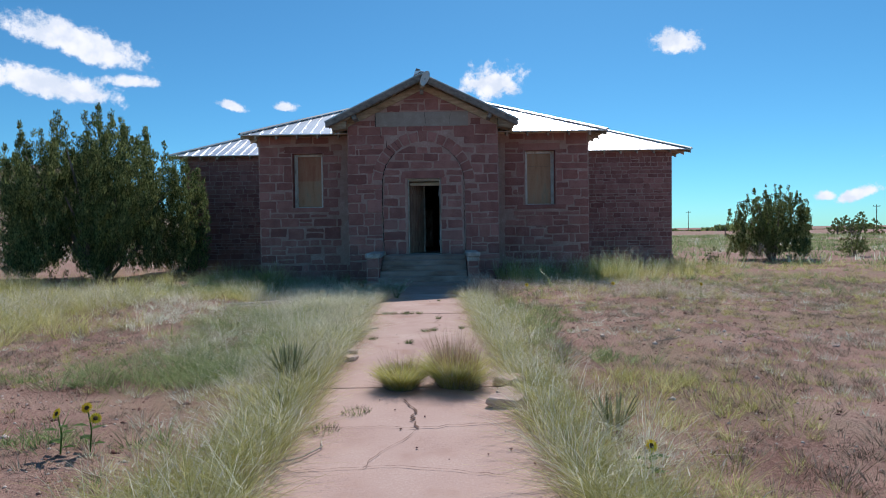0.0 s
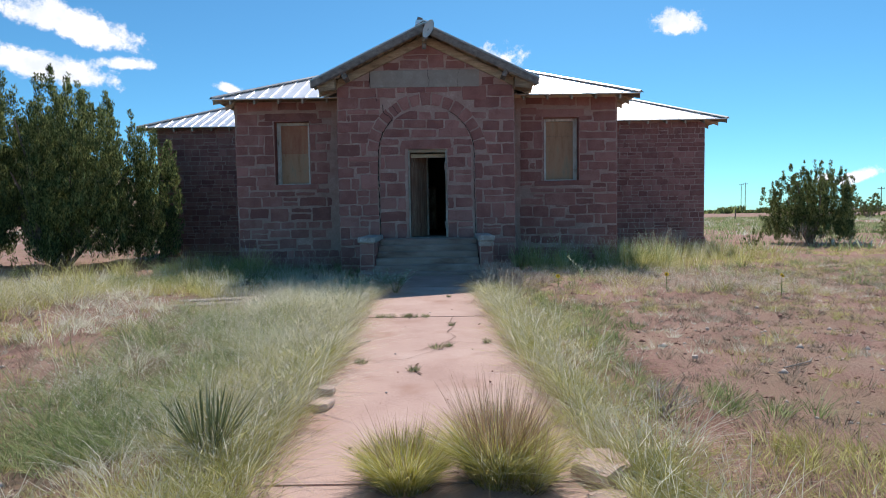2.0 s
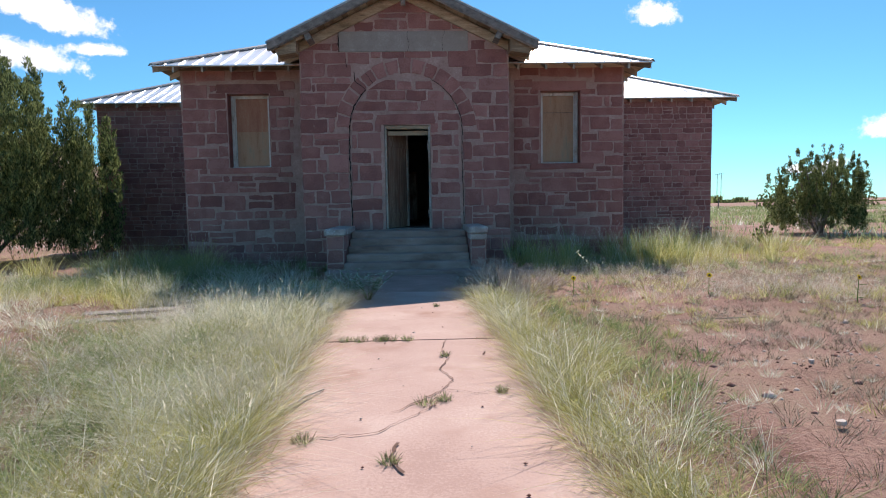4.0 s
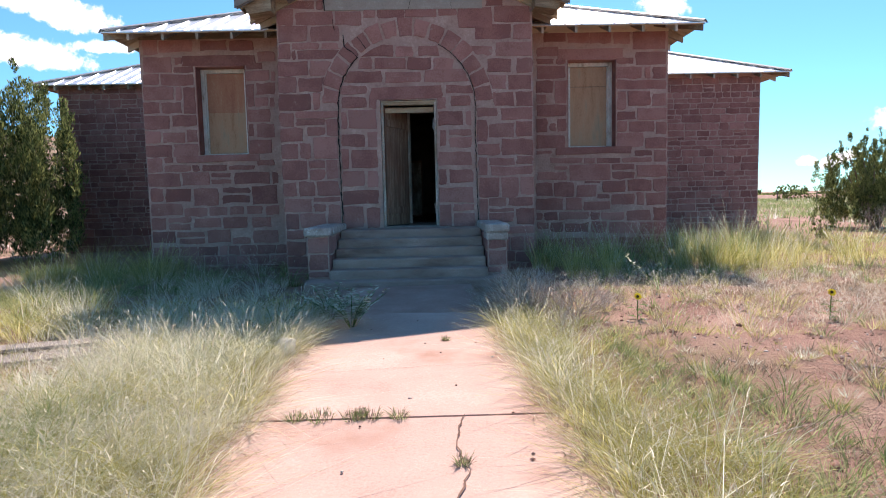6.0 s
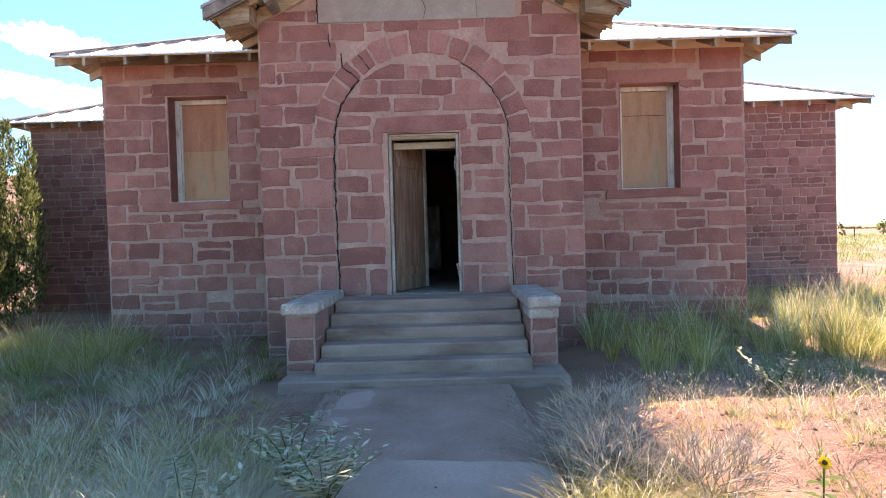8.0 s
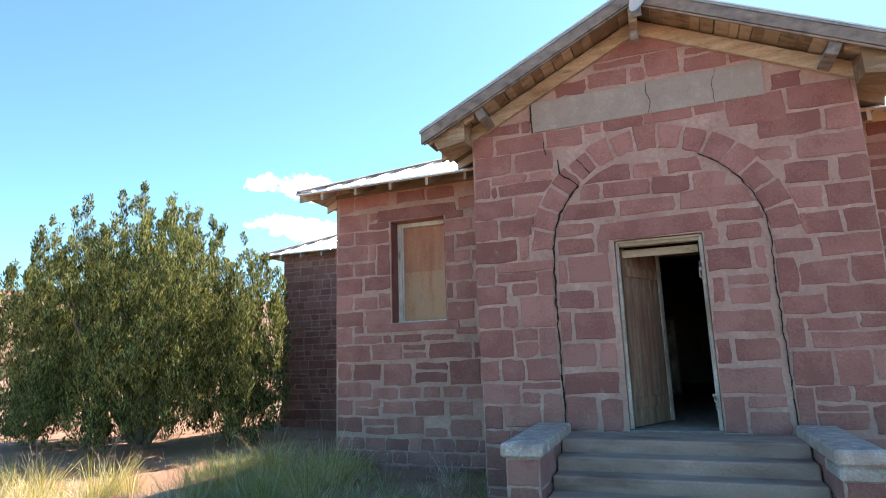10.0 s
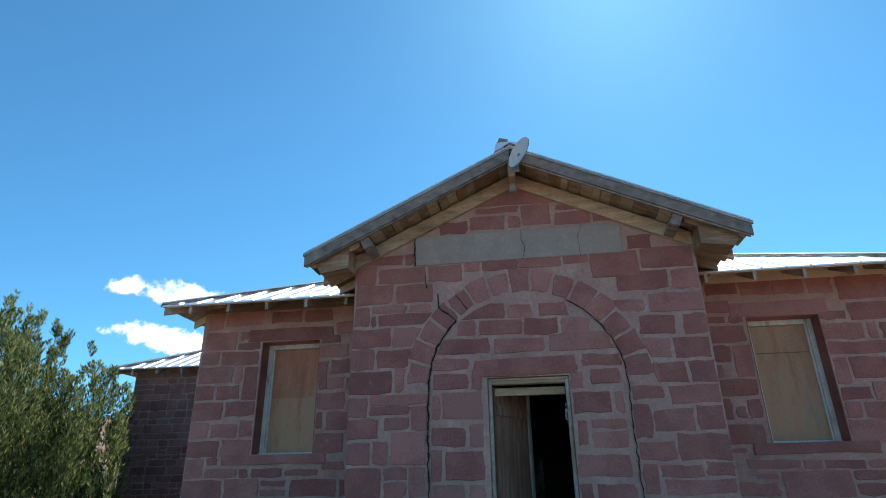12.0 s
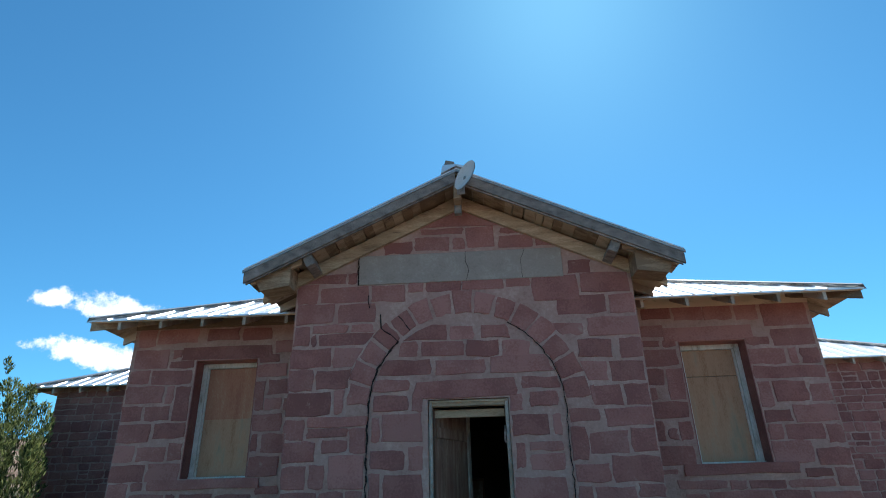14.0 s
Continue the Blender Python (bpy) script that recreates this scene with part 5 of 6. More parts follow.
def clumped(count, x0, x1, y0, y1, per=14, spread_by=0.06, keep=None):
    """Places in tufts over a patch, with the way each leaf leans (out from its tuft)."""
    tufts = max(1, count // per)
    tx, ty = rng.uniform(x0, x1, tufts), rng.uniform(y0, y1, tufts)
    if keep is not None:
        ok = rng.uniform(0, 1, tufts) < keep(tx, ty)
        tx, ty = tx[ok], ty[ok]
    size = rng.uniform(0.5, 1.5, len(tx))
    ox, oy = rng.normal(0, spread_by, (len(tx), per)) * size[:, None], rng.normal(0, spread_by, (len(tx), per)) * size[:, None]
    heading = np.arctan2(oy, ox) + rng.normal(0, 0.7, ox.shape)
    return (tx[:, None] + ox).ravel(), (ty[:, None] + oy).ravel(), heading.ravel(), np.repeat(size, per)


def off_path(x, y, margin=0.0):
    middle = left_edge(y) + 0.88
    return np.abs(x - middle) > 0.86 + margin


def off_house(x, y):
    porch = (x > PORCH[0] - 0.05) & (x < PORCH[1] + 0.05) & (y > PORCH_Y - 0.05)
    pad = (x > -2.15) & (x < 1.12) & (y > 13.95)
    bays = (x > BAY[0] - 0.05) & (x < BAY[1] + 0.05) & (y > BAY_Y - 0.05)
    return ~(porch | pad | bays | (y > MAIN_Y - 0.1) & (x > MAIN[0] - 0.1) & (x < MAIN[1] + 0.1) & (y < BACK_Y + 0.1))


def grass(name, count, area, tall, wide, lean, mat, label, per=14, spread_by=0.06, keep=None, drift=None, curl=0.35):
    small = name in ("dry_tufts", "plain_grass")
    x, y, heading, size = clumped(count, *area, per, spread_by, keep)
    ok = off_path(x, y, -0.03) & off_house(x, y)
    x, y, heading, size = x[ok], y[ok], heading[ok], size[ok]
    n = len(x)
    if drift is not None:
        heading = np.where(rng.uniform(0, 1, n) < 0.5, drift + rng.normal(0, 0.6, n), heading)
    h = rng.uniform(*tall, n) * (0.75 + 0.25 * size)
    return blades(name, x, y, h, wide * rng.uniform(0.7, 1.3, n), rng.uniform(*lean, n), mat, label, heading=heading, curl=curl, small=small)


def near_edge(side, width, wobble=0.35, seed=1):
    """Thick along one edge of the path, thinning outward."""
    def keep(x, y):
        edge = left_edge(y) if side < 0 else left_edge(y) + 1.76
        d = (x - edge) * side
        reach = width * (1 + wobble * (lattice_noise(y * 0.9, y * 0 + seed, seed) - 0.5) * 2)
        return np.clip(1.25 - d / reach, 0, 1) * (d > -0.05)
    return keep


def patches(scale, low, high, seed):
    def keep(x, y):
        return np.clip((lattice_noise(x * scale, y * scale, seed) - low) / (high - low), 0, 1)
    return keep


def both(a, b):
    return lambda x, y: a(x, y) * b(x, y)


def fans(name, tufts, area, per, tall, radius, wide, mat, label, keep=None, lean=(0.1, 1.0), curl=0.5, seeds=0, small=False):
    """Tufts, each fanning out from its own root, uneven in height, with bare ground between them."""
    tx, ty = rng.uniform(area[0], area[1], tufts), rng.uniform(area[2], area[3], tufts)
    ok = off_path(tx, ty, 0.0) & off_house(tx, ty)
    if keep is not None:
        ok &= rng.uniform(0, 1, tufts) < keep(tx, ty)
    tx, ty = tx[ok], ty[ok]
    m = len(tx)
    h = tall[0] + (tall[1] - tall[0]) * rng.uniform(0, 1, m) ** 1.4
    r = h * rng.uniform(*radius, m)
    drift_way, drift_by = rng.uniform(0, 2 * np.pi, m), rng.uniform(0, 0.5, m)
    a, f = rng.uniform(0, 2 * np.pi, (m, per)), np.sqrt(rng.uniform(0, 1, (m, per)))
    x, y = tx[:, None] + np.cos(a) * f * r[:, None], ty[:, None] + np.sin(a) * f * r[:, None]
    hx = np.cos(a) + np.cos(drift_way)[:, None] * drift_by[:, None] + rng.normal(0, 0.3, a.shape)
    hy = np.sin(a) + np.sin(drift_way)[:, None] * drift_by[:, None] + rng.normal(0, 0.3, a.shape)
    ln = lean[0] + (lean[1] - lean[0]) * f * rng.uniform(0.5, 1.1, a.shape)
    hh = h[:, None] * rng.uniform(0.45, 1.05, a.shape)
    ob = blades(name, x.ravel(), y.ravel(), hh.ravel(), wide * rng.uniform(0.6, 1.3, x.size), ln.ravel(), mat, label, heading=np.arctan2(hy, hx).ravel(), curl=curl, small=small)
    if seeds:
        pick = rng.choice(x.size, min(seeds, x.size), replace=False)
        sx, sy, hd = x.ravel()[pick], y.ravel()[pick], np.arctan2(hy, hx).ravel()[pick]
        sh = np.repeat(h, per)[pick] * rng.uniform(0.9, 1.35, len(pick))
        sl = rng.uniform(0.1, 0.45, len(pick))
        blades("stalks", sx, sy, sh, 0.0035, sl, GRASS_PALE, heading=hd, parent=ob)
        s = 0.80
        off = sh * sl * (s * 0.65 + s**2.2 * 0.7)
        hz = ground_height(sx, sy) + sh * (s - 0.28 * sl * s * s)
        blades("seed_heads", sx + np.cos(hd) * off, sy + np.sin(hd) * off, rng.uniform(0.03, 0.07, len(pick)), 0.0048, sl * 1.6, SEED, heading=hd, parent=ob, z=hz)
    return ob


def before(limit):
    return lambda x, y: (y < limit) * 1.0


def clear_of_boards(x, y):
    return (np.hypot((x + 3.5) / 0.95, (y - 10.9) / 0.5) > 1.0) * 1.0


# long grass along both edges of the path
fans("verge_grass", 1000, (-2.3, -0.95, 0.5, 7.2), 50, (0.16, 0.42), (0.15, 0.42), 0.0038, GRASS_GREEN, "long yellow-green grass along the path", near_edge(-1, 0.55, seed=2), (0.2, 1.2), 0.7, seeds=300)
fans("verge_grass", 420, (-2.9, -1.0, 0.5, 8.0), 40, (0.14, 0.40), (0.15, 0.45), 0.0036, GRASS_PALE, "pale dry grass along the path", near_edge(-1, 0.75, seed=3), (0.2, 1.2), 0.7, 200)
fans("verge_grass", 1350, (-4.2, -1.15, 5.8, 12.2), 52, (0.14, 0.40), (0.15, 0.45), 0.0032, GRASS_PALE, "pale fluffy grass beside the path", both(both(near_edge(-1, 1.5, seed=4), patches(0.9, 0.15, 0.40, 44)), clear_of_boards), (0.4, 1.9), 0.9, 450)
fans("verge_grass", 950, (-3.6, -1.15, 6.0, 12.6), 46, (0.14, 0.40), (0.15, 0.45), 0.0034, GRASS_GREEN, "yellow-green grass beside the path", both(both(near_edge(-1, 1.1, seed=5), patches(1.0, 0.2, 0.5, 45)), clear_of_boards), (0.25, 1.4), 0.8, 260)
fans("verge_grass", 1000, (-4.6, -1.9, 5.0, 10.6), 46, (0.12, 0.40), (0.2, 0.55), 0.0038, GRASS_BLUE, "grey-green grass in drifts", both(both(patches(0.7, 0.30, 0.5, 6), near_edge(-1, 2.4, seed=6)), clear_of_boards), (0.2, 1.2))
fans("verge_grass", 1250, (0.5, 1.7, 0.5, 11.6), 52, (0.16, 0.42), (0.15, 0.42), 0.0038, GRASS_GREEN, "long yellow-green grass along the path", near_edge(1, 0.46, seed=7), (0.25, 1.3), 0.75, 350)
fans("verge_grass", 420, (0.4, 1.9, 0.5, 12.6), 48, (0.14, 0.44), (0.15, 0.42), 0.0034, GRASS_PALE, "pale dry grass along the path", near_edge(1, 0.5, seed=8), (0.2, 1.3), 0.7, 380)
fans("verge_grass", 700, (0.8, 3.0, 0.8, 5.2), 44, (0.07, 0.26), (0.3, 0.8), 0.0034, GRASS_GREEN, "fresh green low growth", both(patches(0.9, 0.2, 0.5, 9), near_edge(1, 1.6, seed=12)))
fans("verge_grass", 130, (-2.9, -1.3, 9.6, 11.6), 66, (0.22, 0.48), (0.2, 0.45), 0.0034, GRASS_PALE, "pale fluffy mounds beside the path", None, (0.15, 1.3), 0.7, 260)
fans("verge_grass", 760, (1.1, 2.7, 5.5, 11.5), 34, (0.07, 0.22), (0.3, 0.7), 0.0045, GRASS_BLUE, "grey-green low growth", both(patches(0.8, 0.3, 0.55, 10), near_edge(1, 1.2, seed=9)))
fans("verge_grass", 220, (-4.2, -1.6, 0.8, 3.6), 36, (0.07, 0.24), (0.3, 0.7), 0.0055, GRASS_BLUE, "grey-green low growth", patches(0.8, 0.35, 0.65, 21))

# fine pale wisps over the verges, and the specks of their seeds
def wisps(area, count, keep, tall, label):
    x, y, heading, size = clumped(count, *area, 18, 0.10, keep)
    ok = off_path(x, y, -0.06) & off_house(x, y)
    x, y, heading = x[ok], y[ok], heading[ok]
    n = len(x)
    ob = blades("wisp_grass", x, y, rng.uniform(*tall, n), 0.0028, rng.uniform(0.2, 1.2, n), SEED, label, heading=heading, curl=0.6)
    m = int(n * 0.8)
    sx, sy = x[:m] + rng.normal(0, 0.08, m), y[:m] + rng.normal(0, 0.08, m)
    blades("seed_specks", sx, sy, rng.uniform(0.012, 0.03, m), 0.007, rng.uniform(0.3, 1.4, m), SEED, parent=ob, z=ground_height(sx, sy) + rng.uniform(0.4, 1.05, m) * tall[1] * 0.85, small=True)


wisps((-4.0, -1.0, 5.2, 12.4), 20000, both(both(near_edge(-1, 1.8, seed=4), patches(0.9, 0.2, 0.5, 44)), clear_of_boards), (0.12, 0.33), "fine pale seeding grass beside the path")
wisps((-2.4, -0.9, 0.8, 6.5), 5000, near_edge(-1, 0.7, seed=2), (0.12, 0.36), "fine pale seeding grass beside the path")
wisps((0.45, 1.7, 0.8, 11.0), 6000, near_edge(1, 0.46, seed=7), (0.12, 0.36), "fine pale seeding grass beside the path")
wisps((-9.0, -2.4, 9.6, 14.0), 12000, patches(0.4, 0.3, 0.6, 14), (0.15, 0.45), "fine pale seeding grass in the belt")
wisps((1.2, 6.0, 10.8, 14.4), 6500, patches(0.6, 0.3, 0.6, 36), (0.08, 0.26), "fine pale seeding grass before the house")

# open field: small dry tufts on bare soil
def away_from_path(x, y):
    return np.clip((np.abs(x - left_edge(y) - 0.88) - 1.2) / 0.7, 0, 1)


fans("dry_tufts", 9500, (-13, 13, 0.6, 14.5), 28, (0.04, 0.15), (0.35, 0.9), 0.0052, GRASS_DRY, "low dry tufts on bare soil", both(patches(0.75, 0.12, 0.50, 11), away_from_path), (0.2, 1.1), small=True)
fans("dry_tufts", 7000, (-8, 8, 0.6, 10.0), 34, (0.03, 0.11), (0.4, 1.0), 0.0045, GRASS_DRY, "low dry tufts on bare soil", both(patches(1.5, 0.30, 0.7, 12), away_from_path), (0.2, 1.1), small=True)
fans("dry_tufts", 3000, (-13, 13, 1.0, 15.0), 36, (0.05, 0.18), (0.3, 0.8), 0.0045, GRASS_PALE, "thin straw-coloured grass", both(patches(0.5, 0.3, 0.65, 13), away_from_path), (0.2, 1.1), small=True)
fans("dry_tufts", 3600, (-11, 11, 1.0, 14.0), 36, (0.05, 0.16), (0.3, 0.8), 0.005, GRASS_GREEN, "small yellow-green tufts on the soil", both(patches(0.6, 0.3, 0.65, 51), away_from_path), (0.2, 1.0), small=True)

# greener belt in the middle distance


def west_belt(x, y):
    """A thick bank of grass that runs slantwise over the field west of the path."""
    front = 7.9 + (x + 4.4) * 1.0 + (lattice_noise(x * 1.1, y * 1.1, 71) - 0.5) * 1.3
    return np.clip((y - front) / 0.4, 0, 1) * np.clip((13.2 - y) / 1.2, 0, 1) * np.clip((-2.5 - x) / 0.5, 0, 1)


fans("belt_grass", 1900, (-12, -2.6, 4.0, 13.4), 34, (0.20, 0.50), (0.2, 0.5), 0.0048, GRASS_GREEN, "dense yellow-green grass bank", both(both(west_belt, patches(0.55, 0.12, 0.40, 14)), clear_of_boards), (0.15, 1.1), 0.6, seeds=1100)
fans("belt_grass", 800, (-12, -2.6, 4.0, 13.4), 34, (0.18, 0.46), (0.2, 0.5), 0.0045, GRASS_PALE, "pale dry grass in the bank", both(both(west_belt, patches(0.7, 0.3, 0.6, 72)), clear_of_boards), (0.15, 1.2), 0.7, seeds=500)
fans("belt_grass", 420, (-14, -2.2, 10.5, 15.5), 36, (0.14, 0.42), (0.2, 0.5), 0.0065, GRASS_PALE, "pale dry grass belt", both(patches(0.4, 0.35, 0.65, 15), clear_of_boards), seeds=200)
fans("belt_grass", 520, (1.9, 16, 10.6, 22.0), 32, (0.08, 0.32), (0.3, 0.7), 0.0055, GRASS_BLUE, "grey-green grass belt", patches(0.5, 0.3, 0.6, 16), seeds=200)
fans("belt_grass", 950, (1.9, 18, 10.6, 22.0), 30, (0.08, 0.30), (0.3, 0.7), 0.006, GRASS_GREEN, "yellow-green grass belt", patches(0.4, 0.2, 0.5, 17))
fans("belt_grass", 900, (1.6, 12, 10.4, 16.0), 30, (0.05, 0.16), (0.4, 1.0), 0.005, GRASS_DRY, "low dry tufts before the house", None, (0.2, 1.2), small=True)
# far plain
grass("plain_grass", 9000, (8, 75, 20, 95), (0.18, 0.45), 0.04, (0.2, 0.7), GRASS_PALE, "pale dry grass of the plain", 24, 0.32, patches(0.10, 0.25, 0.55, 18))
grass("plain_grass", 90000, (8, 75, 20, 95), (0.15, 0.42), 0.04, (0.2, 0.7), GRASS_BLUE, "green-tinged grass of the plain", 24, 0.35, patches(0.07, 0.1, 0.45, 19))
grass("plain_grass", 16000, (-55, -10, 22, 75), (0.18, 0.45), 0.03, (0.2, 0.7), GRASS_PALE, "pale dry grass of the plain", 24, 0.3, patches(0.10, 0.25, 0.55, 20))

# tall grass against the house, with seed heads
fans("tall_grass", 40, (1.25, 5.4, 14.9, 17.2), 70, (0.28, 1.0), (0.06, 0.16), 0.0055, GRASS_BLUE, "tall spiky grey-green grass beside the steps", None, (0.05, 0.5), 0.3, 260)
fans("tall_grass", 16, (1.3, 2.6, 13.9, 15.6), 60, (0.3, 0.75), (0.08, 0.2), 0.0055, GRASS_GREEN, "tall green grass beside the steps", None, (0.05, 0.5), 0.3, 90)
fans("tall_grass", 40, (3.2, 6.8, 14.8, 17.6), 55, (0.25, 0.85), (0.1, 0.25), 0.005, GRASS_GREEN, "tall yellow-green grass with pale seed heads", None, (0.05, 0.55), 0.3, 420)
fans("tall_grass", 9, (4.1, 4.75, 14.5, 15.1), 80, (0.35, 0.62), (0.2, 0.4), 0.006, GRASS_GREEN, "bright yellow-green clump before the house", None, (0.05, 0.7), 0.4)
fans("tall_grass", 40, (2.0, 5.6, 13.6, 15.0), 44, (0.15, 0.45), (0.15, 0.4), 0.005, GRASS_BLUE, "grey-green clumps before the house", None, (0.1, 0.8), 0.4, 40)
fans("tall_grass", 430, (-7.6, -2.2, 12.2, 17.4), 60, (0.14, 0.46), (0.2, 0.55), 0.0048, GRASS_BLUE, "low dark green clumps in the shade of the wall", patches(1.1, 0.32, 0.55, 31), (0.1, 1.1), 0.6, 260)
fans("tall_grass", 34, (-7.0, -2.2, 12.2, 17.0), 56, (0.2, 0.5), (0.2, 0.5), 0.0045, GRASS_PALE, "pale dry clumps in the shade of the wall", None, (0.1, 1.1), 0.6, 260)
fans("tall_grass", 34, (-6.8, -4.6, 15.0, 17.2), 66, (0.35, 0.85), (0.2, 0.4), 0.005, GRASS_GREEN, "tall green grass in the shade of the wall", None, (0.05, 0.8), 0.4, 110)
fans("tall_grass", 34, (-2.8, -1.3, 10.6, 12.4), 60, (0.16, 0.42), (0.2, 0.4), 0.005, GRASS_GREEN, "grass with standing seed heads", None, (0.05, 0.8), 0.4, 190)
fans("tall_grass", 22, (-4.4, -2.4, 11.6, 12.8), 60, (0.16, 0.40), (0.2, 0.4), 0.005, GRASS_PALE, "grass with standing seed heads", None, (0.05, 0.8), 0.4, 120)
fans("tall_grass", 110, (-12.5, -7.0, 12.0, 15.4), 50, (0.25, 0.75), (0.15, 0.35), 0.0065, GRASS_GREEN, "tall grass with seed heads before the juniper", None, (0.05, 0.7), 0.4, 260)
fans("tall_grass", 90, (4.8, 9.0, 17.0, 21.3), 50, (0.2, 0.6), (0.15, 0.35), 0.006, GRASS_GREEN, "yellow-green grass along the wall", None, (0.05, 0.7), 0.4, 180)


# single plants
def tuft(name, x, y, count, radius, tall, mats, label, lean=(0.2, 0.9), wide=0.006):
    """One grass clump: leaves of two colours on one root."""
    thing = tagged(empty(name, x, y, 0.0), label, "grass clump")
    for mat, share in mats:
        n = int(count * share)
        a, r = rng.uniform(0, 2 * np.pi, n), radius * np.sqrt(rng.uniform(0, 1, n))
        ob = blades("leaves", r * np.cos(a), r * np.sin(a), rng.uniform(*tall, n), wide * rng.uniform(0.6, 1.3, n), rng.uniform(*lean, n) * (0.4 + r / radius), mat, heading=a + rng.normal(0, 0.4, n), parent=thing, z=np.full(n, 0.005))
    return thing


def bunch(x, y, radius, tall, green, stalks, dead, label, lean_to=0.0):
    """A bunch grass: a dense arching heart, thin seed stalks above it and a dead skirt below."""
    thing = tagged(empty("grass_clump", x, y, 0.0), label, "grass clump")
    for name, n, mat, reach, low, high, wide, lean, curl in (
            ("leaves", green, GRASS_YELLOW, 1.0, 0.30, 0.68, 0.0034, (0.08, 0.8), 0.6), ("pale_leaves", green // 4, GRASS_PALE, 1.0, 0.25, 0.62, 0.0034, (0.1, 0.65), 0.5),
            ("seed_stalks", stalks, STALK, 0.8, 0.62, 1.05, 0.0026, (0.04, 0.40), 0.2), ("dead_skirt", dead, GRASS_DRY, 1.1, 0.18, 0.42, 0.0035, (0.7, 1.3), 0.7)):
        a, f = rng.uniform(0, 2 * np.pi, n), np.sqrt(rng.uniform(0, 1, n))
        r = radius * reach * f
        blades(name, r * np.cos(a) + lean_to * f * 0.05, r * np.sin(a), rng.uniform(low, high, n) * tall, wide * rng.uniform(0.6, 1.3, n), (lean[0] + (lean[1] - lean[0]) * f) * rng.uniform(0.5, 1.15, n), mat, heading=a + rng.normal(0, 0.5, n), parent=thing, z=np.full(n, 0.012), curl=curl)


bunch(-0.36, 4.66, 0.13, 0.40, 2600, 110, 420, "yellow-green bunch grass growing through the path")
bunch(0.10, 4.70, 0.13, 0.56, 2600, 560, 420, "tall straw and green bunch grass growing through the path")
bunch(0.24, 4.60, 0.07, 0.44, 600, 160, 420, "straw bunch grass with a dead grey skirt on the path")
for k, (x, y, r) in enumerate(((-0.98, 9.22, 0.05), (-0.84, 9.22, 0.07), (-0.66, 9.21, 0.05), (-0.56, 9.22, 0.05), (-0.40, 9.21, 0.04), (-0.62, 9.24, 0.03), (-0.24, 7.48, 0.06), (-0.13, 7.55, 0.04), (0.26, 7.68, 0.03), (-0.42, 6.68, 0.04), (-0.9, 6.96, 0.05), (-0.08, 8.62, 0.03), (-0.82, 3.55, 0.10), (-0.66, 3.95, 0.10), (-1.35, 13.85, 0.09), (-0.1, 10.9, 0.02))):
    tuft("seedling", x, y, 160, r, (0.02, 0.075), ((GRASS_DRY, 0.55), (GRASS_BLUE, 0.45)), "small weed rooted in a joint of the path", (0.1, 0.6), 0.004)["group"] = "weeds in the path joints"


def yucca(x, y, count, tall, label):
    thing = tagged(empty("yucca", x, y, 0.0), label, "yucca")
    n = count
    a = rng.uniform(0, 2 * np.pi, n)
    lean = np.abs(rng.normal(0.35, 0.22, n))
    blades("leaves", np.cos(a) * 0.05, np.sin(a) * 0.05, rng.uniform(0.65, 1.0, n) * tall, 0.014, lean, YUCCA, heading=a, parent=thing, z=np.zeros(n), curl=0.02)
    m = count // 3
    a = rng.uniform(0, 2 * np.pi, m)
    blades("dead_leaves", np.cos(a) * 0.05, np.sin(a) * 0.05, rng.uniform(0.4, 0.7, m) * tall, 0.012, rng.uniform(0.9, 1.3, m), GRASS_PALE, heading=a, parent=thing, z=np.full(m, 0.01))


yucca(-1.47, 5.05, 100, 0.44, "spiky grey-green yucca among grass")
yucca(1.21, 3.6, 50, 0.28, "small spiky yucca among grass")
yucca(-1.25, 4.1, 30, 0.22, "small spiky yucca among grass")


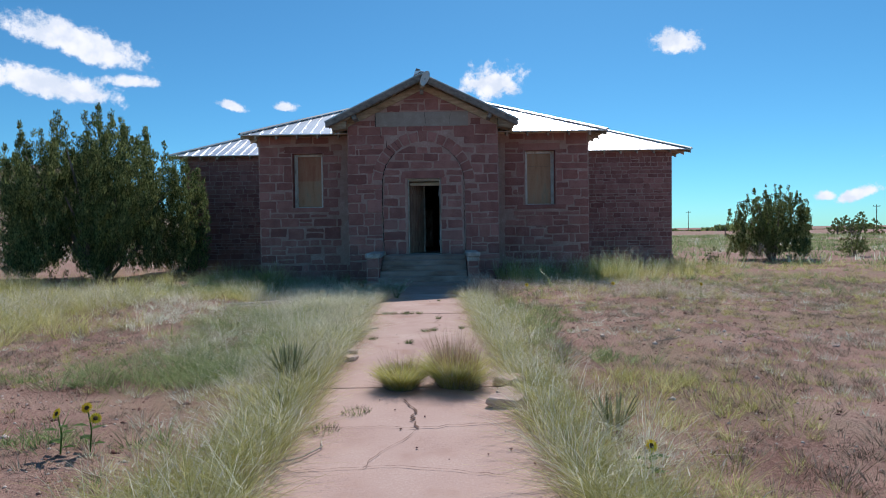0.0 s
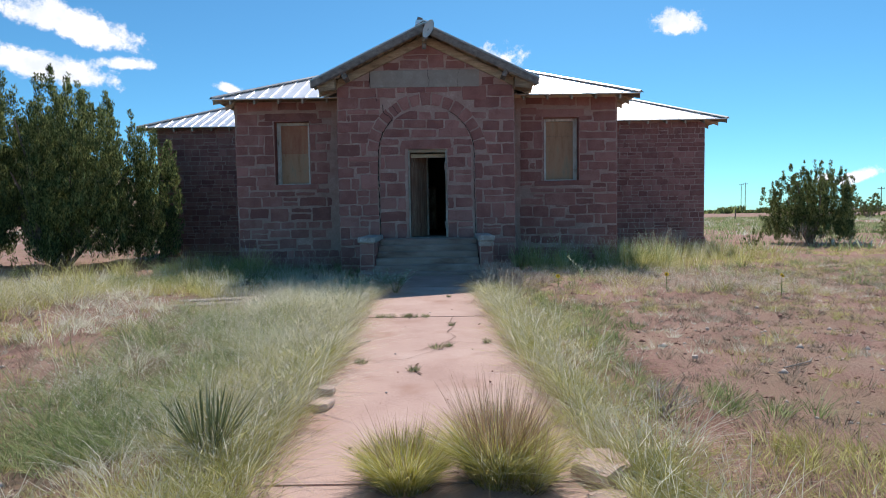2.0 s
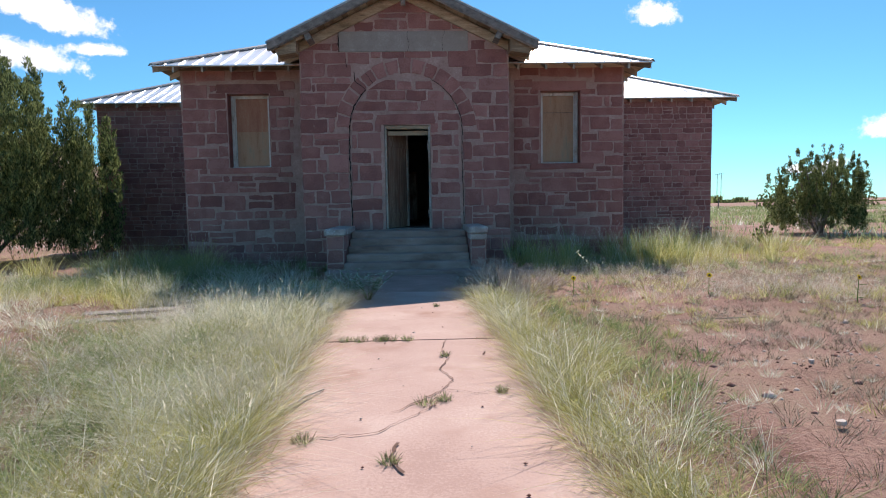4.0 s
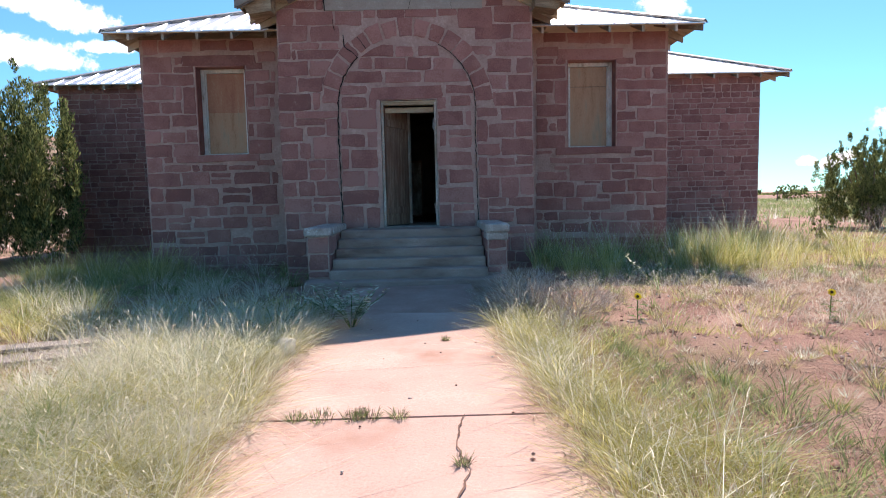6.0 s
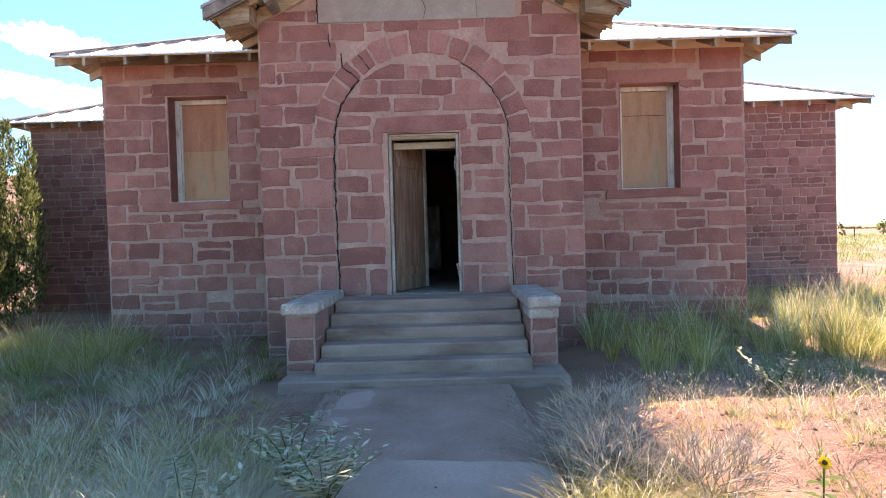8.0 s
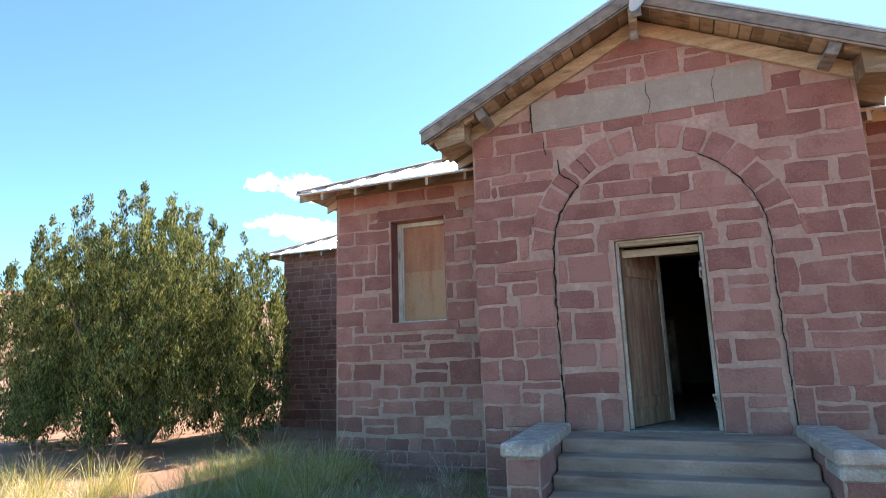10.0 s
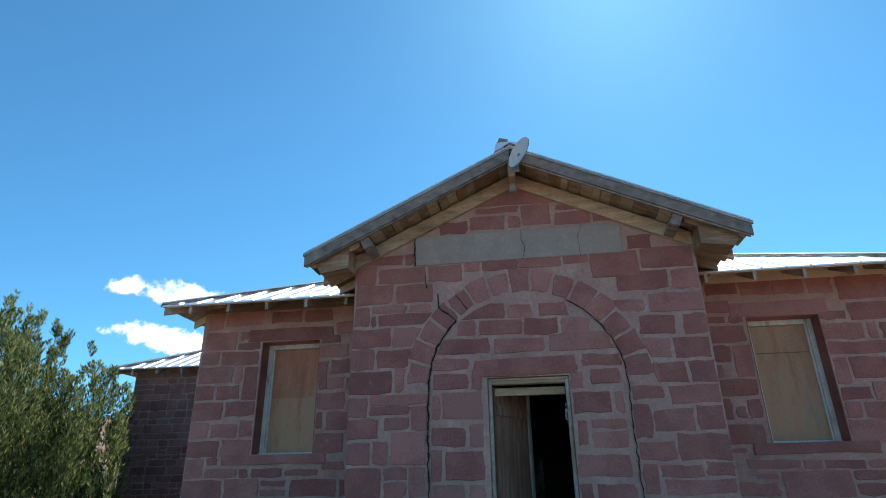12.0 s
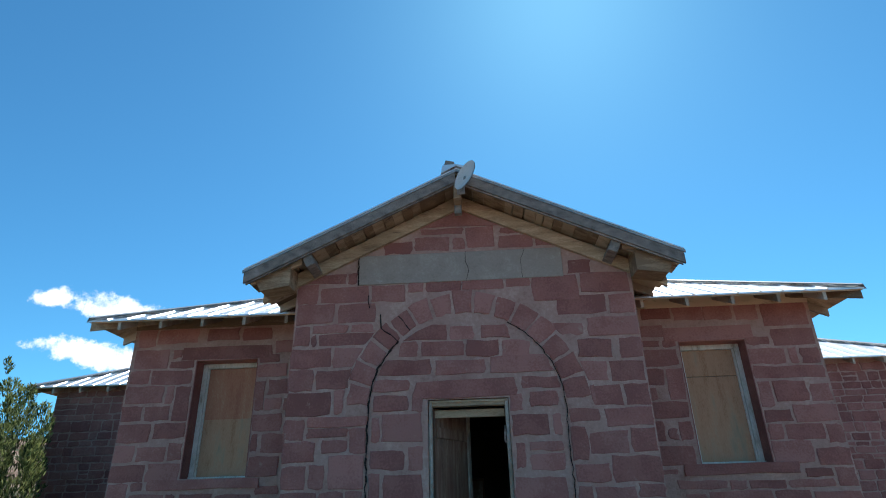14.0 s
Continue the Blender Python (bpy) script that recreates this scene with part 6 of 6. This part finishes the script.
def sunflower(x, y, tall, face_deg, heads):
    flower = tagged(empty("sunflower", x, y, 0.0), "wild sunflower with yellow petals and green leaves", "sunflower", "wild sunflowers")
    part("stem", tube(bmesh.new(), [(0, 0, -0.02), (0.01, 0.01, tall * 0.5), (0.0, -0.01, tall)], [0.006, 0.005, 0.004], 5), LEAF, flower)
    for k in range(6):
        a, z = k * 2.4, tall * (0.2 + 0.1 * k)
        d, s = Vector((math.cos(a), math.sin(a), 0.25)), Vector((-math.sin(a), math.cos(a), 0))
        bm = bmesh.new()
        o = Vector((0, 0, z))
        pts = [o, o + d * 0.05 + s * 0.028, o + d * 0.11 + Vector((0, 0, -0.02)), o + d * 0.05 - s * 0.028]
        vs = [bm.verts.new(p) for p in pts] + [bm.verts.new(o + d * 0.05 - Vector((0, 0, 0.006)))]
        for f in ((0, 1, 4), (1, 2, 4), (2, 3, 4), (3, 0, 4)):
            bm.faces.new([vs[i] for i in f])
        part("leaf", bm, LEAF, flower)
    for k in range(heads):
        head = part("flower_head", bmesh.new(), PETAL, flower)
        bm = bmesh.new()
        for j in range(14):
            a = 2 * math.pi * j / 14
            c, s = math.cos(a), math.sin(a)
            vs = [bm.verts.new(v) for v in ((c * 0.012 - s * 0.005, s * 0.012 + c * 0.005, 0), (c * 0.012 + s * 0.005, s * 0.012 - c * 0.005, 0), (c * 0.028 + s * 0.006, s * 0.028 - c * 0.006, 0.004), (c * 0.04, s * 0.04, 0.0), (c * 0.028 - s * 0.006, s * 0.028 + c * 0.006, 0.004))]
            bm.faces.new(vs)
        bm.to_mesh(head.data)
        bm.free()
        head.matrix_basis = pose(0.09 * k, -0.015 - 0.06 * k, tall - 0.05 * k, 62, 0, face_deg + 50 * k)
        disc = tube(bmesh.new(), [(0, 0, -0.004), (0, 0, 0.004), (0, 0, 0.009)], [0.013, 0.014, 0.007], 10)
        part("disc", disc, SEED_DISC, head)


for x, y, tall, turn_deg, heads in ((-2.26, 3.25, 0.30, 0, 2), (-2.42, 3.2, 0.28, -30, 1), (1.16, 2.75, 0.20, 10, 1), (1.69, 11.35, 0.28, 0, 1), (4.9, 10.6, 0.32, 20, 1), (3.4, 11.2, 0.3, -10, 1)):
    sunflower(x, y, tall, turn_deg, heads)


def dead_shrub(x, y, radius, tall, stems, label):
    """A bare shrub of forking twigs."""
    shrub = tagged(empty("dead_shrub", x, y, 0.0), label, "shrub")
    bm = bmesh.new()

    def fork(p, d, length, r, depth):
        q = p + d * length
        bend = p + d * length * 0.5 + Vector((random.uniform(-1, 1), random.uniform(-1, 1), random.uniform(-0.6, 0.6))) * length * 0.10
        tube(bm, [p, bend, q], [r, r * 0.85, r * 0.65], 3)
        if depth:
            for _ in range(random.choice((2, 3, 3))):
                d2 = (d + Vector((random.uniform(-1, 1), random.uniform(-1, 1), random.uniform(-0.5, 0.7))) * 0.75).normalized()
                fork(q, d2, length * random.uniform(0.55, 0.85), r * 0.62, depth - 1)

    for _ in range(stems):
        a, out = random.uniform(0, 2 * math.pi), random.uniform(0.2, 1.0)
        fork(Vector((0, 0, 0)), Vector((math.cos(a) * out * radius, math.sin(a) * out * radius, tall * random.uniform(0.5, 1.0))).normalized(), max(radius, tall) * 0.34, 0.006, 3)
    part("twig_tangle", bm, TWIG, shrub)["kind"] = "stuff"
    return shrub


dead_shrub(0.80, 12.25, 0.60, 0.50, 46, "bare grey tumbleweed shrub beside the steps")
dead_shrub(0.72, 11.75, 0.50, 0.40, 36, "bare grey tumbleweed shrub beside the path")
dead_shrub(1.15, 11.5, 0.50, 0.35, 32, "bare tan tumbleweed shrub beside the path")
dead_shrub(0.95, 10.9, 0.35, 0.25, 14, "bare tan tumbleweed shrub beside the path")
dead_shrub(1.55, 11.9, 0.35, 0.3, 12, "bare tan tumbleweed shrub in the grass")
dead_shrub(6.6, 18.6, 0.6, 1.0, 9, "tall bare weed stalks near the wall")
dead_shrub(5.3, 17.0, 0.4, 0.8, 7, "tall bare weed stalks near the wall")
dead_shrub(1.25, 5.6, 0.3, 0.2, 10, "small grey dead shrub in the grass")
dead_shrub(12.0, 21.6, 0.6, 0.9, 9, "bare weed stalks before a juniper")


def leafy_weed(x, y, tall, stems, reach=0.4):
    weed = tagged(empty("leafy_weed", x, y, 0.0), "leafy silvery-green weed in the shade beside the path", "weed")
    verts, faces = [], []
    for _ in range(stems):
        a, out = random.uniform(0, 2 * math.pi), random.uniform(0.3, 1.0)
        tip = Vector((math.cos(a) * out * reach, math.sin(a) * out * reach, tall * random.uniform(0.5, 1.0)))
        part("stem", tube(bmesh.new(), [(0, 0, -0.02), tip * 0.5 + Vector((0, 0, 0.05)), tip], [0.005, 0.004, 0.002], 4), LEAF, weed)
        for k in range(26):
            p = tip * (0.3 + 0.7 * k / 25) + Vector((0, 0, 0.03))
            s = 1 if k % 2 else -1
            d = Vector((-math.sin(a) * s + random.uniform(-0.5, 0.5), math.cos(a) * s + random.uniform(-0.5, 0.5), random.uniform(-0.3, 0.5))).normalized()
            w = d.cross(Vector((0, 0, 1))).normalized() * 0.013
            length = random.uniform(0.05, 0.09)
            b = len(verts)
            verts += [p, p + d * length * 0.5 + w, p + d * length, p + d * length * 0.5 - w]
            faces.append((b, b + 1, b + 2, b + 3))
    from_arrays("leaves", np.array([tuple(v) for v in verts]), np.array(faces), WEED, weed)["kind"] = "stuff"


leafy_weed(-0.98, 11.55, 0.38, 16, 0.42)
leafy_weed(-1.25, 11.9, 0.40, 14, 0.40)
leafy_weed(-1.6, 11.2, 0.35, 6)
leafy_weed(2.6, 13.4, 0.45, 6)


# ---------------------------------------------------------------- junipers
def juniper(x, y, rx, ry, tall, sprays, leaf_count, leaf, label, seed, lobes, name="juniper"):
    """A juniper: forked trunks, and a crown of upright flame-shaped sprays of small leaves."""
    gen = np.random.default_rng(seed)
    tree = tagged(empty(name, x, y, 0.0), label, "tree")
    state = random.Random(seed)
    for _ in range(13):
        a, out = state.uniform(0, 2 * math.pi), state.uniform(0.25, 0.8)
        top = Vector((math.cos(a) * rx * out, math.sin(a) * ry * out, tall * state.uniform(0.45, 0.75)))
        bend = Vector((top.x * 0.45, top.y * 0.45, top.z * 0.32)) + Vector((state.uniform(-0.15, 0.15), state.uniform(-0.15, 0.15), 0))
        r = 0.035 * tall / 2
        trunk = tube(bmesh.new(), [(top.x * 0.05, top.y * 0.05, -0.1), bend, top * 0.8, top], [r, r * 0.7, r * 0.4, r * 0.15], 6)
        part("trunk", trunk, BARK, tree)
    # the crown is a crowd of upright tapering spires, each set with sprays
    spires = max(6, sprays // 38)
    turn, far = np.arange(spires) * 2.39996 + gen.normal(0, 0.25, spires), np.sqrt((np.arange(spires) + 0.5) / spires) * 0.92
    head = np.ones(spires)
    for la, amount, width in lobes:      # lower or higher sides of the crown
        head += amount * far * np.exp(-((np.angle(np.exp(1j * (turn - la)))) / width) ** 2)
    sx, sy = np.cos(turn) * rx * far + gen.normal(0, 0.04, spires) * rx, np.sin(turn) * ry * far + gen.normal(0, 0.04, spires) * ry
    top = tall * (1 - 0.30 * far ** 2.4) * gen.uniform(0.78, 1.0, spires) * head
    low = tall * np.where(far > 0.55, gen.uniform(0.0, 0.10, spires), 0.18)
    thick = math.sqrt(rx * ry / spires) * gen.uniform(0.9, 1.5, spires)
    of = gen.integers(0, spires, sprays)
    up = gen.uniform(0, 1, sprays) ** 1.25
    a = gen.uniform(0, 2 * np.pi, sprays)
    girdle = np.clip(1 - up, 0, 1) ** 0.62 * (0.8 + 0.2 * np.clip(up / 0.3, 0, 1)) * np.sqrt(gen.uniform(0.12, 1.1, sprays))
    px, py = sx[of] * (1 + 0.05 * up) + np.cos(a) * thick[of] * girdle, sy[of] * (1 + 0.05 * up) + np.sin(a) * thick[of] * girdle
    length = tall * gen.uniform(0.035, 0.068, sprays) * (1.1 - 0.25 * up)
    pz = low[of] + (top[of] - low[of] - length * 0.8) * up
    girth = length * gen.uniform(0.17, 0.27, sprays)
    out_x, out_y = np.cos(a) * (0.38 - 0.28 * up), np.sin(a) * (0.38 - 0.28 * up)
    n = leaf_count
    s = gen.uniform(0, 1, (sprays, n)) ** 0.85
    taper = np.sin(np.pi * np.clip(s * 0.86 + 0.10, 0, 1)) ** 0.8
    b = gen.uniform(0, 2 * np.pi, (sprays, n))
    rad = girth[:, None] * taper * np.sqrt(gen.uniform(0.1, 1, (sprays, n))) * gen.uniform(0.8, 1.45, (sprays, n))
    bx, by = np.cos(b), np.sin(b)
    cx = px[:, None] + out_x[:, None] * length[:, None] * s + bx * rad
    cy = py[:, None] + out_y[:, None] * length[:, None] * s + by * rad
    cz = pz[:, None] + length[:, None] * s
    cx, cy, cz, bx, by = cx.ravel(), cy.ravel(), cz.ravel(), bx.ravel(), by.ravel()
    total = len(cx)
    size = leaf * gen.uniform(0.6, 1.4, total)
    tip = np.stack([bx * 0.55 + gen.normal(0, 0.3, total), by * 0.55 + gen.normal(0, 0.3, total), np.full(total, 1.25) + gen.normal(0, 0.25, total)], -1)
    tip /= np.linalg.norm(tip, axis=1)[:, None]
    side = np.cross(tip, gen.normal(0, 1, (total, 3)))
    side /= np.linalg.norm(side, axis=1)[:, None] + 1e-9
    c = np.stack([cx, cy, cz], -1)
    verts = np.stack([c, c + tip * size[:, None] * 0.5 + side * size[:, None] * 0.12, c + tip * size[:, None], c + tip * size[:, None] * 0.5 - side * size[:, None] * 0.12], 1).reshape(-1, 3)
    base = (np.arange(total) * 4)[:, None]
    from_arrays("crown", verts, base + np.array([[0, 1, 2, 3]]), JUNIPER, tree)
    return tree


juniper(-11.45, 18.9, 3.45, 2.5, 5.7, 5600, 52, 0.085, "large dense green juniper beside the house", 5, ((0.0, -0.25, 0.5), (math.pi, -0.12, 0.6)))
juniper(13.95, 24.2, 1.6, 1.6, 3.3, 2200, 40, 0.070, "dense dark green juniper on the plain", 8, ((math.pi, -0.25, 0.6), (0.0, -0.15, 0.6)))
juniper(19.4, 27.0, 0.6, 0.6, 1.2, 420, 44, 0.04, "small round juniper bush on the plain", 9, ())
juniper(54.0, 76.0, 2.6, 2.4, 3.3, 300, 40, 0.16, "dark juniper far off on the plain", 10, ())
juniper(61.0, 88.0, 2.2, 2.2, 2.6, 120, 60, 0.2, "dark juniper far off on the plain", 11, ())
juniper(48.5, 84.0, 2.0, 2.0, 2.3, 120, 60, 0.2, "dark juniper far off on the plain", 12, ())
juniper(9.6, 20.4, 0.30, 0.30, 0.75, 26, 60, 0.06, "young shrub at the corner of the house", 13, (), "shrub")

# far line of scrub on the horizon
n = 30000
az = rng.uniform(-1.1, 1.1, n)
group_of = np.floor(az * 55)
d = 210 + 120 * lattice_noise(group_of, group_of * 0, 41) + rng.normal(0, 4, n)
h = (0.6 + 3.0 * lattice_noise(group_of, group_of * 0, 42) ** 2) * rng.uniform(0.3, 1.0, n)
fx, fy = np.sin(az) * d, np.cos(az) * d
blades("far_scrub", fx, fy, h, 1.3, 0.3, JUNIPER, "dark line of scrub on the horizon", "scrub", small=True)


# ---------------------------------------------------------------- things on the plain
def power_pole(x, y, tall, arm, label):
    pole = tagged(empty("power_pole", x, y, 0.0), label, "power pole", "power line poles")
    part("pole", tube(bmesh.new(), [(0, 0, -0.5), (0, 0, tall)], [0.2, 0.13], 8), POLE, pole)
    part("crossarm", a_box(-arm / 2, arm / 2, -0.09, 0.09, tall - 0.75, tall - 0.5, bevel=0.02), POLE, pole)
    for s in (-1, 0, 1):
        part("insulator", tube(bmesh.new(), [(s * arm * 0.45, 0, tall - 0.5), (s * arm * 0.45, 0, tall - 0.2)], [0.06, 0.04], 6), POLE, pole)


for dist, offset, tall, arm in ((300, 0.4205, 10.0, 2.6), (330, 0.508, 16.0, 2.6), (330, 0.515, 16.5, 2.6), (230, 0.745, 9.5, 2.8)):
    power_pole(offset * dist, dist, tall, arm, "distant wooden power pole with a crossarm")
for k in range(12):
    post = tagged(empty("fence_post", 36.0 + 5.2 * k, 74.0 + 0.6 * k, 0.0), "weathered wooden fence post on the plain", "fence post", "field fence posts")
    part("post", tube(bmesh.new(), [(0, 0, -0.2), (0.02, 0, 1.25 + 0.15 * (k % 3 == 0))], [0.07, 0.06], 6), POLE, post)


# ---------------------------------------------------------------- loose things near the path
def chunk(x, y, z, sx, sy, sz, turn_deg, label, name="concrete_chunk", mat=ROCK, tip=0.0):
    """A broken piece of slab: flat on top, its sides split and uneven."""
    bm = bmesh.new()
    sides = random.choice((7, 8, 9))
    turns = [2 * math.pi * (k + random.uniform(-0.3, 0.3)) / sides for k in range(sides)]
    reach = [random.uniform(0.82, 1.15) for _ in turns]
    rings = []
    for h, wide in ((-1.0, 0.90), (-0.2, 1.04), (0.75, 1.0), (1.0, 0.90)):
        rings.append([bm.verts.new((math.cos(a) * sx * r * wide + random.gauss(0, 0.03) * sx, math.sin(a) * sy * r * wide + random.gauss(0, 0.03) * sy, sz * (h + random.gauss(0, 0.10)))) for a, r in zip(turns, reach)])
    for low, high in zip(rings, rings[1:]):
        for k in range(sides):
            bm.faces.new((low[k - 1], low[k], high[k], high[k - 1]))
    crown = bm.verts.new((random.gauss(0, 0.1) * sx, random.gauss(0, 0.1) * sy, sz * 1.05))
    for k in range(sides):
        bm.faces.new((rings[-1][k - 1], rings[-1][k], crown))
    bm.faces.new(rings[0][::-1])
    ob = mesh_object(name, bm, mat)
    ob.matrix_world = pose(x, y, z, tip, tip * 0.5, turn_deg)
    return tagged(ob, label, "rubble")


chunk(0.52, 4.12, 0.05, 0.17, 0.11, 0.035, 20, "broken pink concrete chunk at the path's edge", tip=6)
chunk(0.62, 4.75, 0.05, 0.14, 0.20, 0.035, -15, "heaved pink concrete chunk at the path's edge", tip=-5)
chunk(0.55, 4.40, 0.03, 0.12, 0.10, 0.03, 40, "broken pink concrete chunk at the path's edge")
chunk(-1.00, 5.78, 0.04, 0.10, 0.09, 0.025, 10, "broken concrete chunk on the path's edge")
chunk(-1.03, 6.1, 0.035, 0.06, 0.08, 0.03, 60, "broken concrete chunk on the path's edge")
chunk(3.9, 8.9, 0.02, 0.030, 0.020, 0.015, 30, "pale stone on bare soil", "stone_block", PEBBLE)
chunk(2.7, 8.2, 0.02, 0.025, 0.020, 0.015, 70, "reddish stone on bare soil", "stone_block", PEBBLE)
chunk(2.05, 7.0, 0.02, 0.035, 0.022, 0.013, 10, "pale flat stone on bare soil", "stone_block", PEBBLE)

bm = bmesh.new()
made = bmesh.ops.create_icosphere(bm, subdivisions=3, radius=0.095)["verts"]
for v in made:
    k = noise.noise(v.co * 14) * 0.05 + noise.noise(v.co * 33) * 0.03
    v.co = Vector((v.co.x * 0.85, v.co.y * 0.7, v.co.z * 0.9)) + v.co.normalized() * k
bag = mesh_object("plastic_bag", bm, PLASTIC)
bag.matrix_world = pose(-1.36, 10.62, 0.06, 0, 15, 20)
tagged(bag, "crumpled white plastic bag caught in the grass", "plastic bag")

for k, (x, y, turn_deg, length) in enumerate(((-3.55, 10.75, 18, 1.5), (-3.35, 11.0, 22, 1.3), (-3.7, 11.2, 15, 1.4))):
    ob = mesh_object("board", a_box(-length / 2, length / 2, -0.10, 0.10, 0.0, 0.03, bevel=0.005), GREY_WOOD)
    ob.matrix_world = pose(x, y, float(ground_height(x, y)) + 0.015 + 0.004 * k, 1, 0, turn_deg)
    tagged(ob, "weathered grey board lying in the grass", "board", "boards on the ground")


def stick(points, r, label):
    ob = mesh_object("stick", tube(bmesh.new(), points, [r * (1 - 0.6 * k / len(points)) for k in range(len(points))], 5), TWIG)
    tagged(ob, label, "stick")


stick([(-1.35, 2.75, 0.03), (-1.05, 2.88, 0.05), (-0.85, 3.05, 0.035), (-0.76, 3.22, 0.035), (-0.79, 3.34, 0.03)], 0.008, "bent dry stalk lying over the path's edge")
stick([(-1.12, 7.35, 0.03), (-1.02, 7.6, 0.05), (-0.93, 7.8, 0.03)], 0.012, "grey stick at the path's edge")
stick([(-1.2, 7.25, 0.03), (-1.05, 7.45, 0.06), (-1.0, 7.7, 0.03)], 0.010, "grey stick at the path's edge")
stick([(-2.9, 8.2, 0.04), (-2.3, 7.9, 0.08), (-1.9, 7.4, 0.04)], 0.010, "pale dry stalk lying in the grass")
stick([(2.6, 6.6, 0.02), (2.9, 6.75, 0.03), (3.1, 7.0, 0.02)], 0.007, "grey stick on bare soil")
stick([(2.35, 10.0, 0.02), (2.8, 9.8, 0.03), (3.3, 9.9, 0.02)], 0.007, "grey stick on bare soil")

# dry litter blown against the edges of the path
n = 5000
ly = rng.uniform(1.2, 13.6, n)
inner = np.abs(rng.normal(0, 0.07, n))
lx = np.where(rng.uniform(0, 1, n) < 0.5, left_edge(ly) + inner, left_edge(ly) + 1.76 - inner)
blades("dry_litter", lx, ly, rng.uniform(0.02, 0.09, n), 0.004, rng.uniform(1.1, 1.9, n), GRASS_DRY, "dry stalks and litter along the path's edges", "litter", z=np.full(n, 0.024))

# pebbles and clods: on the soil, and a few on the path
n = 13000
x, y = rng.uniform(-8, 8, n), rng.uniform(1.0, 13.0, n)
ok = off_path(x, y, 0.1) & (lattice_noise(x * 0.75, y * 0.75, 11) < 0.62)
x, y = x[ok], y[ok]
px, py = rng.uniform(-0.8, 0.6, 60), rng.uniform(1.5, 12.5, 60)
x, y = np.r_[x, px], np.r_[y, py]
n = len(x)
z = np.r_[ground_height(x[:-60], y[:-60]), np.full(60, 0.026)]
size = np.r_[rng.uniform(0.006, 0.022, n - 60) * (1 + 1.2 * (rng.uniform(0, 1, n - 60) < 0.05)), rng.uniform(0.005, 0.014, 60)]
unit = np.array([(1, 0, 0), (0, 1, 0), (-1, 0, 0), (0, -1, 0), (0, 0, 0.7), (0, 0, -0.5)])
verts = np.stack([x, y, z], -1)[:, None] + unit[None] * size[:, None, None] * rng.uniform(0.6, 1.3, (n, 6, 1))
tris = np.array([(0, 1, 4), (1, 2, 4), (2, 3, 4), (3, 0, 4), (1, 0, 5), (2, 1, 5), (3, 2, 5), (0, 3, 5)])
pebbles = from_arrays("pebbles", verts.reshape(-1, 3), ((np.arange(n) * 6)[:, None, None] + tris[None]).reshape(-1, 3), PEBBLE)
tagged(pebbles, "loose pebbles and clods on the soil", "pebbles", kind="stuff")

# ---------------------------------------------------------------- stones of the walls
for name, verts, faces, owner in STONES:
    data = bpy.data.meshes.new(name)
    data.from_pydata([tuple(v) for v in verts], [], faces)
    data.materials.append(STONE)
    ob = new(name, data)
    ob.parent = owner
